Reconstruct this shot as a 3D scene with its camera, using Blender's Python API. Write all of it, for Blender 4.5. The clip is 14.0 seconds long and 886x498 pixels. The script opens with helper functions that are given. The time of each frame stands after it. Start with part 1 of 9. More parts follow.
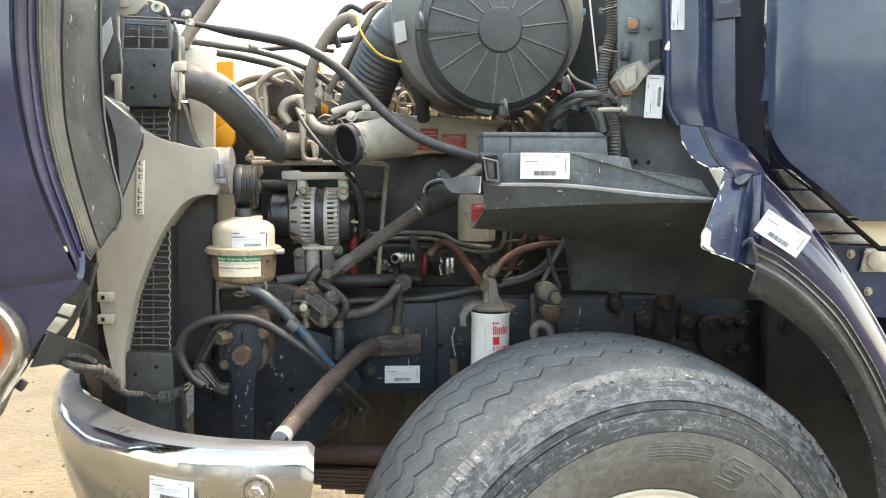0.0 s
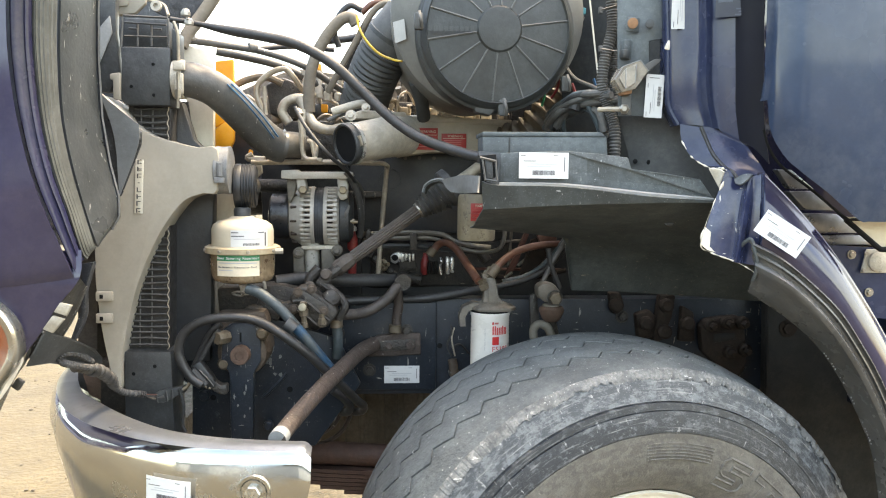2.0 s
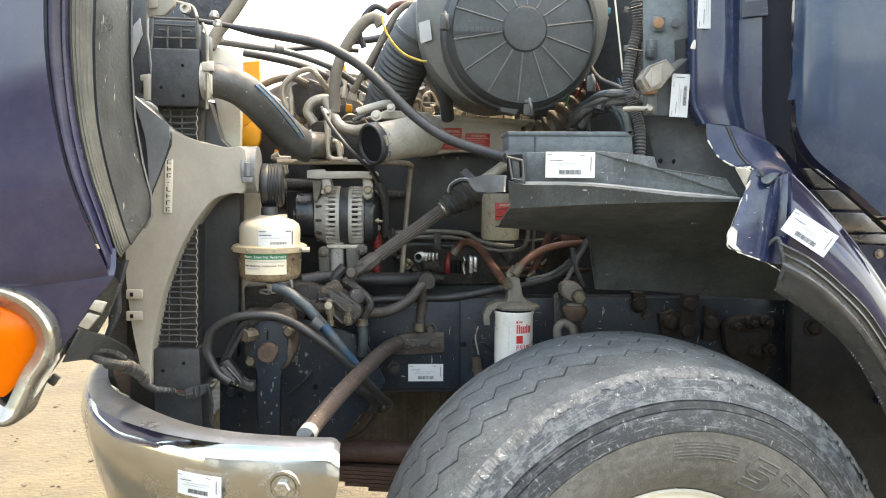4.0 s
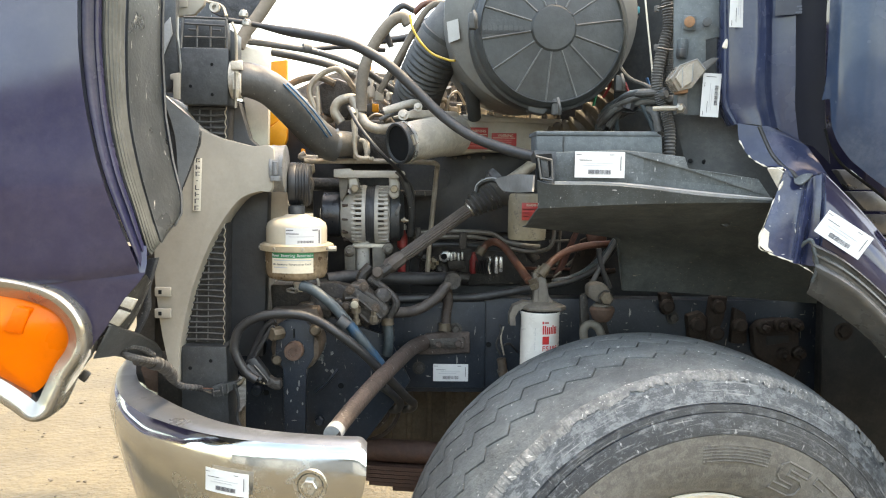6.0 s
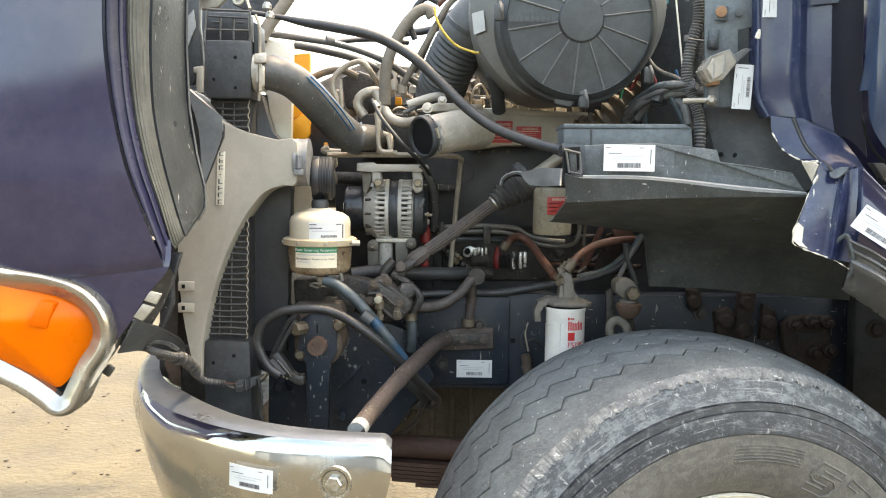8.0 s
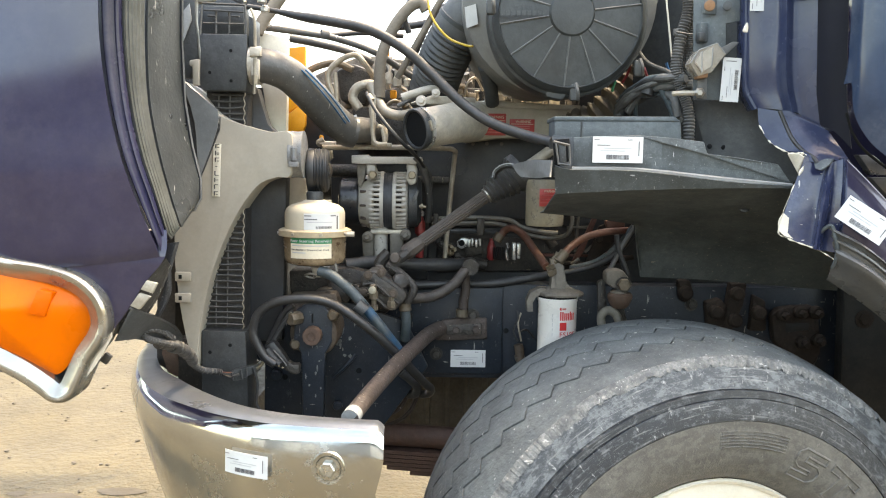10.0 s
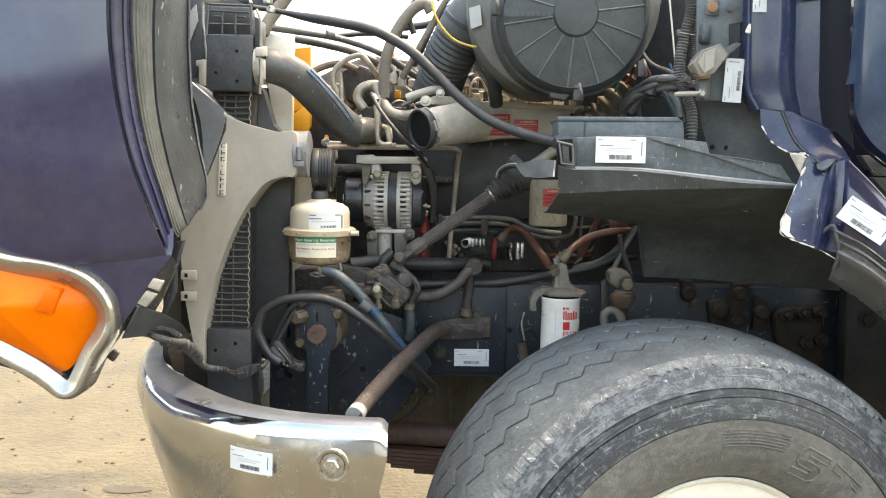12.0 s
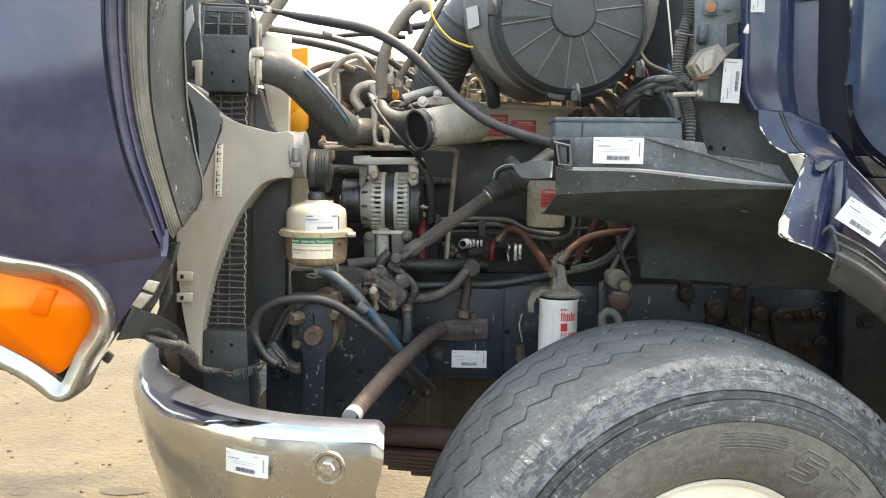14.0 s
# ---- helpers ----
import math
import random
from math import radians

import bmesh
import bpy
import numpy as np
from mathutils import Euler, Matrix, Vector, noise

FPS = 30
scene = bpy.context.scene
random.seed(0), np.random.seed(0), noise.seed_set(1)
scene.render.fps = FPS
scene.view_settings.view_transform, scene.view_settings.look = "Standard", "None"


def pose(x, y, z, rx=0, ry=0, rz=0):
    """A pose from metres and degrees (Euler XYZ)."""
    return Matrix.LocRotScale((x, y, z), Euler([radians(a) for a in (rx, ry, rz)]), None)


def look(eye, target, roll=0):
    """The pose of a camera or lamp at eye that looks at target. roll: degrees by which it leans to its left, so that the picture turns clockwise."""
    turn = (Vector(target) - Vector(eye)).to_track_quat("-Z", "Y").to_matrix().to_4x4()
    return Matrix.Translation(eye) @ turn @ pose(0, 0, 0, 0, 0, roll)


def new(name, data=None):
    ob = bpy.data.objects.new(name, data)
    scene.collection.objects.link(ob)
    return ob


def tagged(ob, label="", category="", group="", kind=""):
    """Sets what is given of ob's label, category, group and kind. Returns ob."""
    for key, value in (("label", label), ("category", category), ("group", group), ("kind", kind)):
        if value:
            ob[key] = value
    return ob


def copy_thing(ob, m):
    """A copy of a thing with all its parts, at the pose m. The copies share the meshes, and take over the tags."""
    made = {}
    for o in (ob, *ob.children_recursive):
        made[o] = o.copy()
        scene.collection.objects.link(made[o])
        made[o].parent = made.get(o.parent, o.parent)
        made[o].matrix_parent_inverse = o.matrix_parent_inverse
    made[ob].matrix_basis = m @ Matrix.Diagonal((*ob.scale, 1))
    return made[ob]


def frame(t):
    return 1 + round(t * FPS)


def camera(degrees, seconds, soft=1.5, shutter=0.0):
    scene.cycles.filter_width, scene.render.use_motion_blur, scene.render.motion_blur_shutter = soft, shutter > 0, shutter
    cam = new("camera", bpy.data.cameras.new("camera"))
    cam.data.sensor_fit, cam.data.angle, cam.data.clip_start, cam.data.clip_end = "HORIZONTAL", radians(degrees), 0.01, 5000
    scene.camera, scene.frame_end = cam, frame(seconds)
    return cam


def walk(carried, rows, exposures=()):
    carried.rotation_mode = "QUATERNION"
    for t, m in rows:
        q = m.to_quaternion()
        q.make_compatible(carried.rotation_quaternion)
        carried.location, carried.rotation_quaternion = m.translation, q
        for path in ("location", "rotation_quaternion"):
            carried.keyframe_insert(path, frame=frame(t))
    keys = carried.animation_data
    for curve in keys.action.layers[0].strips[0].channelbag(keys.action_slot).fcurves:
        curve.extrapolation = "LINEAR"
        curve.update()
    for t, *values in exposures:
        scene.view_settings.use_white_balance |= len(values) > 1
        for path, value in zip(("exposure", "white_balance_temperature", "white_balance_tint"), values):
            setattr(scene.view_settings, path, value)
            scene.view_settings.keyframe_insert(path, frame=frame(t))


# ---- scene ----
cam = camera(57.2, 14.0, soft=1.1)
PATH = [
    (0, (-0.002, 0.005, 1.547), (0.156, 1.991, 1.374), 0.5),
    (0.5, (0.004, 0.014, 1.547), (0.162, 2.000, 1.371), 0.5),
    (1, (0.013, 0.016, 1.544), (0.168, 2.003, 1.369), 0.5),
    (1.5, (0.015, 0.018, 1.543), (0.169, 2.004, 1.370), 0.6),
    (2, (0.010, 0.010, 1.546), (0.159, 1.997, 1.373), 0.6),
    (2.5, (0.002, 0.002, 1.544), (0.145, 1.989, 1.373), 0.6),
    (3, (-0.001, -0.004, 1.543), (0.132, 1.984, 1.371), 0.6),
    (5.5, (-0.028, 0.000, 1.547), (0.043, 1.991, 1.373), 0.7),
    (6, (-0.028, 0.003, 1.542), (0.030, 1.994, 1.369), 0.8),
    (6.5, (-0.033, 0.020, 1.541), (0.007, 2.012, 1.366), 0.7),
    (7, (-0.043, 0.042, 1.542), (-0.014, 2.034, 1.365), 0.8),
    (7.5, (-0.045, 0.048, 1.542), (-0.027, 2.039, 1.359), 0.8),
    (8, (-0.042, 0.028, 1.539), (-0.030, 2.019, 1.353), 0.8),
    (10.5, (-0.018, -0.002, 1.535), (-0.005, 1.987, 1.331), 0.8),
    (11, (-0.012, -0.002, 1.536), (-0.002, 1.988, 1.331), 0.9),
    (11.5, (-0.020, -0.009, 1.535), (-0.011, 1.981, 1.334), 0.9),
    (12, (-0.024, -0.015, 1.533), (-0.022, 1.975, 1.333), 0.9),
    (12.5, (-0.029, -0.018, 1.532), (-0.026, 1.973, 1.333), 0.9),
    (13, (-0.022, -0.020, 1.532), (-0.022, 1.971, 1.334), 1.0),
    (13.5, (-0.021, -0.011, 1.533), (-0.021, 1.979, 1.334), 0.9),
    (14, (-0.020, -0.006, 1.533), (-0.015, 1.985, 1.335), 0.9),
]
walk(cam, [(t, look(eye, target, roll)) for t, eye, target, roll in PATH], [(0, 3.50), (6, 3.46), (10.5, 3.39), (14, 3.38)])

# ---- light ----
world = bpy.data.worlds.new("sky")
scene.world = world
world.use_nodes = True
wn, wl = world.node_tree.nodes, world.node_tree.links
sky = wn.new("ShaderNodeTexSky")
sky.sky_type = "NISHITA"
sky.sun_disc = False
SUN_EL, SUN_AZ = 66.0, 62.0      # degrees above the ground; clockwise from +y towards +x
sky.sun_elevation, sky.sun_rotation = radians(SUN_EL), radians(SUN_AZ)
sky.dust_density, sky.air_density = 2.2, 1.0
wn["Background"].inputs[1].default_value = 0.15
# thin broken cloud over the blue
way = wn.new("ShaderNodeTexCoord")
cloud = wn.new("ShaderNodeTexNoise")
cloud.inputs["Scale"].default_value, cloud.inputs["Detail"].default_value, cloud.inputs["Roughness"].default_value = 2.6, 7, 0.6
wl.new(way.outputs["Generated"], cloud.inputs["Vector"])
cover = wn.new("ShaderNodeMapRange")
cover.inputs[1].default_value, cover.inputs[2].default_value = 0.36, 0.54
wl.new(cloud.outputs["Fac"], cover.inputs[0])
veil = wn.new("ShaderNodeMix")
veil.data_type = "RGBA"
veil.inputs[6].default_value, veil.inputs[7].default_value = (0.55, 0.66, 0.86, 1), (1.10, 1.03, 0.94, 1)
wl.new(cover.outputs[0], veil.inputs[0])
clouded = wn.new("ShaderNodeMix")
clouded.data_type, clouded.blend_type = "RGBA", "MULTIPLY"
clouded.inputs[0].default_value = 1.0
wl.new(sky.outputs[0], clouded.inputs[6])
wl.new(veil.outputs[2], clouded.inputs[7])
wl.new(clouded.outputs[2], wn["Background"].inputs[0])
sun_data = bpy.data.lights.new("sun", "SUN")
sun_data.energy, sun_data.angle, sun_data.color = 0.52, radians(4.0), (1.0, 0.95, 0.87)
sun = new("sun", sun_data)
sun_way = Vector((math.sin(radians(SUN_AZ)) * math.cos(radians(SUN_EL)), math.cos(radians(SUN_AZ)) * math.cos(radians(SUN_EL)), math.sin(radians(SUN_EL))))
sun.matrix_world = look(sun_way * 30, (0, 0, 0))
scene.view_settings.use_white_balance = True
scene.view_settings.white_balance_temperature, scene.view_settings.white_balance_tint = 9300, 7


# ---- materials ----
def mat(name, col, rough=0.6, metal=0.0, var=0.25, scale=6.0, grain=120.0, bump=0.15, dust=0.0, dust_col=(0.42, 0.37, 0.30), spots=0.0, spot_col=(0.3, 0.14, 0.06), coat=0.0, up=True, trans=0.0, speck=0.0, streak=0.0, spec=0.5, fleck=0.0, scratch=0.0, nick=(0.45, 0.44, 0.41)):
    """A procedural surface: base colour with stains and grain, settled dust on upward faces, spots of rust or chips, fine relief."""
    m = bpy.data.materials.new(name)
    m.use_nodes = True
    n, l = m.node_tree.nodes, m.node_tree.links
    b = n["Principled BSDF"]
    tc = n.new("ShaderNodeTexCoord")

    def noise_tex(s, detail, rough_=0.6):
        t = n.new("ShaderNodeTexNoise")
        t.inputs["Scale"].default_value, t.inputs["Detail"].default_value, t.inputs["Roughness"].default_value = s, detail, rough_
        l.new(tc.outputs["Object"], t.inputs["Vector"])
        return t.outputs["Fac"]

    def ramp(src, a, c, lo=0.0, hi=1.0):
        r = n.new("ShaderNodeMapRange")
        r.inputs[1].default_value, r.inputs[2].default_value, r.inputs[3].default_value, r.inputs[4].default_value = a, c, lo, hi
        l.new(src, r.inputs[0])
        return r.outputs[0]

    def mix(f, a, c):
        x = n.new("ShaderNodeMix")
        x.data_type = "RGBA"
        l.new(f, x.inputs[0])
        for k, v in ((6, a), (7, c)):
            if isinstance(v, tuple):
                x.inputs[k].default_value = (*v, 1)
            else:
                l.new(v, x.inputs[k])
        return x.outputs[2]

    def times(a, c):
        x = n.new("ShaderNodeMath")
        x.operation = "MULTIPLY"
        l.new(a, x.inputs[0])
        l.new(c, x.inputs[1])
        return x.outputs[0]

    big, fine = noise_tex(scale, 5), noise_tex(grain, 3)
    lo, hi = tuple(c * (1 - var) for c in col), tuple(min(1, c * (1 + var)) for c in col)
    c = mix(ramp(big, 0.3, 0.7), lo, hi)
    c = mix(ramp(noise_tex(scale * 5.3, 6, 0.7), 0.38, 0.66, 0, min(0.8, var * 1.6)), c, tuple(x * 0.55 for x in col))
    c = mix(ramp(fine, 0.35, 0.65, 0, 0.5 * min(1, var * 2)), c, tuple(x * 0.6 for x in col))
    if streak:
        mp = n.new("ShaderNodeMapping")
        mp.inputs["Scale"].default_value = (26, 26, 2.2)
        l.new(tc.outputs["Object"], mp.inputs["Vector"])
        st = n.new("ShaderNodeTexNoise")
        st.inputs["Scale"].default_value, st.inputs["Detail"].default_value = 1.0, 5
        l.new(mp.outputs[0], st.inputs["Vector"])
        c = mix(ramp(st.outputs["Fac"], 0.45, 0.75, 0, streak), c, dust_col)
    if spots:
        c = mix(ramp(noise_tex(scale * 4, 6, 0.7), 0.72 - 0.25 * spots, 0.78 - 0.25 * spots, 0, 0.85), c, spot_col)
    rough_in = ramp(noise_tex(scale * 2, 4), 0.3, 0.7, max(0.02, rough - min(0.12, rough * 0.5)), min(1, rough + min(0.12, rough * 0.5)))
    if dust:
        d = times(ramp(noise_tex(scale * 1.7, 8, 0.7), 0.40, 0.60, 0.08, 1.0), ramp(noise_tex(scale * 9, 6, 0.78), 0.38, 0.58, 0.3, 1.0))
        if up:
            g = n.new("ShaderNodeNewGeometry")
            s = n.new("ShaderNodeSeparateXYZ")
            l.new(g.outputs["Normal"], s.inputs[0])
            d = times(d, ramp(s.outputs[2], -0.4, 0.8, 0.35, 1.0))
        d = ramp(d, 0, 1, 0, dust)
        c = mix(d, c, dust_col)
        k = n.new("ShaderNodeMath")
        k.operation = "MAXIMUM"
        l.new(rough_in, k.inputs[0])
        l.new(d, k.inputs[1])
        rough_in = k.outputs[0]
    if fleck:
        c = mix(ramp(noise_tex(38.0, 9, 0.78), 0.60, 0.66, 0, fleck), c, tuple(min(1, x * 1.15) for x in dust_col))
        c = mix(ramp(noise_tex(61.0, 8, 0.75), 0.60, 0.68, 0, fleck), c, tuple(x * 0.3 for x in col))
    if speck:
        c = mix(ramp(noise_tex(grain * 4.2, 2, 0.5), 0.66, 0.72, 0, speck * 0.8), c, tuple(min(1, x * 1.5) for x in dust_col))
    if scratch:
        for way, cut in (((150, 150, 22), 0.70), ((30, 160, 120), 0.715)):
            mp = n.new("ShaderNodeMapping")
            mp.inputs["Scale"].default_value, mp.inputs["Rotation"].default_value = way, (0.2, 0.5, 0.1)
            l.new(tc.outputs["Object"], mp.inputs["Vector"])
            st = n.new("ShaderNodeTexNoise")
            st.inputs["Scale"].default_value, st.inputs["Detail"].default_value = 1.0, 4
            l.new(mp.outputs[0], st.inputs["Vector"])
            c = mix(ramp(st.outputs["Fac"], cut - 0.06 * scratch, cut - 0.06 * scratch + 0.03, 0, 0.9), c, nick)
    l.new(c, b.inputs["Base Color"])
    l.new(rough_in, b.inputs["Roughness"])
    b.inputs["Metallic"].default_value = metal
    b.inputs["Coat Weight"].default_value = coat
    b.inputs["Specular IOR Level"].default_value = spec
    b.inputs["Coat Roughness"].default_value = 0.08
    b.inputs["Transmission Weight"].default_value = trans
    if bump:
        u = n.new("ShaderNodeBump")
        u.inputs["Strength"].default_value, u.inputs["Distance"].default_value = min(1, bump * 1.4), 0.003
        l.new(fine, u.inputs["Height"])
        l.new(u.outputs[0], b.inputs["Normal"])
    return m


# dust tint also puts the mirrored yard haze into the paint colour
NAVY = mat("navy_paint", (0.022, 0.021, 0.050), 0.09, var=0.15, scale=3, dust=0.07, dust_col=(0.22, 0.20, 0.21), bump=0.0, coat=0.4, up=False, spec=0.4)
NAVY_D = mat("navy_paint_dusty", (0.021, 0.030, 0.068), 0.24, var=0.15, scale=5, speck=0.05, dust=0.14, dust_col=(0.12, 0.14, 0.17), bump=0.0, coat=0.12, up=False, spec=0.3)
CHIP = mat("chipped_edge", (0.72, 0.66, 0.56), 0.7, var=0.2, scale=40)
SEAL = mat("rubber_seal", (0.044, 0.047, 0.043), 0.5, var=0.25, scale=9, dust=0.4, dust_col=(0.112, 0.118, 0.110), up=False, speck=0.3, streak=0.15)
BLACK = mat("black_plastic", (0.026, 0.030, 0.033), 0.5, var=0.3, scale=7, dust=0.22, dust_col=(0.24, 0.25, 0.25), speck=0.3)
BLACKD = mat("dusty_black_plastic", (0.037, 0.046, 0.050), 0.55, var=0.3, scale=6, dust=0.45, dust_col=(0.205, 0.240, 0.250), spots=0.08, spot_col=(0.34, 0.34, 0.32), speck=0.6, fleck=0.4, scratch=0.08, nick=(0.36, 0.37, 0.37))
# near-black liner copy: the wheel well's shade is put into its colour
LINER_D = mat("well_shade_rubber", (0.017, 0.017, 0.0165), 0.6, var=0.4, scale=9, dust=0.3, dust_col=(0.05, 0.045, 0.036), spots=0.10, spot_col=(0.06, 0.045, 0.03), speck=0.3, up=False, fleck=0.3, spec=0.2)
LINER = mat("liner_rubber", (0.054, 0.065, 0.068), 0.6, var=0.4, scale=7, dust=0.6, dust_col=(0.107, 0.125, 0.127), spots=0.10, spot_col=(0.12, 0.10, 0.075), speck=0.7, up=False, fleck=0.5, scratch=0.2, nick=(0.24, 0.21, 0.17), streak=0.2)
HOSE = mat("hose_rubber", (0.052, 0.053, 0.053), 0.45, var=0.2, scale=5, speck=0.2, dust=0.42, dust_col=(0.235, 0.222, 0.20), scratch=0.08)
CABLE = mat("cable_sheath", (0.021, 0.022, 0.024), 0.52, var=0.3, scale=12, dust=0.24, dust_col=(0.15, 0.148, 0.142), speck=0.15)
LOOM = mat("conduit", (0.075, 0.075, 0.073), 0.6, var=0.3, scale=12, dust=0.4, dust_col=(0.26, 0.25, 0.23))
TAN_HOSE = mat("dusty_hose", (0.175, 0.15, 0.118), 0.75, var=0.3, scale=14, dust=0.3, dust_col=(0.27, 0.23, 0.18))
BEIGE = mat("dusty_tank_metal", (0.300, 0.278, 0.235), 0.7, metal=0.0, var=0.14, scale=5, dust=0.35, dust_col=(0.335, 0.30, 0.248), streak=0.25, speck=0.25, bump=0.05)
ALU = mat("cast_aluminium", (0.50, 0.465, 0.40), 0.55, metal=0.2, var=0.3, scale=12, dust=0.55, dust_col=(0.50, 0.44, 0.34), bump=0.5, spots=0.14, spot_col=(0.12, 0.10, 0.08), speck=0.3, streak=0.2)
STEELD = mat("dull_tube_steel", (0.175, 0.165, 0.145), 0.5, metal=0.3, var=0.35, scale=20, dust=0.4, dust_col=(0.24, 0.21, 0.165))
STEEL = mat("tube_steel", (0.36, 0.32, 0.26), 0.45, metal=0.35, var=0.35, scale=20, dust=0.5, dust_col=(0.50, 0.42, 0.31))
BOLT = mat("zinc_bolt", (0.36, 0.33, 0.28), 0.35, metal=0.8, var=0.2, scale=30, spots=0.2)
RUST = mat("rusty_steel", (0.064, 0.048, 0.042), 0.65, metal=0.1, var=0.45, scale=14, dust=0.14, dust_col=(0.2, 0.16, 0.13), bump=0.6, speck=0.3, fleck=0.3, scratch=0.12)
GREASE = mat("greasy_iron", (0.027, 0.025, 0.023), 0.5, metal=0.1, var=0.5, scale=14, dust=0.35, dust_col=(0.16, 0.135, 0.11), spots=0.28, spot_col=(0.13, 0.085, 0.055), bump=0.7, speck=0.45, fleck=0.5, scratch=0.2, nick=(0.26, 0.22, 0.17))
ENGINE = mat("engine_paint", (0.021, 0.023, 0.026), 0.5, var=0.3, scale=10, dust=0.16, dust_col=(0.2, 0.18, 0.15))
RAIL = mat("frame_paint", (0.0165, 0.023, 0.032), 0.42, var=0.4, scale=7, dust=0.10, dust_col=(0.085, 0.093, 0.11), spots=0.08, spot_col=(0.12, 0.10, 0.085), speck=0.35, fleck=0.32, scratch=0.32, nick=(0.26, 0.25, 0.23), spec=0.3)
PAN = mat("mud_caked_metal", (0.11, 0.085, 0.06), 0.85, var=0.35, scale=9, dust=0.3)
CREAM = mat("cream_plastic", (0.50, 0.45, 0.355), 0.5, var=0.1, scale=7, dust=0.25, dust_col=(0.40, 0.33, 0.23), bump=0.03)
WHITEP = mat("white_shroud", (0.68, 0.64, 0.54), 0.5, var=0.12, scale=6, dust=0.25)
FLUID = mat("stained_clear_plastic", (0.27, 0.20, 0.13), 0.2, var=0.6, scale=14, spots=0.6, spot_col=(0.055, 0.028, 0.014), bump=0.1)
AMBER = mat("amber_lens", (0.74, 0.135, 0.004), 0.35, var=0.12, scale=4, bump=0.02, spec=0.2)
AMBER_D = mat("amber_reflector", (0.66, 0.105, 0.0035), 0.4, var=0.15, scale=60, bump=0.3, spec=0.2)
ORANGE = mat("orange_plastic", (0.9, 0.36, 0.01), 0.5, var=0.12, scale=6, dust=0.15)
WHITE = mat("white_sticker", (0.57, 0.58, 0.575), 0.5, var=0.05, scale=10, bump=0.0)
NAVY_DOOR = mat("navy_door_paint", (0.019, 0.035, 0.068), 0.22, var=0.15, scale=2.5, dust=0.16, dust_col=(0.2, 0.22, 0.24), bump=0.0, coat=0.2, up=False, spec=0.3)
DECAL = mat("faded_decal", (0.022, 0.026, 0.042), 0.45, var=0.2, scale=12, bump=0)
GHOST = mat("ghost_print", (0.062, 0.075, 0.105), 0.5, var=0.2, scale=30, bump=0)
PRINT = mat("print_grey", (0.05, 0.05, 0.055), 0.6, var=0.1, bump=0.0)
INK = mat("thin_ink", (0.10, 0.10, 0.11), 0.6, var=0.1, bump=0.0)
FAINT = mat("print_pale", (0.42, 0.43, 0.45), 0.6, var=0.1, bump=0.0)
RED = mat("red_print", (0.62, 0.03, 0.03), 0.5, var=0.1, bump=0.0)
GREEN = mat("green_print", (0.02, 0.22, 0.10), 0.5, var=0.1, bump=0.0)
FILTERW = mat("filter_enamel", (0.80, 0.78, 0.74), 0.3, var=0.05, scale=8, dust=0.1, bump=0.02, up=False)
REDCAP = mat("red_plastic", (0.30, 0.022, 0.024), 0.4, var=0.25, scale=20, dust=0.2)
BLUE = mat("blue_hose", (0.034, 0.050, 0.058), 0.5, var=0.3, scale=14, dust=0.5, dust_col=(0.15, 0.175, 0.185), speck=0.2)
BLUE_P = mat("blue_stripe", (0.018, 0.14, 0.30), 0.5, var=0.35, scale=20, dust=0.1, up=False)
AIRC = mat("dusty_canister_shell", (0.135, 0.137, 0.128), 0.6, var=0.2, scale=5, dust=0.4, dust_col=(0.26, 0.255, 0.23), speck=0.3)
HOSEK = mat("black_loop_rubber", (0.017, 0.018, 0.020), 0.42, var=0.35, scale=10, dust=0.14, dust_col=(0.13, 0.13, 0.125), speck=0.3, fleck=0.2)
BLUE_S = mat("deep_blue_hose", (0.013, 0.066, 0.132), 0.45, var=0.45, scale=16, dust=0.2, dust_col=(0.10, 0.13, 0.16), speck=0.3, fleck=0.2)
RIBM = mat("pale_worn_rib", (0.10, 0.106, 0.104), 0.55, var=0.35, scale=20, dust=0.3, dust_col=(0.2, 0.2, 0.195))
BROWN = mat("brown_hose", (0.125, 0.048, 0.030), 0.5, var=0.3, scale=16, dust=0.25, dust_col=(0.2, 0.15, 0.11), speck=0.3)
YELLOW = mat("yellow_cable", (0.55, 0.36, 0.03), 0.45, var=0.2, scale=20, dust=0.2)
CORE = mat("core_black", (0.02, 0.02, 0.021), 0.6, var=0.3, scale=18, dust=0.35, dust_col=(0.16, 0.15, 0.14))
RIM = mat("cream_wheel_paint", (0.72, 0.67, 0.56), 0.4, var=0.1, scale=6, dust=0.2, spots=0.05)
REDOX = mat("red_oxide", (0.11, 0.036, 0.024), 0.7, var=0.4, scale=14, dust=0.3, dust_col=(0.16, 0.12, 0.09))
HOSE_B = mat("grimy_brown_hose", (0.040, 0.032, 0.028), 0.6, var=0.35, scale=14, dust=0.3, dust_col=(0.24, 0.2, 0.17), speck=0.3)
NAVY_E = mat("navy_edge_paint", (0.016, 0.017, 0.042), 0.22, var=0.2, scale=5, bump=0.0, dust=0.04, up=False, spec=0.2)
NAVY_F = mat("navy_torn_paint", (0.018, 0.028, 0.080), 0.22, var=0.35, scale=9, dust=0.18, dust_col=(0.30, 0.31, 0.34), bump=0.03, coat=0.1, scratch=0.2, nick=(0.55, 0.53, 0.5))
CLEAR = mat("clear_lens", (0.60, 0.54, 0.46), 0.18, var=0.3, scale=25, trans=0.55, bump=0.1, spots=0.2, spot_col=(0.35, 0.24, 0.14))
RUSTY_O = mat("rust_orange", (0.27, 0.14, 0.07), 0.75, var=0.3, scale=40)
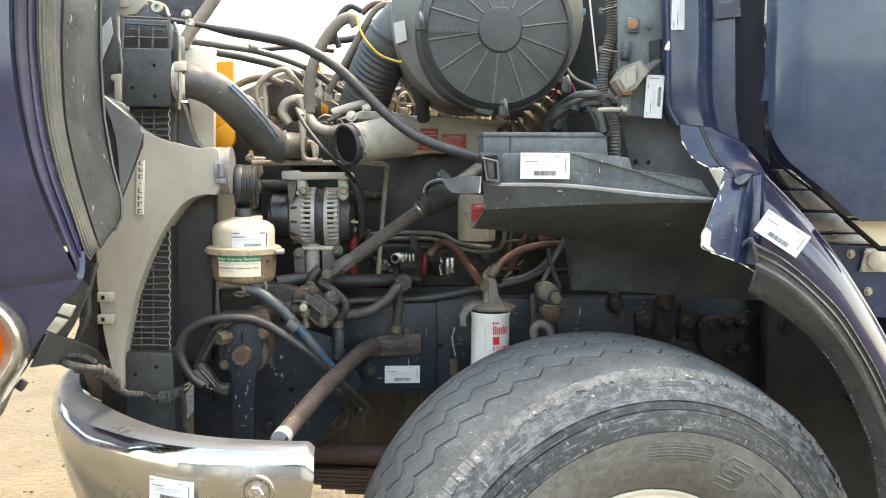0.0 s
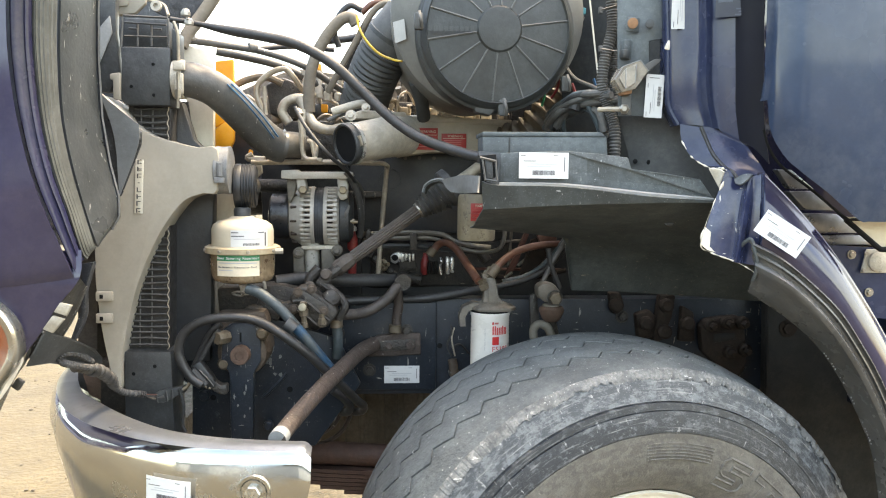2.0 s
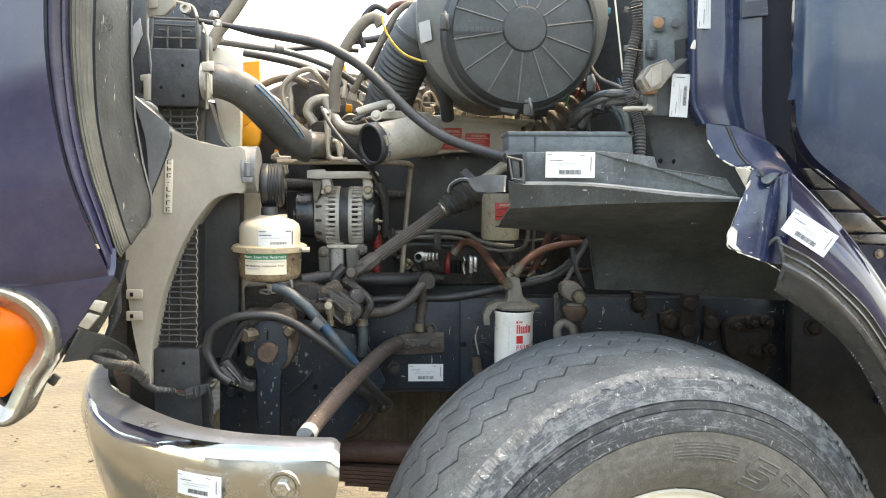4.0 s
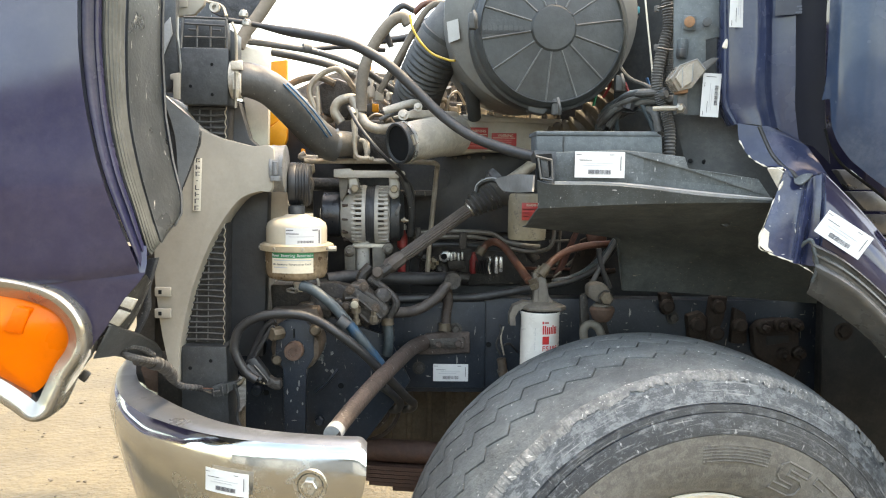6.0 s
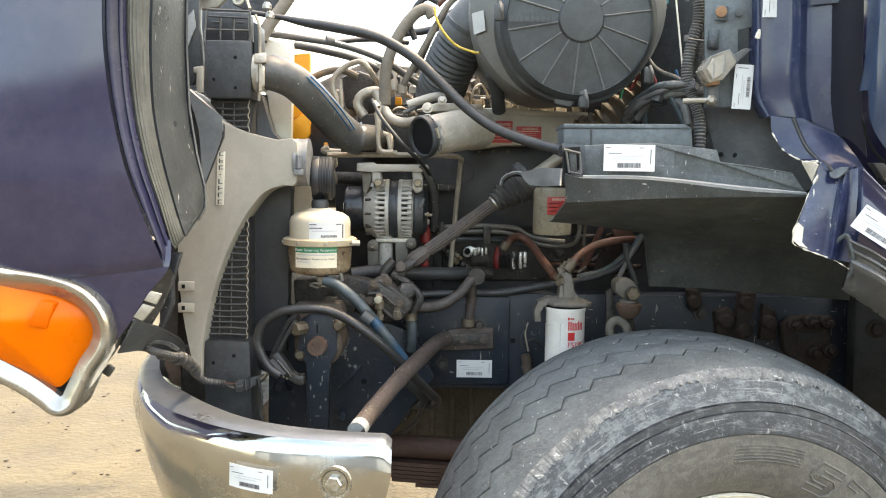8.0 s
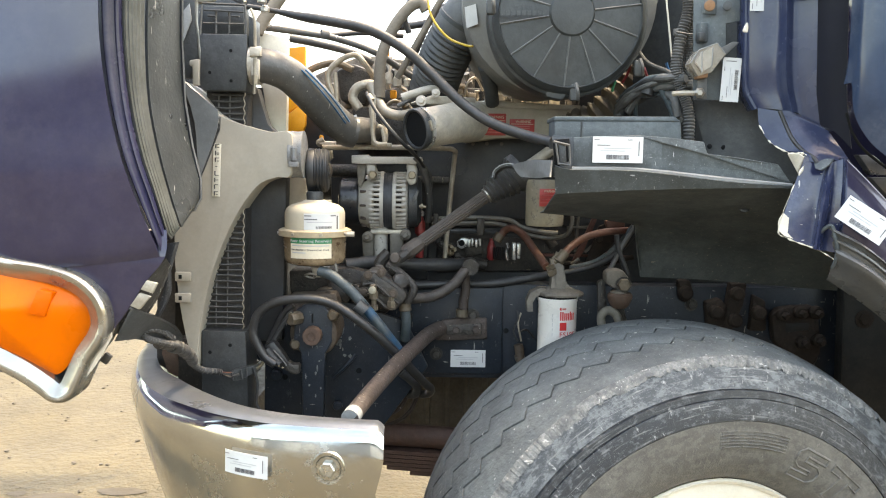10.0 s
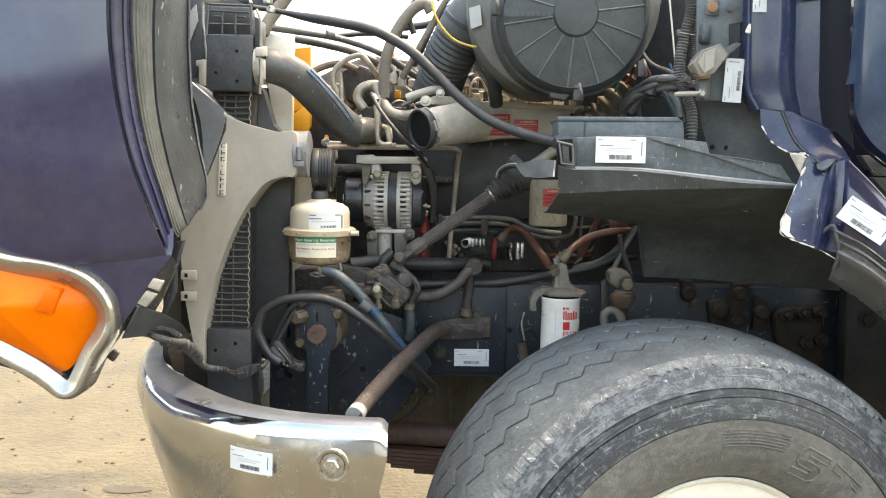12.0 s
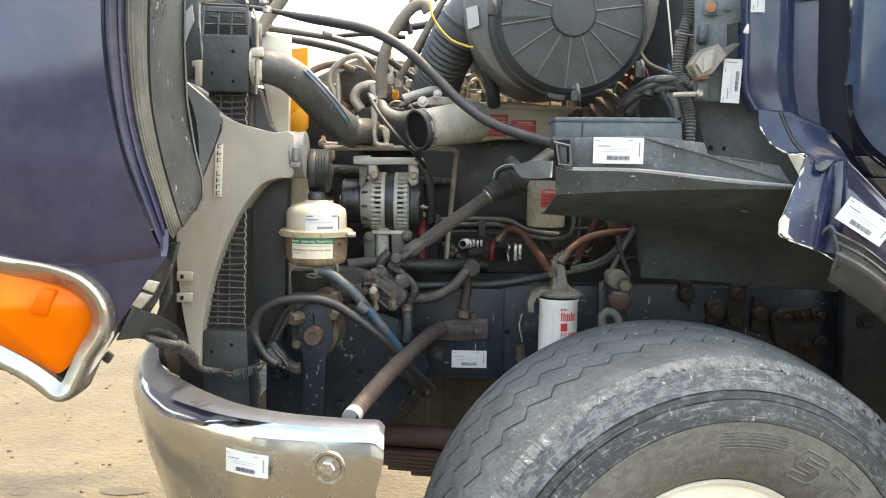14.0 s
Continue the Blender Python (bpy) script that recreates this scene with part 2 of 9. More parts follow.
# near-black for seals, and painted in place of shade in holes and gaps
GLASSK = mat("dark_gap", (0.010, 0.011, 0.012), 0.8, var=0.2, spec=0.1)
CHROME = mat("chrome", (0.45, 0.465, 0.46), 0.05, metal=1.0, var=0.10, scale=1.4, dust=0.36, dust_col=(0.32, 0.305, 0.265), bump=0.0, spots=0.03, spot_col=(0.30, 0.22, 0.12), up=False)
CHROME_W = mat("worn_chrome_bezel", (0.37, 0.355, 0.32), 0.24, metal=0.85, var=0.1, scale=5, dust=0.3, dust_col=(0.3, 0.27, 0.22), bump=0.02)
TREAD_STEEL = mat("step_aluminium", (0.30, 0.30, 0.31), 0.35, metal=0.8, var=0.25, scale=10, dust=0.3, dust_col=(0.2, 0.19, 0.17))


def tyre_material():
    m = mat("tyre_rubber", (0.079, 0.087, 0.088), 0.8, var=0.35, scale=7, grain=110, dust=0.7, dust_col=(0.136, 0.149, 0.148), spots=0.12, spot_col=(0.19, 0.205, 0.21), bump=1.0, up=False, speck=0.8, fleck=0.55, scratch=0.1)
    return m


TYRE = tyre_material()
SCUFF = mat("scuffed_rubber", (0.105, 0.110, 0.111), 0.85, var=0.45, scale=22, grain=60, spots=0.45, spot_col=(0.25, 0.242, 0.22), bump=1.0, fleck=0.7, dust_col=(0.40, 0.39, 0.36), dust=0.4, up=False, scratch=0.4)


def ground_material():
    m = mat("dry_sand", (0.090, 0.073, 0.043), 0.95, var=0.32, scale=0.9, grain=26, dust=0.45, dust_col=(0.138, 0.113, 0.068), spots=0.30, spot_col=(0.066, 0.051, 0.034), bump=0.9, up=False, fleck=0.28)
    for q in m.node_tree.nodes:
        if q.type == "BUMP":
            q.inputs["Distance"].default_value = 0.02
    return m


SAND = ground_material()


# ---- mesh helpers ----
BASE = {}


def thing(name, base, label, category, group="", kind=""):
    """An Empty at the base of a thing, to which its parts belong."""
    ob = new(name)
    ob.location = base
    ob.empty_display_size = 0.05
    BASE[ob] = Vector(base)
    return tagged(ob, label, category, group, kind)


def to_mesh(name, bm, material, origin, sharp=35.0, flat=False):
    bmesh.ops.translate(bm, vec=-Vector(origin), verts=bm.verts)
    me = bpy.data.meshes.new(name)
    bm.to_mesh(me)
    bm.free()
    me.materials.append(material)
    if not flat:
        me.polygons.foreach_set("use_smooth", [True] * len(me.polygons))
        me.set_sharp_from_angle(angle=radians(sharp))
    return me


def part(name, bm, material, parent, label="", sharp=35.0):
    origin = BASE[parent]
    ob = new(name, to_mesh(name, bm, material, origin, sharp))
    ob.parent = parent
    BASE[ob] = origin
    return tagged(ob, label)


def solo(name, bm, material, base, label, category, group="", kind="", sharp=35.0):
    """A thing that is one mesh."""
    ob = new(name, to_mesh(name, bm, material, base, sharp))
    ob.location = base
    BASE[ob] = Vector(base)
    return tagged(ob, label, category, group, kind)


def bevel(bm, w, seg=2, angle=30):
    es = [e for e in bm.edges if len(e.link_faces) == 2 and e.calc_face_angle(0) > radians(angle)]
    if es:
        bmesh.ops.bevel(bm, geom=es, offset=w, segments=seg, profile=0.5, affect="EDGES", clamp_overlap=True)
    return bm


def box(c, size, rot=(0, 0, 0), w=0.003, bm=None):
    own = bmesh.new()
    bmesh.ops.create_cube(own, size=1)
    bmesh.ops.scale(own, vec=size, verts=own.verts)
    if w:
        bevel(own, w)
    bmesh.ops.transform(own, matrix=pose(*c, *rot), verts=own.verts)
    return join(bm, own)


def join(bm, own):
    if bm is None:
        return own
    me = bpy.data.meshes.new("tmp")
    own.to_mesh(me)
    own.free()
    bm.from_mesh(me)
    bpy.data.meshes.remove(me)
    return bm


def basis(axis):
    a = Vector(axis).normalized()
    s = Vector((0, 0, 1)) if abs(a.z) < 0.9 else Vector((1, 0, 0))
    u = a.cross(s).normalized()
    return u, a.cross(u).normalized(), a


def lathe(profile, origin, axis, seg=32, bm=None, closed=False, caps=True):
    """Turns (radius, height) pairs about an axis."""
    own = bmesh.new()
    u, v, a = basis(axis)
    o = Vector(origin)
    rings = []
    for r, h in profile:
        rings.append([own.verts.new(o + a * h + (u * math.cos(2 * math.pi * k / seg) + v * math.sin(2 * math.pi * k / seg)) * max(r, 1e-4)) for k in range(seg)])
    pairs = list(zip(rings, rings[1:])) + ([(rings[-1], rings[0])] if closed else [])
    for p, q in pairs:
        for k in range(seg):
            own.faces.new((p[k], p[(k + 1) % seg], q[(k + 1) % seg], q[k]))
    if caps and not closed:
        own.faces.new(rings[0][::-1])
        own.faces.new(rings[-1])
    bmesh.ops.recalc_face_normals(own, faces=own.faces)
    return join(bm, own)


def cyl(p, q, r, seg=16, r2=None, w=0.0, bm=None):
    p, q = Vector(p), Vector(q)
    h = (q - p).length
    r2 = r if r2 is None else r2
    prof = [(r, 0), (r2, h)] if not w else [(r - w, 0), (r, w), (r2, h - w), (r2 - w, h)]
    return lathe(prof, p, q - p, seg, bm)


def spline(pts, n=8, closed=False):
    """Catmull-Rom points through pts."""
    P = [Vector(p) for p in pts]
    if len(P) < 3:
        return P
    out = []
    m = len(P)
    for i in range(m if closed else m - 1):
        a, b, c, d = (P[(i - 1) % m] if closed or i else P[0] * 2 - P[1]), P[i], P[(i + 1) % m], (P[(i + 2) % m] if closed or i + 2 < m else P[-1] * 2 - P[-2])
        for k in range(n):
            t = k / n
            out.append(0.5 * ((2 * b) + (c - a) * t + (2 * a - 5 * b + 4 * c - d) * t * t + (3 * b - a - 3 * c + d) * t ** 3))
    if not closed:
        out.append(P[-1])
    return out


def tube(pts, r, seg=10, n=8, bm=None, smooth=True, closed=False, squash=1.0):
    """A round pipe along a curve; r is a radius or a function of the share of the way."""
    own = bmesh.new()
    P = spline(pts, n, closed) if smooth else [Vector(p) for p in pts]
    m = len(P)
    rings = []
    u = None
    for i, p in enumerate(P):
        if closed:
            t = (P[(i + 1) % m] - P[i - 1]).normalized()
        else:
            t = (P[min(i + 1, m - 1)] - P[max(i - 1, 0)]).normalized()
        if u is None:
            u = basis(t)[0]
        u = (u - t * u.dot(t)).normalized()
        v = t.cross(u)
        rr = r(i / max(1, m - 1)) if callable(r) else r
        rings.append([own.verts.new(p + (u * math.cos(2 * math.pi * k / seg) + v * squash * math.sin(2 * math.pi * k / seg)) * rr) for k in range(seg)])
    for p, q in list(zip(rings, rings[1:])) + ([(rings[-1], rings[0])] if closed else []):
        for k in range(seg):
            own.faces.new((p[k], p[(k + 1) % seg], q[(k + 1) % seg], q[k]))
    if not closed:
        own.faces.new(rings[0][::-1])
        own.faces.new(rings[-1])
    bmesh.ops.recalc_face_normals(own, faces=own.faces)
    return join(bm, own)


def ribbed(r, amp, count):
    return lambda s: r + amp * math.sin(2 * math.pi * count * s)


def prism(pts, vec, w=0.0, bm=None, seg=2):
    """A flat outline pushed along vec."""
    own = bmesh.new()
    f = own.faces.new([own.verts.new(p) for p in pts])
    ext = bmesh.ops.extrude_face_region(own, geom=[f])
    bmesh.ops.translate(own, vec=vec, verts=[x for x in ext["geom"] if isinstance(x, bmesh.types.BMVert)])
    bmesh.ops.recalc_face_normals(own, faces=own.faces)
    if w:
        bevel(own, w, seg)
    return join(bm, own)


def loft(rows, th=0.0, bm=None, smooth=0, wrap=False):
    """A skin over rows of points; th gives it thickness; smooth refines the rows and columns."""
    own = bmesh.new()
    if smooth:
        rows = [spline(r, smooth) for r in rows]
        cols = [spline(c, smooth) for c in zip(*rows)]
        rows = list(zip(*cols))
    V = [[own.verts.new(p) for p in r] for r in rows]
    for p, q in zip(V, V[1:]):
        for k in range(len(p) - (0 if wrap else 1)):
            own.faces.new((p[k], p[(k + 1) % len(p)], q[(k + 1) % len(p)], q[k]))
    bmesh.ops.recalc_face_normals(own, faces=own.faces)
    if th:
        bmesh.ops.solidify(own, geom=own.faces[:], thickness=th)
        bmesh.ops.recalc_face_normals(own, faces=own.faces)
    return join(bm, own)


def hexbolt(parent, p, axis, r=0.009, h=0.008, material=None, name="bolt", washer=True):
    bm = lathe([(r, 0), (r, h * 0.85), (r * 0.85, h)], p, axis, 6)
    if washer:
        bm = lathe([(r * 1.5, -0.001), (r * 1.5, 0.002)], p, axis, 14, bm)
    return part(name, bm, material or BOLT, parent)


def text_mesh(words, size, depth=0.0006):
    cu = bpy.data.curves.new("t", "FONT")
    cu.body, cu.size, cu.extrude, cu.align_x, cu.align_y = words, size, depth, "CENTER", "CENTER"
    ob = bpy.data.objects.new("t", cu)
    scene.collection.objects.link(ob)
    bpy.context.view_layer.update()
    me = bpy.data.meshes.new_from_object(ob.evaluated_get(bpy.context.evaluated_depsgraph_get()))
    bm = bmesh.new()
    bm.from_mesh(me)
    bpy.data.objects.remove(ob)
    bpy.data.curves.remove(cu)
    bpy.data.meshes.remove(me)
    return bm


def plane_pose(c, right, up):
    r = Vector(right).normalized()
    n = r.cross(Vector(up)).normalized()
    u = n.cross(r)
    return Matrix.Translation(c) @ Matrix((r, u, n)).transposed().to_4x4()


def letters(words, size, c, right, up, material, parent, name="lettering", squeeze=1.0):
    bm = text_mesh(words, size)
    bmesh.ops.scale(bm, vec=(squeeze, 1, 1), verts=bm.verts)
    bmesh.ops.transform(bm, matrix=plane_pose(c, right, up), verts=bm.verts)
    return part(name, bm, material, parent)


def flat_bars(specs, m, material, parent, name="print", h=0.0006):
    """Thin raised bars (x, y, width, height) on the plane m."""
    joined = len(specs) > 8
    bm = bmesh.new()
    for x, y, w, t in specs:
        box((x, y, h / 2), (w, t, h), w=0, bm=bm)
        if not joined:
            bmesh.ops.transform(bm, matrix=m, verts=bm.verts)
            ob = part(name, bm, material, parent)
            bm = bmesh.new()
    if joined:
        bmesh.ops.transform(bm, matrix=m, verts=bm.verts)
        ob = tagged(part(name, bm, material, parent), kind="stuff")
    else:
        bm.free()
    return ob


def sticker(parent, c, right, up, w=0.104, h=0.050, bend=0.0):
    """A white parts sticker with a code strip and lines of small print."""
    m = plane_pose(c, right, up)
    bm = bmesh.new()
    n = 8
    rows = []
    for j in (-0.5, 0.5):
        rows.append([m @ Vector((w * (k / n - 0.5), h * j, -bend * (2 * (k / n - 0.5)) ** 2)) for k in range(n + 1)])
    bm = loft(rows, 0.0006)
    s = part("sticker", bm, WHITE, parent, "white parts sticker with printed code strip")
    lift = m @ Matrix.Translation((0, 0, 0.0008))
    flat_bars([(-w * 0.42, h * 0.38, w * 0.10, h * 0.026), (w * 0.24, h * 0.38, w * 0.10, h * 0.026), (-w * 0.28, h * 0.17, w * 0.26, h * 0.026), (w * 0.42, h * 0.05, w * 0.016, h * 0.55)], lift, INK, s)
    flat_bars([(w * 0.0, h * 0.06, w * 0.55, h * 0.026), (-w * 0.1, -h * 0.04, w * 0.5, h * 0.026)], lift, FAINT, s)
    rnd = random.Random(5)
    flat_bars([(-w * 0.22 + w * 0.46 * k / 24, -h * 0.28, w * 0.46 / 24 * rnd.uniform(0.3, 0.75), h * 0.18) for k in range(24)], lift, INK, s, "code_strip")
    return s


X, Y, Z = Vector((1, 0, 0)), Vector((0, 1, 0)), Vector((0, 0, 1))


# ---- ground and distance ----
def make_ground():
    bm = bmesh.new()
    xs = [-400, -150, -60, -30] + [-16 + 0.5 * k for k in range(57)] + [30, 60, 150, 400]
    ys = [-400, -120, -40, -20] + [-8 + 0.5 * k for k in range(57)] + [40, 70, 150, 400]
    rows = []
    for y in ys:
        rows.append([(x, y, 0.03 * noise.noise(Vector((x * 0.35, y * 0.35, 0))) * (1 if 4.6 < math.hypot(x - 0.6, y - 2.2) < 40 else 0) - 0.002) for x in xs])
    return solo("ground", loft(rows), SAND, (0, 0, 0), "dry sandy yard ground with scattered stones", "ground", kind="structure", sharp=80)


ground = make_ground()
DAMP = mat("damp_sand", (0.072, 0.056, 0.036), 0.85, var=0.25, scale=3, grain=26, bump=0.9, up=False)


def damp_patch(cx, cy, rx, ry, seed):
    pts = []
    for k in range(40):
        a = 2 * math.pi * k / 40
        w = 1 + 0.35 * noise.noise(Vector((math.cos(a) * 1.4 + seed, math.sin(a) * 1.4, seed))) + 0.12 * noise.noise(Vector((math.cos(a) * 6, math.sin(a) * 6, seed)))
        pts.append((cx + rx * w * math.cos(a), cy + ry * w * math.sin(a), 0.001))
    part("damp_patch", prism(pts, (0, 0, 0.0006)), DAMP, ground, "damp dark stain in the sand")


damp_patch(-1.80, 3.50, 0.24, 0.13, 1.0)
damp_patch(-1.50, 3.68, 0.11, 0.045, 2.0)
damp_patch(-1.96, 3.64, 0.05, 0.025, 4.0)


def make_pebbles():
    rnd = random.Random(3)
    bm = bmesh.new()
    for k in range(1500):
        x, y = rnd.uniform(-5.0, -0.7), rnd.uniform(1.2, 9.0)
        r = 0.003 + 0.013 * rnd.random() ** 3
        own = bmesh.new()
        bmesh.ops.create_icosphere(own, subdivisions=1, radius=r)
        for v in own.verts:
            v.co *= rnd.uniform(0.75, 1.2)
        bmesh.ops.transform(own, matrix=Matrix.Translation((x, y, r * 0.2)) @ Matrix.Diagonal((1, 1, 0.6, 1)), verts=own.verts)
        join(bm, own)
    return solo("gravel", bm, mat("pebble_stone", (0.12, 0.10, 0.075), 0.9, var=0.5, scale=9), (0, 0, 0), "small tan stones scattered over the sand", "gravel", kind="stuff")


make_pebbles()


def make_bare_tree():
    rnd = random.Random(8)
    t = thing("bare_tree", (0, 0, 0), "leafless grey tree beyond the yard", "tree", "far trees")
    trunk, twigs = bmesh.new(), bmesh.new()

    def grow(p, d, ln, r, lev):
        q = p + d * ln
        cyl(p, q, r, 5 if lev < 2 else 3, r2=r * 0.65, bm=trunk if lev < 2 else twigs)
        if lev == 5:
            return
        for _ in range(3 if lev < 4 else 2):
            nd = (d + Vector((rnd.uniform(-1, 1), rnd.uniform(-1, 1), rnd.uniform(-0.2, 0.6))) * 0.75).normalized()
            grow(p + d * ln * rnd.uniform(0.6, 1.0), nd, ln * rnd.uniform(0.6, 0.8), r * 0.62, lev + 1)

    grow(Vector((0, 0, 0)), Vector((0, 0, 1)), 2.4, 0.16, 0)
    part("trunk", trunk, BARK, t)
    part("crown", twigs, BARK, t)
    return t


BARK = mat("grey_bark", (0.20, 0.18, 0.16), 0.9, var=0.3, scale=3)
tree = make_bare_tree()
tree.location = (-14.0, 52.0, 0)
for k, (x, y, s) in enumerate(((-17.5, 55, 1.1), (-11.5, 50, 0.9), (-9.0, 57, 1.2), (-6.5, 53, 0.95), (-20.0, 50, 1.0), (-4.0, 56, 1.1), (-1.0, 54, 0.9), (-15.5, 49, 0.8))):
    o = copy_thing(tree, pose(x, y, 0, 0, 0, 67 * k))
    o.scale = (s, s, s)


def make_far_shed():
    t = thing("far_shed", (-16, 62, 0), "pale low shed far across the yard", "building")
    part("wall", box((-14, 62, 1.9), (18, 6, 3.8), w=0.05), mat("pale_cladding", (0.55, 0.54, 0.50), 0.7, var=0.1, scale=0.6), t)
    part("roof", box((-14, 62, 3.95), (18.6, 6.8, 0.3), (0, 0, 0), 0.05), mat("shed_roof", (0.30, 0.31, 0.32), 0.6, var=0.15, scale=0.6), t)
    for k in range(4):
        part("door", box((-20 + 4 * k, 58.97, 1.5), (2.4, 0.1, 3.0), w=0.02), mat("shed_door", (0.22, 0.25, 0.28), 0.6), t)
    return t


make_far_shed()


def make_yard_shed():
    # unseen building, added to darken the reflections in hood and bumper
    t = thing("yard_shed", (0, -17, 0), "unseen grey sheet-metal shed with pale shutters, added for its reflections", "building")
    clad = mat("grey_cladding", (0.26, 0.27, 0.28), 0.6, var=0.15, scale=0.5)
    part("wall", box((0, -17, 1.85), (44, 5, 3.7), w=0.05), clad, t)
    part("roof", box((0, -17, 3.8), (44.6, 5.8, 0.25), w=0.05), mat("grey_roof", (0.2, 0.2, 0.2), 0.6), t)
    for k in range(5):
        part("shutter", box((-18 + 9 * k, -14.47, 1.5), (4.2, 0.1, 3.0), w=0.02), mat("pale_shutter", (0.5, 0.5, 0.48), 0.6, var=0.1), t)
    return t


make_yard_shed()


# ---- front wheel ----
STEER = radians(-11.0)
HUB = Vector((0.569, 1.60, 0.589))
AX = Vector((math.sin(STEER), math.cos(STEER), 0))     # points into the truck
FWD = Vector((-math.cos(STEER), math.sin(STEER), 0))


def on_wheel(r, a, h):
    return HUB + AX * h + (FWD * math.cos(a) + Z * math.sin(a)) * r


def make_wheel():
    w = thing("front_wheel", (HUB.x, HUB.y, 0), "wide truck steer wheel with worn dusty tyre on sand", "wheel")
    tread_w, h0 = 0.40, 0.035
    periods, per = 51, 16
    N = periods * per

    def zig(k):
        t = (k % per) / per
        return 1 - 2 * t / 0.68 if t < 0.68 else -1 + 2 * (t - 0.68) / 0.32

    def crown(u):
        return 0.594 - 0.030 * abs(2 * u - 1) ** 2.4

    cols = []                                   # (share across, zigzag amount, depth)
    grooves = [(0.225, 0.034), (0.425, 0.042), (0.640, 0.040), (0.83, 0.030)]
    cols.append((0.0, 0, 0))
    cols.append((0.03, 0, 0))
    cols.append((0.08, 0, 0))
    for g, am in grooves:
        cols += [(g - 0.020, am, 0.0003), (g - 0.0085, am, 0.0012), (g - 0.0055, am, 0.011), (g + 0.0055, am, 0.011), (g + 0.0085, am, 0.0012), (g + 0.020, am, 0.0003)]
    cols += [(0.92, 0, 0), (0.97, 0, 0), (1.0, 0, 0)]
    rows = []
    rnd = random.Random(4)
    for k in range(N + 1):
        a = 2 * math.pi * k / N
        row = []
        for u, am, dp in cols:
            uu = u + am * zig(k)
            r = crown(uu) - dp
            row.append(on_wheel(max(r, 0.0), a, h0 + tread_w * uu))
        rows.append(row)
    bm = loft(rows)
    tyre = part("tyre", bm, TYRE, w, "worn dusty grey truck tyre", sharp=50)
    # side walls: (radius, height along the axle)
    outer = [(0.564, h0), (0.556, h0 - 0.010), (0.546, h0 - 0.016), (0.534, h0 - 0.020), (0.526, h0 - 0.0235), (0.518, h0 - 0.027), (0.507, h0 - 0.0315), (0.5060, h0 - 0.028), (0.5055, h0 - 0.028), (0.505, h0 - 0.039), (0.491, h0 - 0.041), (0.4905, h0 - 0.0385), (0.4895, h0 - 0.0385), (0.489, h0 - 0.044), (0.468, h0 - 0.049), (0.447, h0 - 0.051), (0.4465, h0 - 0.047)]
    inner = [(0.4465, h0 - 0.047), (0.445, h0 - 0.047), (0.4445, h0 - 0.051), (0.40, h0 - 0.049), (0.36, h0 - 0.038), (0.325, h0 - 0.018), (0.308, h0 + 0.002), (0.300, h0 + 0.02)]
    part("shoulder_wall", lathe(outer[:7], HUB, AX, 200, caps=False), GREYWALL, tyre, "grey scuffed shoulder wall", sharp=28)
    part("sidewall", lathe(outer[6:], HUB, AX, 200, caps=False), DARKWALL, tyre, "blackened sidewall rings with pale scratches", sharp=28)
    part("bead_wall", lathe(inner, HUB, AX, 200, caps=False), SIDEWALL, tyre, "brown dusty inner sidewall", sharp=28)
    back = [(0.564, h0 + tread_w), (0.54, h0 + tread_w + 0.01), (0.44, h0 + tread_w + 0.03), (0.30, h0 + tread_w)]
    part("inner_sidewall", lathe(back, HUB, AX, 96, caps=False), SIDEWALL, tyre)
    # torn, scuffed shoulder edge: ragged patches of lifted rubber
    bm = bmesh.new()
    M = 1200
    rows = []
    for k in range(M + 1):
        a = 2 * math.pi * k / M
        j = noise.noise(Vector((math.cos(a) * 9, math.sin(a) * 9, 0)))
        j2 = noise.noise(Vector((math.cos(a) * 55, math.sin(a) * 55, 3)))
        j3 = noise.noise(Vector((math.cos(a) * 120, math.sin(a) * 120, 7)))
        j4 = noise.noise(Vector((math.cos(a) * 22, math.sin(a) * 22, 11)))
        lip = 0.004 * j2 + 0.003 * j3
        rows.append([
            on_wheel(0.5668 + 0.0010 * j3, a, h0 + 0.004 + 0.007 * j + 0.010 * j4 + 0.008 * j2),
            on_wheel(0.5690 + 0.0014 * j2 + 0.0012 * j3, a, h0 + 0.003 + 0.003 * j3),
            on_wheel(0.5655 + lip, a, h0 - 0.0055 + 0.002 * j2),
            on_wheel(0.5590 + 0.6 * lip, a, h0 - 0.0115 + 0.0015 * j3),
            on_wheel(0.5500 + 0.007 * j + 0.010 * j4 + 0.008 * j2 + 0.006 * j3, a, h0 - 0.0155 + 0.002 * j4)])
    for k in range(M):
        loft(rows[k:k + 2], bm=bm)
    part("scuffed_shoulder", bm, SCUFF, tyre, "torn pale scuffed tread shoulder", sharp=70)
    # moulded small print and two large raised letter outlines
    for j in range(6):
        bm = bmesh.new()
        r = 0.424 - 0.0065 * j
        for k in range(40):
            if (k * 7 + j * 3) % 11 == 0:
                continue
            a = math.pi / 2 - 0.06 + (0.0095 * k)
            cyl(on_wheel(r, a, h0 - 0.050), on_wheel(r, a + 0.006, h0 - 0.050), 0.0018, 5, bm=bm)
        part("moulded_print", bm, SIDEWALL, tyre)
    def wall(r):
        for (ra, ha), (rb, hb) in zip(inner[2:], inner[3:]):
            if rb <= r <= ra:
                return ha + (hb - ha) * (ra - r) / (ra - rb)
        return inner[2][1]

    def outline(points, a0, r0):
        pts = [on_wheel(r0 + y * 1.12, a0 + x * 1.12 / r0, wall(r0 + y * 1.12)) for x, y in points]
        return tube(pts, 0.0028, 6, n=4, closed=True, smooth=False)
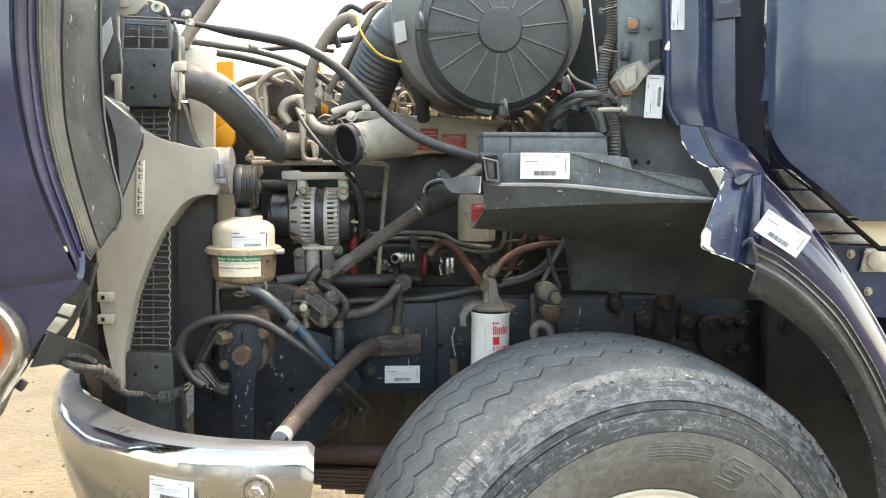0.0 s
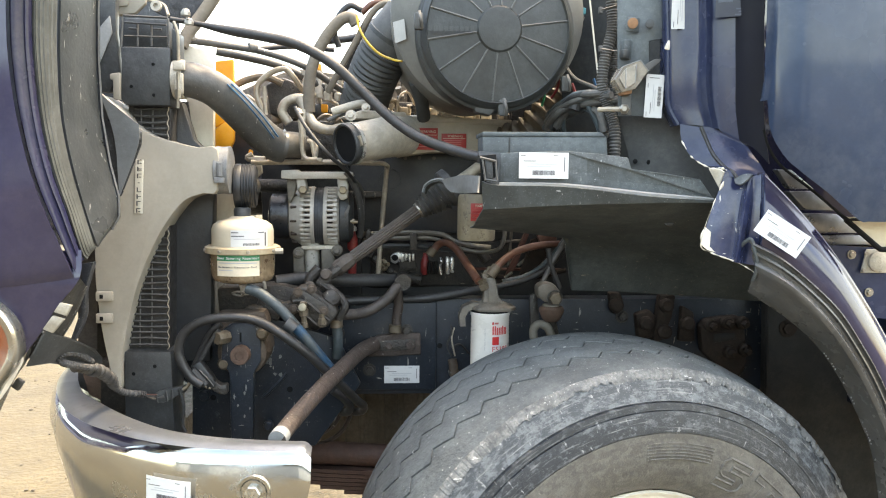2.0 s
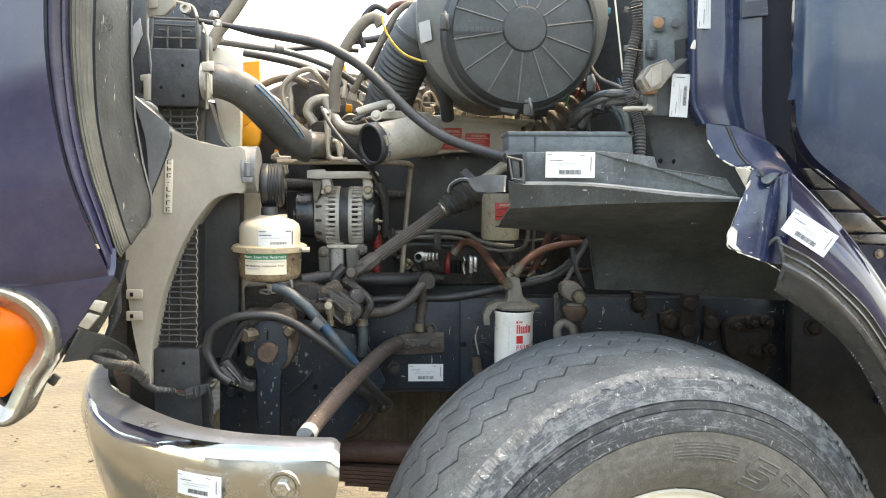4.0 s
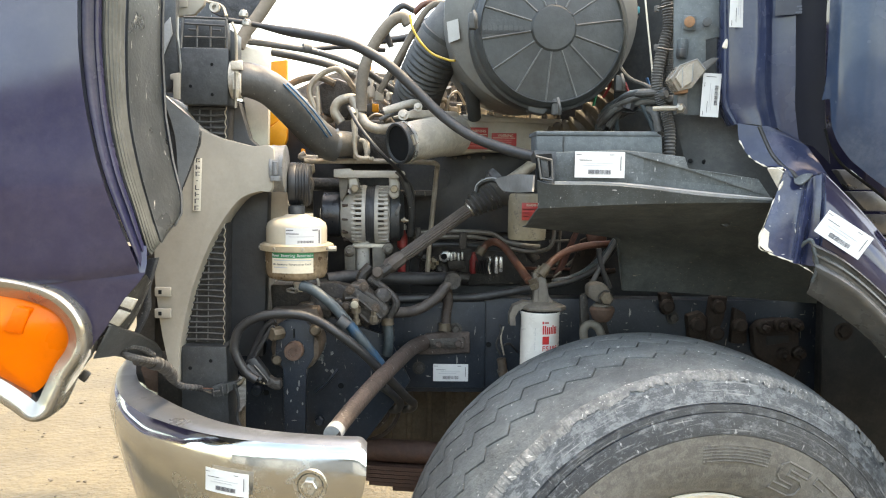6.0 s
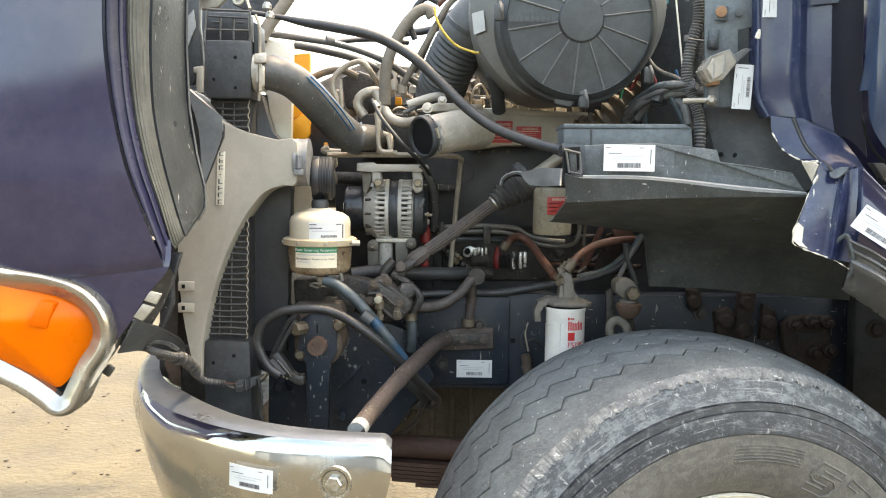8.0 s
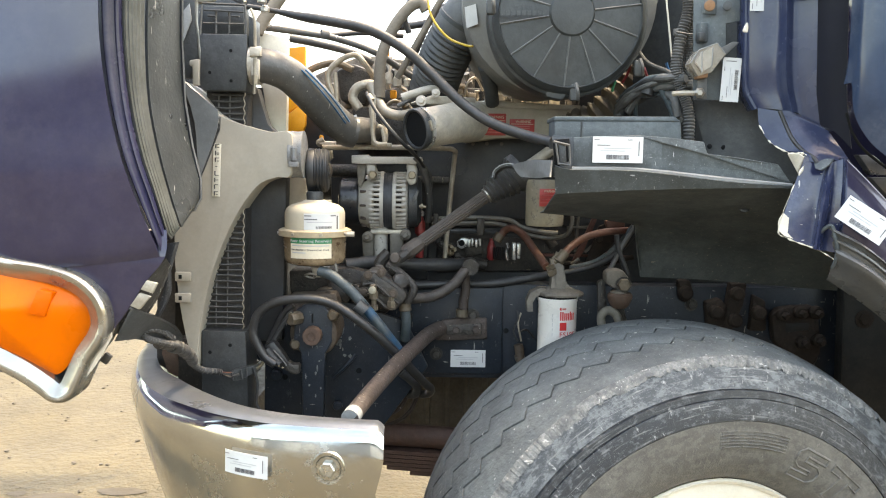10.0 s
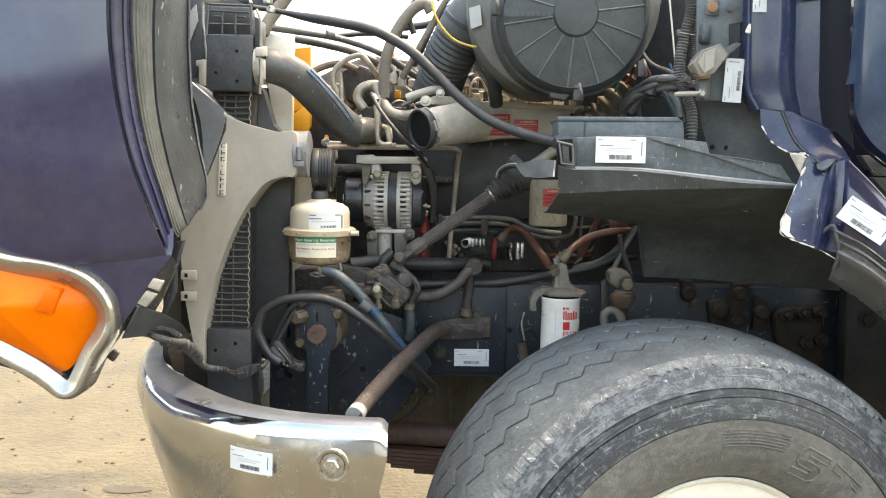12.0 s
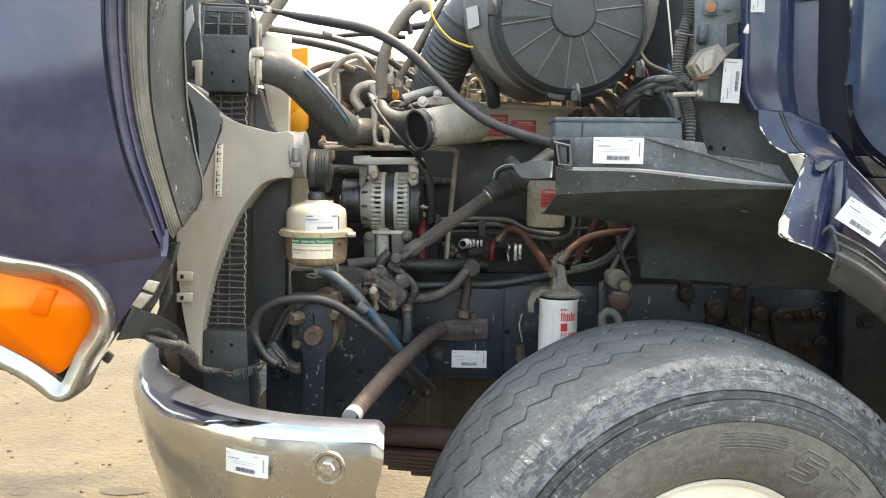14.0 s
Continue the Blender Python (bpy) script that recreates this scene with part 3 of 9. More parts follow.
    ess = [(0.0, 0.0), (0.045, 0.0), (0.055, 0.01), (0.055, 0.028), (0.045, 0.036), (0.018, 0.036), (0.018, 0.046), (0.055, 0.046), (0.055, 0.06), (0.01, 0.06), (0.0, 0.05), (0.0, 0.03), (0.01, 0.022), (0.038, 0.022), (0.038, 0.014), (0.0, 0.014)]
    tee = [(0.022, 0.0), (0.04, 0.0), (0.04, 0.046), (0.06, 0.046), (0.06, 0.06), (0.0, 0.06), (0.0, 0.046), (0.022, 0.046)]
    part("raised_mark", outline(ess, math.pi / 2 + 0.40, 0.350), SIDEWALL, tyre)
    part("raised_mark", outline(tee, math.pi / 2 + 0.62, 0.350), SIDEWALL, tyre)
    # rim
    rim = [(0.298, h0 + 0.012), (0.304, h0 + 0.006), (0.300, h0 + 0.0), (0.292, h0 + 0.006), (0.287, h0 + 0.03), (0.270, h0 + 0.07), (0.262, h0 + 0.16), (0.235, h0 + 0.19), (0.12, h0 + 0.17), (0.11, h0 + 0.1), (0.09, h0 + 0.085), (0.0, h0 + 0.085)]
    r = part("rim", lathe(rim, HUB, AX, 96), RIM, w, "cream painted steel rim")
    for k in range(10):
        a = 2 * math.pi * k / 10
        p = on_wheel(0.168, a, h0 + 0.172)
        part("lug_nut", lathe([(0.016, 0), (0.016, 0.025), (0.011, 0.035)], p, -AX, 6), BOLT, r)
    return w


def make_axle():
    a = thing("front_axle", (0.57, 2.8, 0.6), "dark greasy forged front axle beam with brake parts", "axle")
    part("beam", tube([(0.57, 2.06, 0.56), (0.57, 2.3, 0.52), (0.57, 2.8, 0.50), (0.57, 3.6, 0.54)], 0.055, 10), GREASE, a)
    part("drum", lathe([(0.20, 0), (0.21, 0.02), (0.21, 0.17), (0.10, 0.2), (0.08, 0.24)], HUB + AX * 0.24, AX, 40), GREASE, a)
    return a


def wall_rubber(name, dark, mid, pale, blotch, ring, nicks, rough, dust=0.0):
    """Weathered sidewall: blotches where the black has worn off, streaks along the ring and short cuts across it."""
    m = bpy.data.materials.new(name)
    m.use_nodes = True
    n, l = m.node_tree.nodes, m.node_tree.links
    b = n["Principled BSDF"]
    tc = n.new("ShaderNodeTexCoord")

    def calc(op, a, c):
        x = n.new("ShaderNodeMath")
        x.operation = op
        for k, v in enumerate((a, c)):
            if isinstance(v, (int, float)):
                x.inputs[k].default_value = v
            else:
                l.new(v, x.inputs[k])
        return x.outputs[0]

    sp = n.new("ShaderNodeSeparateXYZ")
    l.new(tc.outputs["Object"], sp.inputs[0])
    up = calc("SUBTRACT", sp.outputs[2], HUB.z)
    fore = calc("ADD", calc("MULTIPLY", sp.outputs[0], FWD.x), calc("MULTIPLY", sp.outputs[1], FWD.y))
    ang = calc("MULTIPLY", calc("ARCTAN2", up, fore), 0.5)
    rad = calc("SQRT", calc("ADD", calc("MULTIPLY", up, up), calc("MULTIPLY", fore, fore)), 0)

    def polar(along, across, detail, rg, seed):
        cb = n.new("ShaderNodeCombineXYZ")
        l.new(calc("MULTIPLY", ang, along), cb.inputs[0])
        l.new(calc("MULTIPLY", rad, across), cb.inputs[1])
        cb.inputs[2].default_value = seed
        t = n.new("ShaderNodeTexNoise")
        t.inputs["Scale"].default_value, t.inputs["Detail"].default_value, t.inputs["Roughness"].default_value = 1.0, detail, rg
        l.new(cb.outputs[0], t.inputs["Vector"])
        return t.outputs["Fac"]

    def ramp(src, a, c, lo=0.0, hi=1.0):
        r = n.new("ShaderNodeMapRange")
        r.inputs[1].default_value, r.inputs[2].default_value, r.inputs[3].default_value, r.inputs[4].default_value = a, c, lo, hi
        l.new(src, r.inputs[0])
        return r.outputs[0]

    def mix(f, a, c):
        x = n.new("ShaderNodeMix")
        x.data_type = "RGBA"
        l.new(f, x.inputs[0])
        for k, v in ((6, a), (7, c)):
            if isinstance(v, tuple):
                x.inputs[k].default_value = (*v, 1)
            else:
                l.new(v, x.inputs[k])
        return x.outputs[2]

    worn = polar(30, 44, 10, 0.78, 1.0)
    c = mix(ramp(worn, 0.50 - blotch, 0.585 - blotch), dark, mid)
    c = mix(ramp(polar(60, 90, 8, 0.75, 2.0), 0.50, 0.66, 0, 0.65), c, dark)
    c = mix(ramp(polar(9, 190, 6, 0.65, 3.0), 0.56, 0.68, 0, ring), c, pale)
    c = mix(ramp(polar(75, 34, 7, 0.72, 4.0), 0.645 - 0.05 * nicks, 0.69 - 0.05 * nicks, 0, 0.9), c, pale)
    c = mix(ramp(polar(420, 420, 3, 0.5, 5.0), 0.665, 0.71, 0, 0.8), c, pale)
    c = mix(ramp(polar(240, 260, 3, 0.6, 6.0), 0.62, 0.68, 0, 0.5), c, tuple(v * 0.5 for v in dark))
    if dust:
        c = mix(ramp(polar(10, 24, 7, 0.65, 7.0), 0.35, 0.62, 0.25 * dust, dust), c, (0.142, 0.134, 0.118))
    l.new(c, b.inputs["Base Color"])
    l.new(ramp(worn, 0.4, 0.7, rough - 0.1, rough + 0.2), b.inputs["Roughness"])
    u = n.new("ShaderNodeBump")
    u.inputs["Strength"].default_value, u.inputs["Distance"].default_value = 0.8, 0.002
    l.new(polar(160, 180, 6, 0.7, 8.0), u.inputs["Height"])
    l.new(u.outputs[0], b.inputs["Normal"])
    return m


GREYWALL = wall_rubber("shoulder_grey", (0.036, 0.041, 0.046), (0.125, 0.135, 0.140), (0.34, 0.34, 0.325), 0.03, 0.5, 0.6, 0.5)
DARKWALL = wall_rubber("sidewall_black", (0.018, 0.022, 0.027), (0.095, 0.104, 0.110), (0.30, 0.305, 0.30), -0.01, 0.5, 0.5, 0.42)
SIDEWALL = wall_rubber("sidewall_dusty", (0.060, 0.058, 0.054), (0.13, 0.125, 0.112), (0.24, 0.225, 0.20), 0.03, 0.25, 0.4, 0.6, 0.5)
make_wheel()
make_axle()


# ---- chrome bumper ----
def make_bumper():
    b = thing("front_bumper", (-0.6, 2.0, 0.55), "chrome wrap-around front bumper, hazy with rust stains", "bumper")
    lip = [(-0.128, 1.571), (-0.180, 1.573), (-0.264, 1.582), (-0.376, 1.605), (-0.483, 1.652), (-0.576, 1.715), (-0.657, 1.788), (-0.752, 1.930), (-0.845, 2.160), (-0.895, 2.45), (-0.91, 2.83)]
    rear = [(-0.130, 1.634), (-0.177, 1.635), (-0.275, 1.652), (-0.360, 1.678), (-0.451, 1.727), (-0.546, 1.813), (-0.646, 1.930), (-0.736, 2.056), (-0.815, 2.269), (-0.845, 2.47), (-0.86, 2.83)]
    lip, rear = (spline([(x, y, 0) for x, y in c], 6) for c in (lip, rear))
    over = [(0.0, 1.013), (0.22, 1.0155), (0.45, 1.016), (0.66, 1.0135), (0.80, 1.008), (0.90, 1.000), (0.97, 0.989)]
    face = [(0.001, 0.974), (0.005, 0.955), (0.007, 0.925), (0.008, 0.89), (0.006, 0.82), (-0.004, 0.73), (-0.020, 0.65), (-0.045, 0.58), (-0.07, 0.54)]
    rows = []
    for i, (p, q) in enumerate(zip(lip, rear)):
        t = (lip[min(i + 1, len(lip) - 1)] - lip[max(i - 1, 0)]).normalized()
        out = Vector((t.y, -t.x, 0))
        if out.dot(p - q) < 0:
            out = -out
        bend = min(1.0, max(0.0, (-p.x - 0.45) / 0.3))
        drop = {0: 0.014, 1: 0.005, 2: 0.001}.get(i, 0)
        row = []
        for share, z in over:
            w = q.lerp(p, share)
            row.append((w.x, w.y, z - drop))
        for o, z in face:
            w = p + out * (o - bend * 0.22 * max(0, 0.96 - z))
            lean = max(0, 0.95 - z) * {0: 0.25, 1: 0.20, 2: 0.12, 3: 0.05}.get(i, 0)
            row.append((w.x - lean, w.y, z - drop * 0.5))
        rows.append(row)
    rows += [[(x, 5.66 - y, z) for x, y, z in r] for r in reversed(rows[:-1])]
    part("shell", loft([r[4:] for r in rows], 0.004), CHROME, b, "hazy chrome shell", sharp=60)
    part("top_flange", loft([r[:5] for r in rows], 0.004), CHROME_D, b, "dusty chrome top flange", sharp=60)
    # bolt in its pressed dish
    c = Vector((-0.238, 1.574, 0.932))
    n = Vector((-0.12, -1, 0)).normalized()
    part("dish", lathe([(0.035, -0.004), (0.033, 0.001), (0.027, 0.000), (0.023, -0.004), (0.0, -0.004)], c + n * 0.004, n, 32), DISH, b, "rust-stained dish round the bolt")
    hexbolt(b, c + n * 0.002, n, 0.0165, 0.014, DISH, washer=True)
    a, e = Vector((-0.454, 1.6333, 0.9515)), Vector((-0.3576, 1.5951, 0.9484))
    lo = a + Vector((0.003, -0.001, -0.045))
    mid = (a + e) / 2 + (lo - a) / 2
    sticker(b, mid + Vector((-0.40, -0.92, 0)) * 0.017, e - a, a - lo, 0.102, 0.048, bend=0.0045)
    for zz in (0.78, 0.86):
        part("corner_bolt", lathe([(0.011, 0), (0.011, 0.008), (0.006, 0.012)], (-0.785, 2.12, zz), (-1, -0.1, 0), 12), BOLT, b)
    return b


CHROME_D = mat("dusty_chrome", (0.14, 0.15, 0.168), 0.34, metal=0.55, var=0.12, scale=3.2, dust=0.6, dust_col=(0.175, 0.19, 0.21), bump=0.0, up=False, speck=0.2, fleck=0.3)
DISH = mat("stained_chrome", (0.46, 0.46, 0.43), 0.25, metal=0.85, var=0.3, scale=18, dust=0.4, dust_col=(0.34, 0.27, 0.15), spots=0.15, spot_col=(0.28, 0.14, 0.05), up=False)
make_bumper()


# ---- tilted hood ----
def make_hood():
    h = thing("tilted_hood", (-1.3, 1.6, 0.9), "dark navy truck hood tipped forward, glossy with worn edges", "hood")
    # outline stations from top to bottom: crease, strip edge, seal edge, liner edge
    crease = [(-0.636, 1.500, 1.947), (-0.641, 1.500, 1.827), (-0.640, 1.500, 1.746), (-0.629, 1.500, 1.644), (-0.607, 1.500, 1.541), (-0.582, 1.510, 1.457), (-0.555, 1.520, 1.382), (-0.550, 1.530, 1.357)]
    strip = [(-0.603, 1.520, 1.953), (-0.610, 1.520, 1.831), (-0.610, 1.520, 1.750), (-0.602, 1.520, 1.646), (-0.584, 1.520, 1.552), (-0.564, 1.530, 1.478), (-0.546, 1.540, 1.407), (-0.542, 1.550, 1.388)]
    seal = [(-0.575, 1.570, 1.967), (-0.584, 1.570, 1.842), (-0.587, 1.570, 1.757), (-0.584, 1.570, 1.651), (-0.569, 1.570, 1.559), (-0.552, 1.580, 1.477), (-0.535, 1.580, 1.419), (-0.535, 1.590, 1.410)]
    edge = [(-0.552, 1.700, 2.004), (-0.560, 1.700, 1.868), (-0.562, 1.700, 1.777), (-0.558, 1.700, 1.661), (-0.541, 1.690, 1.568), (-0.523, 1.680, 1.504), (-0.520, 1.670, 1.463), (-0.532, 1.660, 1.437)]
    far = [(-1.75, 1.50, 1.95), (-1.75, 1.47, 1.80), (-1.75, 1.46, 1.70), (-1.75, 1.45, 1.60), (-1.72, 1.45, 1.48), (-1.68, 1.46, 1.38), (-1.60, 1.48, 1.28), (-1.58, 1.49, 1.26)]
    mids = [[tuple(Vector(a).lerp(Vector(c), s) + Vector((0, -0.035 * math.sin(math.pi * s), 0))) for a, c in zip(far, crease)] for s in (0.35, 0.62, 0.82, 0.93, 0.985)]
    part("side_panel", loft([far] + mids + [crease], 0.004, smooth=3), NAVY, h, "glossy navy side panel", sharp=60)
    rows = [[tuple(Vector(c) + Vector((0.004, 0.002, 0))) for c in crease]]
    for share, out_ in ((0.10, 0.003), (0.24, -0.004), (0.38, -0.006), (0.52, -0.004), (0.62, 0.002), (0.70, 0.002), (0.82, -0.003), (0.93, -0.003), (1.0, 0.0)):
        rows.append([tuple(Vector(a).lerp(Vector(c), share) + Vector((0, out_, 0))) for a, c in zip(crease, strip)])
    rows.append([tuple(Vector(c) + Vector((0, 0.012, 0))) for c in strip])
    part("rolled_edge", loft([spline(r, 4) for r in rows]), NAVY_E, h, "double-rolled glossy navy flange", sharp=60)
    # ribbed seal
    rows = []
    for k in range(13):
        s = k / 12
        dip = 0.0025 * (k % 2)
        rows.append([tuple(Vector(a).lerp(Vector(c), s) + Vector((0, dip - 0.006 * math.sin(math.pi * s), 0))) for a, c in zip([Vector(c) + Vector((0, 0.01, 0)) for c in strip], seal)])
    part("edge_seal", loft([spline(r, 4) for r in rows], 0.004), SEAL, h, "dusty grey ribbed rubber seal", sharp=25)
    rows = [[tuple(Vector(a).lerp(Vector(c), s) + Vector((0, -0.005 * math.sin(math.pi * s), 0))) for a, c in zip([Vector(c) + Vector((0.002, 0.006, 0)) for c in seal], edge)] for s in (0, 0.12, 0.3, 0.5, 0.7, 0.88, 1.0)]
    part("inner_liner", loft([spline(r, 4) for r in rows], 0.004), LINERH, h, "dusty black liner skin", sharp=50)
    # lower flank down to the lamp
    low = [(-0.541, 1.530, 1.357), (-0.580, 1.530, 1.309), (-0.612, 1.530, 1.258), (-0.646, 1.530, 1.211), (-0.677, 1.530, 1.163), (-0.725, 1.540, 1.090)]
    lowin = [tuple(Vector(p).lerp(Vector((-1.58, 1.49, 1.26)), 0.35) + Vector((0, -0.02, 0.02))) for p in low]
    lowfar = [(-1.58, 1.49, 1.26), (-1.56, 1.49, 1.20), (-1.54, 1.49, 1.15), (-1.50, 1.50, 1.10), (-1.45, 1.50, 1.06), (-1.40, 1.5, 1.03)]
    tuck = [[tuple(Vector(r[0]) + Vector((0, 0.014, 0.05)))] + r for r in (lowfar, lowin, low)]
    part("lower_flank", loft(tuck, 0.004, smooth=3), NAVY, h, "navy lower flank")
    # front (now lowest) plate that closes the hood
    part("nose", loft([lowfar, [tuple(Vector(p) + Vector((-0.3, 0.6, -0.1))) for p in lowfar], [tuple(Vector(p) + Vector((-0.3, 2.0, -0.1))) for p in lowfar]], 0.005, smooth=2), NAVY, h)
    # inner flange along the lower edge with bright worn metal
    fl = [(-0.547, 1.560, 1.346), (-0.573, 1.560, 1.302), (-0.603, 1.560, 1.252), (-0.639, 1.560, 1.202), (-0.680, 1.560, 1.143)]
    fl2 = [(-0.557, 1.600, 1.333), (-0.580, 1.600, 1.279), (-0.603, 1.600, 1.240), (-0.641, 1.600, 1.187), (-0.684, 1.600, 1.129)]
    part("inner_flange", loft([[tuple(Vector(q) + Vector((-0.002, 0.005, 0))) for q in low[:4]], fl[:4], fl2[:4]], 0.003, smooth=3), FLANGE, h, "dark folded flange")
    part("flange_bead", tube([tuple(Vector(q) + Vector((0.002, -0.002, 0))) for q in fl2[:4]], 0.0035, 8), FLANGE, h, "scraped rolled bead")
    part("edge_rubber", prism([(-0.584, 1.660, 1.370), (-0.561, 1.660, 1.374), (-0.579, 1.660, 1.314), (-0.579, 1.660, 1.272), (-0.586, 1.660, 1.250), (-0.604, 1.660, 1.216), (-0.610, 1.660, 1.218), (-0.590, 1.660, 1.272), (-0.585, 1.660, 1.323)], (0.004, 0.008, 0), 0.001), FLAPM, h, "black rubber edge strip")
    for quad in ([(-0.594, 1.572, 1.306), (-0.575, 1.576, 1.300), (-0.585, 1.576, 1.280), (-0.606, 1.572, 1.288)], [(-0.609, 1.574, 1.281), (-0.590, 1.578, 1.273), (-0.612, 1.578, 1.247), (-0.628, 1.574, 1.255)]):
        part("hinge_plate", prism([tuple(Vector(q) * 1.0 + (Vector((0.0, 0.0, 1.545)) - Vector(q)) * 0.034) for q in quad], (0.002, 0.006, 0), 0.001), WORNPLATE, h, "bright worn plate")
    part("flange_clip", box((-0.556, 1.548, 1.343), (0.012, 0.01, 0.012), (0, 40, 0), 0.002), BOLT, h)
    part("flange_clip", box((-0.676, 1.575, 1.150), (0.016, 0.01, 0.022), (0, 35, 0), 0.003), FLANGE, h)
    up_ = spline([(-0.640, 1.518, 1.215), (-0.656, 1.518, 1.206), (-0.667, 1.518, 1.190), (-0.675, 1.518, 1.174), (-0.690, 1.518, 1.150), (-0.698, 1.518, 1.136)], 8)
    dn_ = spline([(-0.640, 1.518, 1.206), (-0.649, 1.518, 1.190), (-0.659, 1.518, 1.172), (-0.668, 1.518, 1.158), (-0.682, 1.518, 1.138), (-0.693, 1.518, 1.126)], 8)
    up_ = [q + Vector((-0.004, 0, -0.002)) * (noise.noise(Vector((k * 0.9, 3, 0))) + 0.6 * noise.noise(Vector((k * 2.3, 7, 0)))) for k, q in enumerate(up_)]
    part("chipped_patch", loft([up_, dn_], 0.001), CHIP, h, "ragged patch of chipped paint")
    # black flap at the liner's edge
    flap = [(-0.640, 1.930, 1.740), (-0.605, 1.930, 1.709), (-0.566, 1.930, 1.675), (-0.543, 1.930, 1.644), (-0.545, 1.930, 1.616), (-0.569, 1.930, 1.555), (-0.593, 1.930, 1.497), (-0.606, 1.930, 1.499), (-0.614, 1.930, 1.574), (-0.634, 1.930, 1.670)]
    part("flap", prism(flap, (0.004, 0.004, 0), 0.001), FLAPM, h, "black rubber flap with pale edge")
    # pale tube painted as the lit line along the flap's edge
    part("flap_edge", tube([(-0.639, 1.927, 1.739), (-0.633, 1.927, 1.670), (-0.613, 1.927, 1.574), (-0.605, 1.927, 1.499)], 0.0022, 6), FOLD, h, "pale flap edge, its lit line put into the colour")
    # facet that catches the light, given a paler copy of the flap rubber
    part("flap_fold", loft([[(-0.628, 1.924, 1.729), (-0.598, 1.922, 1.632), (-0.591, 1.924, 1.507)], [(-0.543, 1.922, 1.660), (-0.546, 1.922, 1.612), (-0.588, 1.922, 1.501)]], 0.002, smooth=3), FLAPL, h, "folded half of the flap, lit tone and dust in its colour")
    part("liner_edge", tube([tuple(Vector(p) + Vector((0.002, -0.002, 0))) for p in edge], 0.0016, 6), FOLD, h, "white worn liner edge")
    part("liner_back", loft([[tuple(Vector(p) + Vector((0.01, 0.0, 0))) for p in edge], [tuple(Vector(p) + Vector((-0.35, 0.35, 0))) for p in edge]], 0.004), BLACK, h)
    # roof of the hood, standing upright in front of the truck
    rows = []
    for y in (1.50, 1.75, 2.1, 2.83, 3.6, 4.1):
        rows.append([(-1.75, y, 1.26 + 0), (-1.80, y, 1.7), (-1.72, y, 2.1), (-1.55, y, 2.45)])
    part("top_panel", loft(rows, 0.005, smooth=3), NAVY, h)
    rows = [[(-1.75, 4.1, 1.2), (-1.4, 4.14, 1.2), (-1.00, 4.14, 1.2)], [(-1.78, 4.1, 1.8), (-1.4, 4.14, 1.8), (-1.00, 4.14, 1.8)], [(-1.6, 4.1, 2.5), (-1.3, 4.14, 2.5), (-0.97, 4.14, 2.5)]]
    part("far_side_panel", loft(rows, 0.005, smooth=3), FLAPM, h)
    # headlamp
    out = [(-1.098, 1.360, 1.398), (-0.982, 1.400, 1.380), (-0.873, 1.450, 1.356), (-0.817, 1.480, 1.339), (-0.754, 1.500, 1.326), (-0.701, 1.500, 1.308), (-0.668, 1.500, 1.277), (-0.659, 1.505, 1.239), (-0.667, 1.505, 1.209), (-0.693, 1.510, 1.172), (-0.714, 1.510, 1.128), (-0.726, 1.510, 1.106), (-0.745, 1.510, 1.100), (-0.768, 1.506, 1.119), (-0.804, 1.494, 1.150), (-0.870, 1.470, 1.196), (-0.987, 1.400, 1.286), (-1.102, 1.360, 1.340)]
    ring = spline(out, 6, True)
    band = [[] for _ in range(8)]
    for k, q in enumerate(ring):
        d = (ring[(k + 1) % len(ring)] - ring[k - 1]).normalized()
        side = Vector((-d.z, 0, d.x)).normalized()
        for row, (off, dy) in zip(band, ((0.021, 0.030), (0.021, -0.002), (0.019, -0.010), (0.014, -0.0145), (0.007, -0.0145), (0.003, -0.012), (-0.016, 0.000), (-0.018, 0.014))):
            row.append(tuple(q + side * off + Vector((0, dy, 0))))
    bez = part("lamp_bezel", loft(band, wrap=True), CHROME_W, h, "worn chrome headlamp bezel", sharp=40)
    part("bezel_rim", tube([tuple(Vector(p) + Vector((0.016, 0.03, 0.0))) for p in out], 0.011, 10, n=6, closed=True), CHROME_W, bez)
    lens = [(-1.099, 1.372, 1.381), (-0.990, 1.412, 1.371), (-0.879, 1.462, 1.359), (-0.822, 1.490, 1.341), (-0.760, 1.512, 1.314), (-0.707, 1.512, 1.287), (-0.683, 1.514, 1.255), (-0.691, 1.516, 1.219), (-0.717, 1.518, 1.174), (-0.744, 1.518, 1.138), (-0.769, 1.516, 1.136), (-0.831, 1.495, 1.173), (-0.883, 1.475, 1.205), (-0.994, 1.412, 1.299), (-1.101, 1.372, 1.348)]
    c = sum((Vector(p) for p in lens), Vector()) / len(lens)
    lens = [tuple(c + (Vector(p) - c) * 1.06 + Vector((0, 0, 0.006))) for p in lens]
    ring = spline(lens, 4, True)
    rows = [[tuple(Vector(p).lerp(c, s) + Vector((0, -0.022 * (1 - (1 - s) ** 2), 0))) for p in ring] for s in (0, 0.08, 0.2, 0.45, 0.7, 0.98)]
    ln = part("amber_lens", loft(rows, wrap=True), AMBER, bez, "orange ribbed marker lens")
    bm = bmesh.new()
    for k in range(13):
        a = Vector((-0.754, 1.498, 1.293)).lerp(Vector((-0.787, 1.494, 1.258)), k / 12)
        e = a + Vector((0.030, 0.002, -0.006))
        cyl(a, e, 0.0012, 6, bm=bm)
    part("lens_ribs", bm, AMBER, bez)
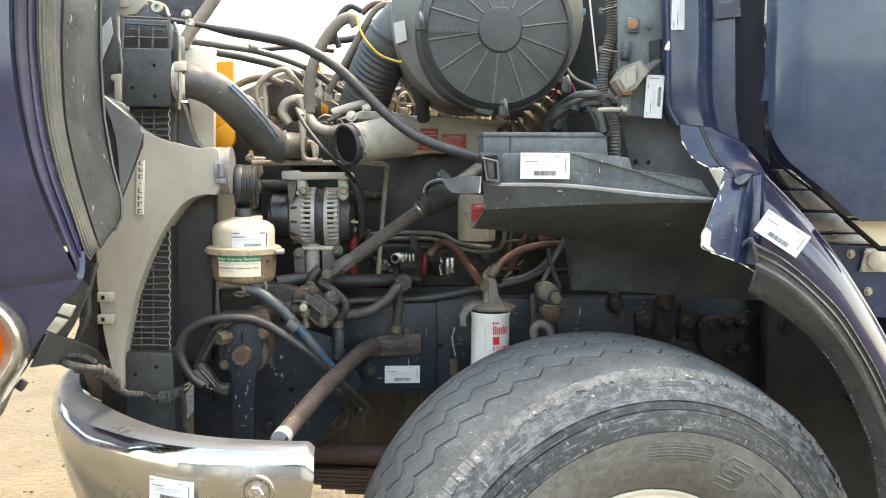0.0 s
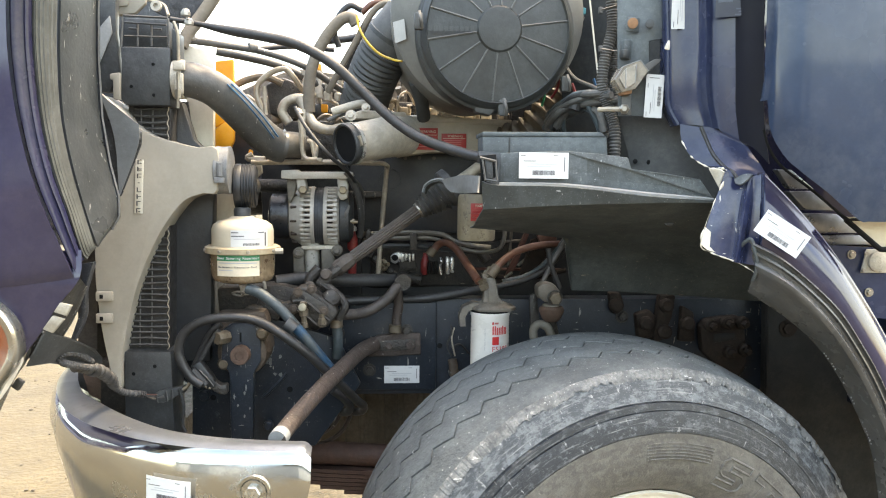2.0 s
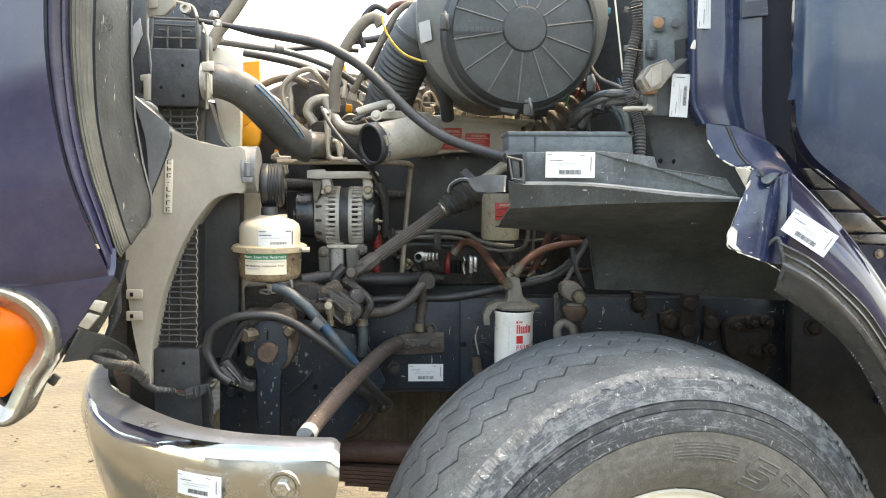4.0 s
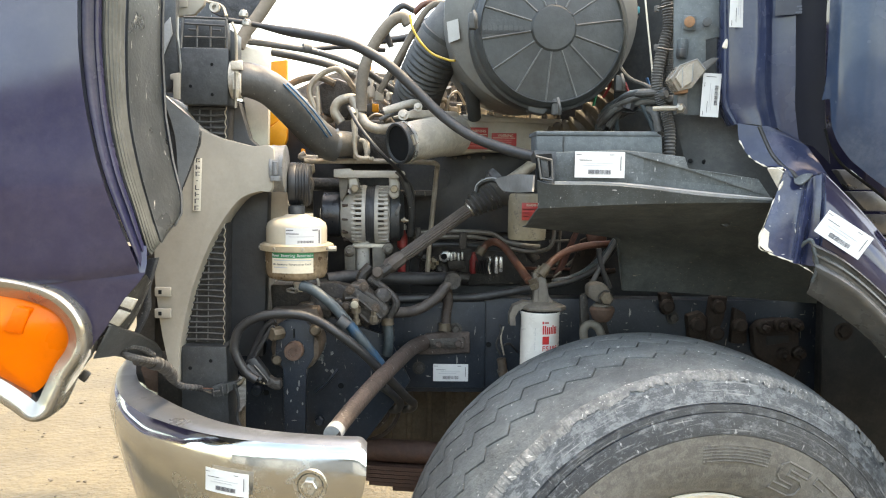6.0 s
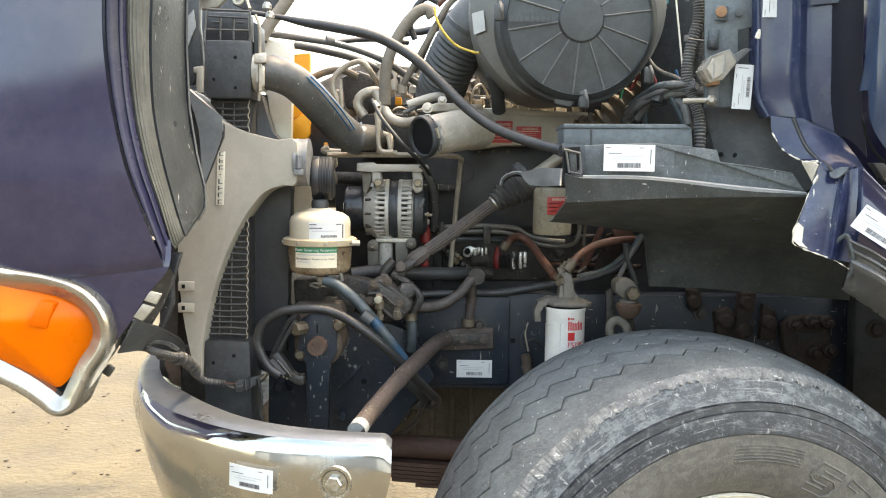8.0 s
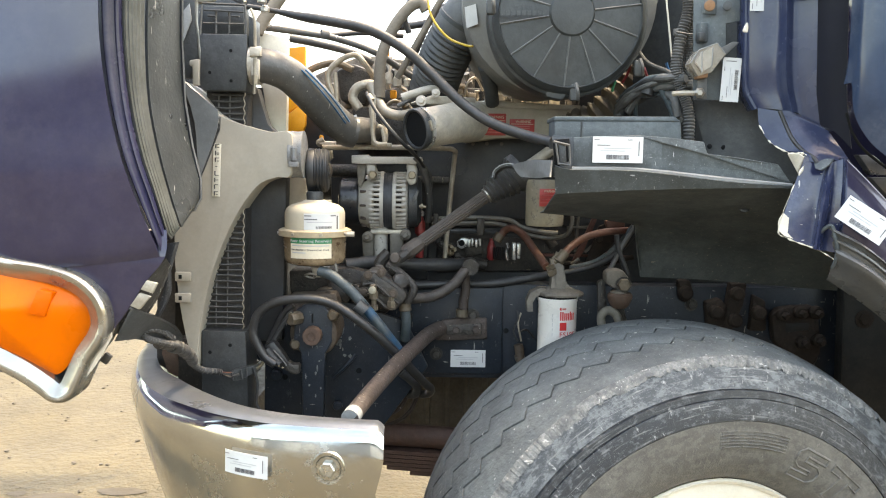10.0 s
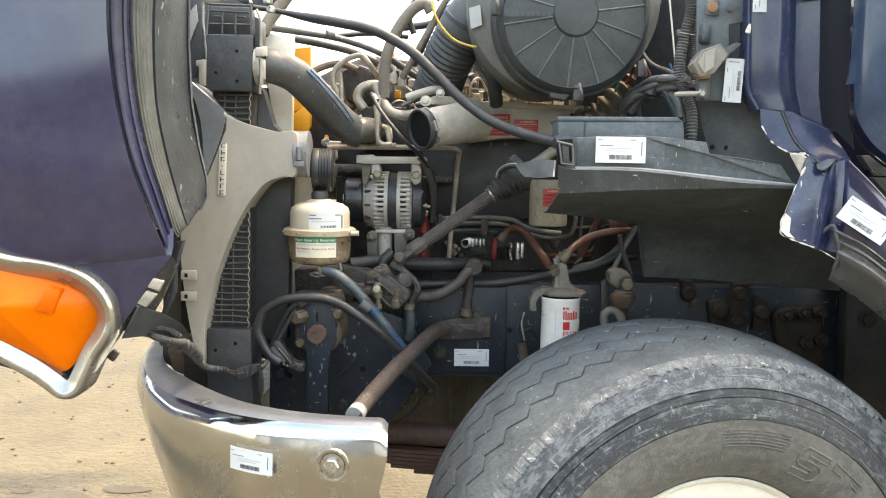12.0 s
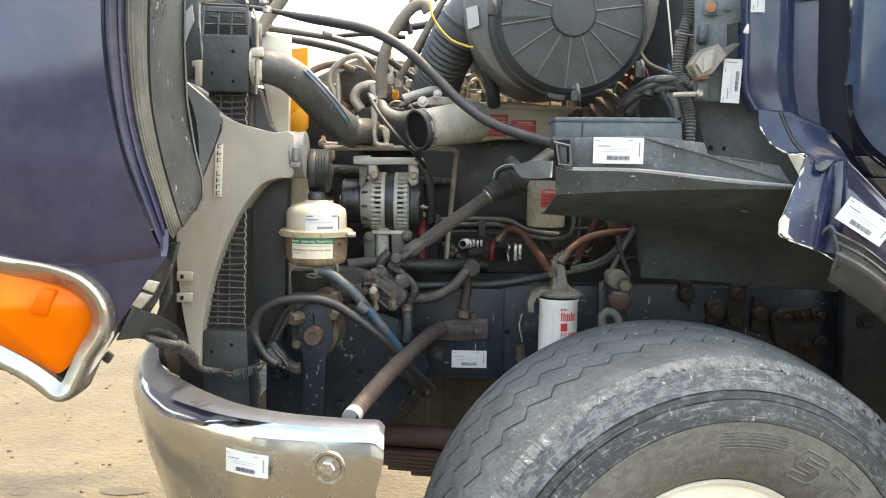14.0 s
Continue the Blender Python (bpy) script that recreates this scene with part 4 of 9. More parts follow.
    part("reflector_patch", prism([(-0.755, 1.470, 1.302), (-0.734, 1.483, 1.294), (-0.748, 1.478, 1.249), (-0.772, 1.463, 1.258)], (0.002, 0.02, 0), 0.002), AMBER_D, bez, "darker ribbed patch in the lens")
    gap = [tuple(Vector(p) + Vector((0, 0.02, 0))) for p in out]
    part("lamp_housing", prism(gap, (0, 0.03, 0)), GLASSK, bez)
    return h


WORNPLATE = mat("scraped_plate", (0.40, 0.37, 0.31), 0.45, metal=0.3, var=0.3, scale=25, fleck=0.4, dust_col=(0.45, 0.42, 0.36), scratch=0.3)
FLANGE = mat("worn_grey_flange", (0.075, 0.072, 0.066), 0.5, metal=0.3, var=0.5, scale=30, fleck=0.6, dust_col=(0.4, 0.4, 0.36), scratch=0.6)
FLAPM = mat("black_flap_rubber", (0.020, 0.022, 0.026), 0.35, var=0.3, scale=7, dust=0.2, dust_col=(0.16, 0.17, 0.18), speck=0.6, fleck=0.2, up=False, scratch=0.15)
# lit copy of the flap rubber, with some dust
FLAPL = mat("lit_flap_fold", (0.130, 0.142, 0.150), 0.4, var=0.2, scale=7, dust=0.3, dust_col=(0.2, 0.21, 0.215), speck=0.4, up=False, scratch=0.1)
# pale tone for worn edges, the tag, and faces painted as lit
FOLD = mat("pale_film", (0.24, 0.25, 0.25), 0.7, var=0.2, scale=9)
LINERH = mat("hood_liner_skin", (0.028, 0.032, 0.034), 0.34, var=0.2, scale=4, dust=0.2, dust_col=(0.11, 0.116, 0.118), speck=0.5, up=False, streak=0.12, scratch=0.1)
make_hood()


# ---- hood stay cable strap and connector near the bumper ----
BRASSY_W = mat("tan_wire", (0.22, 0.18, 0.12), 0.5, var=0.3, scale=30, dust=0.3)


HARN = mat("dark_braided_sleeve", (0.048, 0.048, 0.049), 0.6, var=0.35, scale=14, dust=0.3, dust_col=(0.16, 0.155, 0.145), speck=0.3)


def make_strap():
    s = thing("hood_strap", (-0.683, 1.700, 1.205), "black hood strap with taped wiring bundle and plug", "strap")
    bm = prism([(-0.604, 1.516, 1.261), (-0.588, 1.604, 1.229), (-0.590, 1.718, 1.186), (-0.604, 1.800, 1.150), (-0.604, 1.800, 1.136), (-0.611, 1.722, 1.146), (-0.630, 1.601, 1.183), (-0.638, 1.518, 1.196)], (0.006, 0.006, 0), 0.002)
    part("strap", bm, BLACK, s)
    part("strap_edge", tube([(-0.604, 1.515, 1.261), (-0.588, 1.603, 1.229), (-0.590, 1.717, 1.186), (-0.604, 1.799, 1.150)], 0.0022, 6), HARN, s)
    part("coil", tube([(-0.601, 1.748, 1.153), (-0.606, 1.690, 1.181), (-0.610, 1.635, 1.196), (-0.615, 1.618, 1.190), (-0.613, 1.630, 1.178), (-0.606, 1.668, 1.164), (-0.601, 1.722, 1.147), (-0.597, 1.760, 1.137)], ribbed(0.0072, 0.0011, 64), 8, n=22), HARN, s, "corrugated wiring loop")
    part("taped_sleeve", tube([(-0.625, 1.715, 1.150), (-0.612, 1.760, 1.137), (-0.602, 1.800, 1.120), (-0.596, 1.850, 1.090), (-0.600, 1.885, 1.066)], lambda q: 0.0105 + 0.0035 * math.sin(3.1 * q) + 0.0012 * math.sin(57 * q) + 0.0008 * math.sin(131 * q), 12, n=14), HARN, s, "tape-wrapped sleeve")
    part("tape_band", tube([(-0.611, 1.765, 1.134), (-0.606, 1.785, 1.126)], 0.0155, 12, smooth=False), CABLE, s)
    part("harness", tube([(-0.601, 1.880, 1.068), (-0.602, 1.915, 1.050), (-0.596, 1.950, 1.032), (-0.575, 1.980, 1.021), (-0.562, 1.990, 1.016)], ribbed(0.0078, 0.0009, 42), 9, n=24), HARN, s, "corrugated conduit")
    for k in range(5):
        d = Vector((0, 0.002 * (k % 2), 0.0035 * (k - 2)))
        part("wire", tube([(-0.566, 1.990, 1.017), Vector((-0.553, 2.000, 1.009)) + d * 0.7, Vector((-0.541, 2.018, 1.001)) + d], 0.0016, 6), (CABLE, BRASSY_W, CABLE, HARN, BROWN)[k], s)
    body = part("plug", prism([(-0.546, 2.018, 1.013), (-0.528, 2.024, 1.017), (-0.503, 2.040, 1.020), (-0.486, 2.050, 1.022), (-0.484, 2.050, 1.004), (-0.503, 2.040, 0.996), (-0.528, 2.024, 0.986), (-0.543, 2.018, 0.986)], (0.004, 0.022, 0), 0.003), BLACK, s, "black two-part wiring plug")
    for a_, e_ in (((-0.541, 2.012, 1.010), (-0.539, 2.012, 0.990)), ((-0.521, 2.022, 1.016), (-0.518, 2.022, 0.990)), ((-0.509, 2.030, 1.018), (-0.507, 2.030, 0.995))):
        part("plug_ridge", tube([a_, e_], 0.0022, 6), HARN, body)
    part("latch_tab", box((-0.531, 2.012, 1.003), (0.016, 0.006, 0.006), (0, -12, 20), 0.001), HARN, body)
    part("plug_tail", tube([(-0.488, 2.050, 1.012), (-0.478, 2.054, 1.018), (-0.470, 2.060, 1.030)], 0.0045, 8), BRASSY_W, s)
    return s


make_strap()


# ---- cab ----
PILLAR = mat("pillar_near_black", (0.008, 0.009, 0.015), 0.6, var=0.2, scale=4, bump=0, spec=0.15)


def make_cab():
    c = thing("truck_cab", (1.8, 2.8, 0.9), "dark navy glossy truck cab side with door shut", "cab")
    # cowl corner panel
    L = [(0.645, 1.850, 2.069), (0.650, 1.850, 1.956), (0.655, 1.850, 1.855), (0.658, 1.850, 1.766), (0.664, 1.850, 1.715), (0.683, 1.840, 1.673)]
    M = [(0.679, 1.820, 2.061), (0.683, 1.820, 1.951), (0.686, 1.820, 1.851), (0.689, 1.820, 1.763), (0.696, 1.820, 1.713), (0.708, 1.810, 1.672)]
    N = [(0.706, 1.800, 2.057), (0.710, 1.800, 1.947), (0.714, 1.800, 1.849), (0.714, 1.800, 1.762), (0.721, 1.800, 1.712), (0.732, 1.790, 1.666)]
    O = [(0.709, 1.775, 2.050), (0.713, 1.775, 1.942), (0.718, 1.775, 1.845), (0.720, 1.775, 1.759), (0.727, 1.775, 1.710), (0.737, 1.770, 1.662)]
    Q = [(0.726, 1.780, 2.052), (0.730, 1.780, 1.943), (0.734, 1.780, 1.846), (0.737, 1.780, 1.760), (0.743, 1.780, 1.710), (0.755, 1.775, 1.658)]
    R = [(0.765, 1.750, 2.045), (0.769, 1.750, 1.938), (0.773, 1.750, 1.842), (0.777, 1.750, 1.757), (0.779, 1.750, 1.702), (0.789, 1.745, 1.634)]
    part("cowl_panel", loft([[tuple(Vector(p) + Vector((0.004, 0.05, 0))) for p in L], L, M, N, O, Q, R], 0.004, smooth=3), NAVY_D, c, "dusty navy cowl corner panel", sharp=60)
    part("cowl_lip", tube([tuple(Vector(p) + Vector((0, -0.004, 0))) for p in L], 0.006, 8), NAVY_D, c)
    part("bare_chip", box((0.655, 1.843, 1.852), (0.012, 0.008, 0.022), (0, 20, 0), 0.003), CHIP, c, "chipped bare corner")
    sticker(c, Vector((0.673, 1.818, 1.944)), Z, (-1, 0, 0), 0.12, 0.044)
    # faded stencil on the cowl
    m = plane_pose((0.772, 1.736, 1.921), (1, -0.55, 0), Z)
    flat_bars([(0, 0, 0.100, 0.044)], m, DECAL, c, "decal_patch")
    lift = m @ Matrix.Translation((0, 0, 0.0008))
    flat_bars([(-0.030, 0.012, 0.030, 0.005), (0.022, 0.004, 0.038, 0.006), (0.012, -0.006, 0.040, 0.0028), (0.012, -0.012, 0.030, 0.0028), (0.012, -0.018, 0.044, 0.0028)], lift, GHOST, c, "faded_print")
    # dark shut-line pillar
    part("door_gap", loft([R, [(0.780, 1.720, 2.037), (0.785, 1.720, 1.932), (0.789, 1.720, 1.837), (0.792, 1.720, 1.754), (0.797, 1.720, 1.700), (0.807, 1.715, 1.619)], [(0.803, 1.700, 2.033), (0.808, 1.700, 1.928), (0.812, 1.700, 1.835), (0.815, 1.700, 1.752), (0.820, 1.700, 1.675), (0.830, 1.690, 1.584)]], 0.004, smooth=2), PILLAR, c, "near-black pillar sheet at the door gap")
    # door
    top = [(0.780, 1.630, 1.709), (0.784, 1.630, 1.652), (0.799, 1.630, 1.612), (0.829, 1.630, 1.575), (0.898, 1.630, 1.526), (0.967, 1.630, 1.473), (0.990, 1.630, 1.469), (1.049, 1.630, 1.469), (1.149, 1.630, 1.468), (1.351, 1.630, 1.467)]
    rows = []
    zt = 2.25
    for p in spline(top, 5):
        row = []
        for k in range(13):
            s = k / 12
            z = p.z + (zt - p.z) * s
            edge = min(1.0, max(0.0, (p.x - top[0][0]) / 0.05))
            row.append((p.x, 1.63 - 0.035 * edge ** 0.5 - 0.03 * math.sin(math.pi * min(1.0, (z - 1.35) / 0.9)) - 0.012 * min(1, s * 14), z))
        rows.append(row)
    part("door", loft([[(q[0], q[1] + 0.03, q[2]) for q in rows[0]]] + rows, 0.004), NAVY_DOOR, c, "glossy navy door panel", sharp=50)
    part("door_skirt", tube([tuple(Vector(q) + Vector((0, 0.0, 0.001))) for q in top[1:]], 0.003, 8), GLASSK, c, "black door seal")
    # cab box behind
    part("cab_body", box((2.05, 2.96, 2.2), (2.0, 2.0, 1.6), w=0.06), NAVY, c)
    part("roof", box((2.0, 2.86, 3.02), (2.0, 2.3, 0.12), w=0.05), NAVY, c)
    return c


make_cab()


def make_fender():
    f = thing("front_fender", (1.0, 1.65, 0.9), "torn navy rear fender panel with chipped white edges", "fender")
    # upper leaf that runs down from the cowl
    A = [(0.674, 1.800, 1.672), (0.675, 1.790, 1.635), (0.691, 1.770, 1.599), (0.719, 1.740, 1.576), (0.735, 1.710, 1.575), (0.746, 1.700, 1.557)]
    B = [(0.708, 1.770, 1.664), (0.718, 1.760, 1.634), (0.726, 1.740, 1.603), (0.742, 1.720, 1.577), (0.753, 1.700, 1.565), (0.759, 1.690, 1.553)]
    part("upper_leaf", loft([A, B], 0.004, smooth=4), NAVY_D, f, "bent navy leaf with chipped rim")
    C = [(0.735, 1.765, 1.662), (0.746, 1.760, 1.647), (0.751, 1.740, 1.619), (0.764, 1.720, 1.590), (0.778, 1.700, 1.572), (0.792, 1.690, 1.558)]
    part("seam", tube([tuple(Vector(p) + Vector((0, -0.003, 0))) for p in B], 0.0045, 8), CABLE, f, "black rubber seam")
    D = [(0.787, 1.742, 1.634), (0.800, 1.735, 1.619), (0.809, 1.720, 1.597), (0.816, 1.700, 1.577), (0.823, 1.690, 1.560), (0.827, 1.680, 1.548)]
    part("mid_leaf", loft([B, C, D], 0.004, smooth=4), NAVY_D, f)
    # torn flap
    t0 = [(0.738, 1.700, 1.569), (0.712, 1.695, 1.493), (0.685, 1.690, 1.412)]
    t1 = [(0.759, 1.700, 1.557), (0.736, 1.685, 1.482), (0.722, 1.680, 1.389)]
    t2 = [(0.777, 1.690, 1.550), (0.763, 1.680, 1.470), (0.752, 1.675, 1.377)]
    t2b = [(0.782, 1.680, 1.553), (0.762, 1.655, 1.471), (0.751, 1.655, 1.377)]
    t3 = [(0.792, 1.675, 1.558), (0.784, 1.672, 1.470), (0.774, 1.672, 1.373)]
    t4 = [(0.809, 1.670, 1.563), (0.800, 1.660, 1.471), (0.805, 1.660, 1.369)]
    part("torn_flap", loft([t0, t1, t2, t2b, t3, t4], 0.004, smooth=4), NAVY_F, f, "crumpled torn navy flap")
    part("chipped_rim", tube([(0.673, 1.787, 1.635), (0.690, 1.767, 1.599), (0.717, 1.737, 1.576), (0.734, 1.707, 1.574), (0.739, 1.697, 1.560), (0.710, 1.692, 1.493), (0.685, 1.687, 1.415), (0.707, 1.682, 1.395), (0.758, 1.660, 1.375), (0.801, 1.650, 1.349)], lambda s: max(0.0004, 0.0009 + 0.0019 * math.sin(61 * s) * math.sin(23 * s) + 0.0009 * math.sin(131 * s)), 6, n=24), CHIP, f, "chipped white broken edge")
    part("bare_patch", prism([(0.683, 1.684, 1.413), (0.693, 1.685, 1.449), (0.704, 1.683, 1.439), (0.702, 1.682, 1.408), (0.714, 1.680, 1.396), (0.697, 1.682, 1.401)], (0, -0.002, 0)), CHIP, f, "bare patch at torn corner")
    part("inner_fold", loft([[(0.718, 1.735, 1.574), (0.732, 1.710, 1.573), (0.738, 1.700, 1.566)], [(0.747, 1.740, 1.529), (0.743, 1.735, 1.535), (0.738, 1.720, 1.538)]], 0.003), CHIP, f, "bare folded inside")
    part("crumple", loft([[(0.755, 1.690, 1.550), (0.772, 1.680, 1.560), (0.785, 1.670, 1.560)], [(0.753, 1.680, 1.541), (0.759, 1.665, 1.538), (0.773, 1.660, 1.550)]], 0.003, smooth=3), BLACKD, f)
    # main panel sweeping down and back
    u = [(0.804, 1.660, 1.565), (0.866, 1.660, 1.507), (0.918, 1.660, 1.454), (0.972, 1.660, 1.391), (1.026, 1.660, 1.318), (1.082, 1.660, 1.234), (1.139, 1.660, 1.134), (1.180, 1.660, 1.008), (1.204, 1.660, 0.828)]
    l = [(0.792, 1.640, 1.398), (0.830, 1.632, 1.378), (0.885, 1.628, 1.338), (0.945, 1.628, 1.283), (0.998, 1.628, 1.212), (1.040, 1.628, 1.145), (1.076, 1.628, 1.071), (1.103, 1.628, 0.990), (1.126, 1.628, 0.840)]
    mid = [[tuple(Vector(a).lerp(Vector(b), s) + Vector((0, -0.016 * math.sin(math.pi * s) ** 0.8, 0))) for a, b in zip(u, l)] for s in (0.08, 0.25, 0.5, 0.75, 0.92)]
    part("main_panel", loft([[tuple(Vector(p) + Vector((0.0, 0.03, 0))) for p in u], u] + mid + [l], 0.004, smooth=3), NAVY, f, "glossy navy fender sweep", sharp=60)
    le = [Vector(u[0])] + [Vector(r[0]) for r in mid] + [Vector(l[0])]
    ts = [Vector(t4[0]).lerp(Vector(t4[2]), q) + Vector((-0.004, 0.002, 0)) for q in (0, 0.08, 0.25, 0.5, 0.75, 0.92, 1)]
    part("front_strip", loft([ts, [a_.lerp(b_, 0.5) + Vector((0, -0.010, 0)) for a_, b_ in zip(ts, le)], le], 0.003, smooth=2), NAVY_D, f)
    a, e, lo = Vector((0.800, 1.620, 1.485)), Vector((0.862, 1.600, 1.442)), Vector((0.778, 1.620, 1.440))
    sticker(f, (a + e) / 2 + (lo - a) / 2 + Vector((0, -0.008, 0)), e - a, a - lo, 0.1, 0.052)
    # ribbed black flare round the wheel opening: outer lip, ridge, inner lip
    o = [(0.772, 1.640, 1.424), (0.827, 1.616, 1.393), (0.890, 1.615, 1.345), (0.955, 1.615, 1.286), (1.008, 1.615, 1.213), (1.050, 1.615, 1.146), (1.086, 1.615, 1.072), (1.113, 1.615, 0.995), (1.136, 1.615, 0.850)]
    ridge = [(0.785, 1.640, 1.360), (0.822, 1.605, 1.337), (0.866, 1.600, 1.305), (0.930, 1.600, 1.243), (0.984, 1.600, 1.172), (1.024, 1.600, 1.105), (1.059, 1.600, 1.034), (1.085, 1.600, 0.962), (1.112, 1.600, 0.840)]
    i = [(0.788, 1.675, 1.312), (0.828, 1.664, 1.285), (0.872, 1.660, 1.255), (0.925, 1.660, 1.212), (0.972, 1.660, 1.158), (1.012, 1.660, 1.097), (1.048, 1.660, 1.028), (1.079, 1.660, 0.955), (1.104, 1.660, 0.835)]
    rows = []
    for share, out_ in ((0.0, 0.004), (0.05, -0.008), (0.12, -0.010), (0.17, -0.002), (0.27, 0.002), (0.34, -0.006), (0.42, -0.006), (0.48, 0.002), (0.60, 0.004), (0.70, -0.004), (0.80, -0.007), (0.90, -0.005), (1.0, 0.0)):
        rows.append([tuple(Vector(a_).lerp(Vector(b_), share) + Vector((0, out_, 0))) for a_, b_ in zip(o, ridge)])
    for share, out_ in ((0.10, 0.004), (0.5, 0.002), (0.93, 0.0), (1.0, 0.006)):
        rows.append([tuple(Vector(a_).lerp(Vector(b_), share) + Vector((0, out_, 0))) for a_, b_ in zip(ridge, i)])
    part("flare", loft([spline(r, 5) for r in rows], 0.004), FLARE, f, "ribbed grey-black wheel arch flare", sharp=38)
    rnd = random.Random(41)
    rim_ = spline(i, 10)
    for k in range(26):
        q = rim_[int((0.45 + 0.53 * rnd.random()) * (len(rim_) - 1))]
        ln = rnd.uniform(0.003, 0.012)
        part("rim_nick", tube([q + Vector((-0.001, -0.003, 0)), q + Vector((-0.002 + 0.4 * ln, -0.004, ln * rnd.uniform(0.4, 1.0)))], rnd.uniform(0.0007, 0.0016), 5), FOLD, f)
    part("flare_hook", tube([(0.757, 1.660, 1.406), (0.765, 1.650, 1.420), (0.774, 1.640, 1.426), (0.780, 1.635, 1.404), (0.786, 1.636, 1.382), (0.787, 1.640, 1.358), (0.784, 1.648, 1.340)], 0.0042, 8), BLACKD, f)
    # inner arch darkened by colour, for the shade inside the wheel opening
    part("inner_arch", loft([[tuple(Vector(p) + Vector((0.004, 0.006, 0.004))) for p in i], [tuple(Vector(p) + Vector((0.06, 0.10, 0.04))) for p in i], [tuple(Vector(p) + Vector((0.20, 0.36, 0.10))) for p in i]], 0.004, smooth=3), LINER_D, f, "muddy inner arch, wheel-well shade put into its colour")
    return f


FLARE = mat("flare_plastic", (0.060, 0.060, 0.059), 0.26, var=0.3, scale=5, dust=0.3, dust_col=(0.24, 0.22, 0.19), spots=0.06, spot_col=(0.5, 0.5, 0.48))
make_fender()


def make_steps():
    s = thing("cab_step", (1.3, 1.9, 0.7), "navy tool box with ribbed aluminium step and latch", "step")
    part("box_side", box((1.95, 2.06, 1.10), (1.1, 0.55, 0.42), w=0.008), NAVY_D, s)
    c = Vector((1.093, 1.770, 1.331))
    part("front_face", prism([(0.998, 1.770, 1.406), (1.198, 1.770, 1.397), (1.263, 1.770, 1.226), (1.125, 1.770, 1.240)], (0, 0.01, 0)), NAVY_D, s)
    for k, (a, b, q, e) in enumerate((((0.928, 1.850, 1.575), (0.962, 1.850, 1.575), (1.020, 1.850, 1.530), (0.962, 1.850, 1.529)), ((0.947, 1.830, 1.525), (1.009, 1.830, 1.526), (1.063, 1.830, 1.481), (0.990, 1.830, 1.481)), ((0.973, 1.810, 1.474), (1.055, 1.810, 1.474), (1.112, 1.810, 1.430), (1.013, 1.810, 1.429)), ((0.999, 1.790, 1.423), (1.100, 1.790, 1.427), (1.135, 1.790, 1.405), (1.020, 1.790, 1.402)))):
        part("step_tread", prism([a, b, q, e], (0, 0.03, 0.0), 0.003), TREAD_STEEL, s)
    # tan panel: the sill's reflection of sunlit sand is its base colour
    part("sill_panel", prism([(0.979, 1.650, 1.474), (1.137, 1.650, 1.474), (1.142, 1.650, 1.403), (1.060, 1.650, 1.407)], (0, 0.01, 0)), SILL, s, "lower sill with mirrored sunlit sand put into its tan")
    part("sill_edge", tube([(0.979, 1.646, 1.469), (1.058, 1.646, 1.407), (1.139, 1.646, 1.402)], 0.006, 8, smooth=False), GLASSK, s)
    lt = part("latch", prism([(1.101, 1.760, 1.397), (1.157, 1.760, 1.397), (1.160, 1.760, 1.343), (1.089, 1.760, 1.343)], (0, 0.006, 0), 0.002), ALU, s, "aluminium paddle latch")
    part("paddle", lathe([(0.022, 0), (0.022, 0.006), (0.016, 0.009)], (1.124, 1.757, 1.369), -Y, 24), ALU, lt)
    for p in ((1.097, 1.757, 1.388), (1.093, 1.757, 1.350), (1.132, 1.757, 1.350)):
        part("latch_screw", lathe([(0.005, 0), (0.004, 0.003)], p, -Y, 10), BOLT, lt)
    for p in ((1.069, 1.768, 1.384), (1.115, 1.768, 1.298)):
        hexbolt(s, p, -Y, 0.007, 0.007)
    return s


# sunlit sand mirrored in the sill, painted as a tan base
SILL = mat("sill_reflection_tan", (0.62, 0.54, 0.40), 0.35, var=0.1, scale=4, dust=0.2)
make_steps()


# ---- fender shelf and splash liner ----
# grey raised above the shelf's black for the light on the tab
TABM = mat("tab_plastic", (0.16, 0.165, 0.165), 0.6, var=0.3, scale=14, dust=0.3, dust_col=(0.2, 0.2, 0.19))


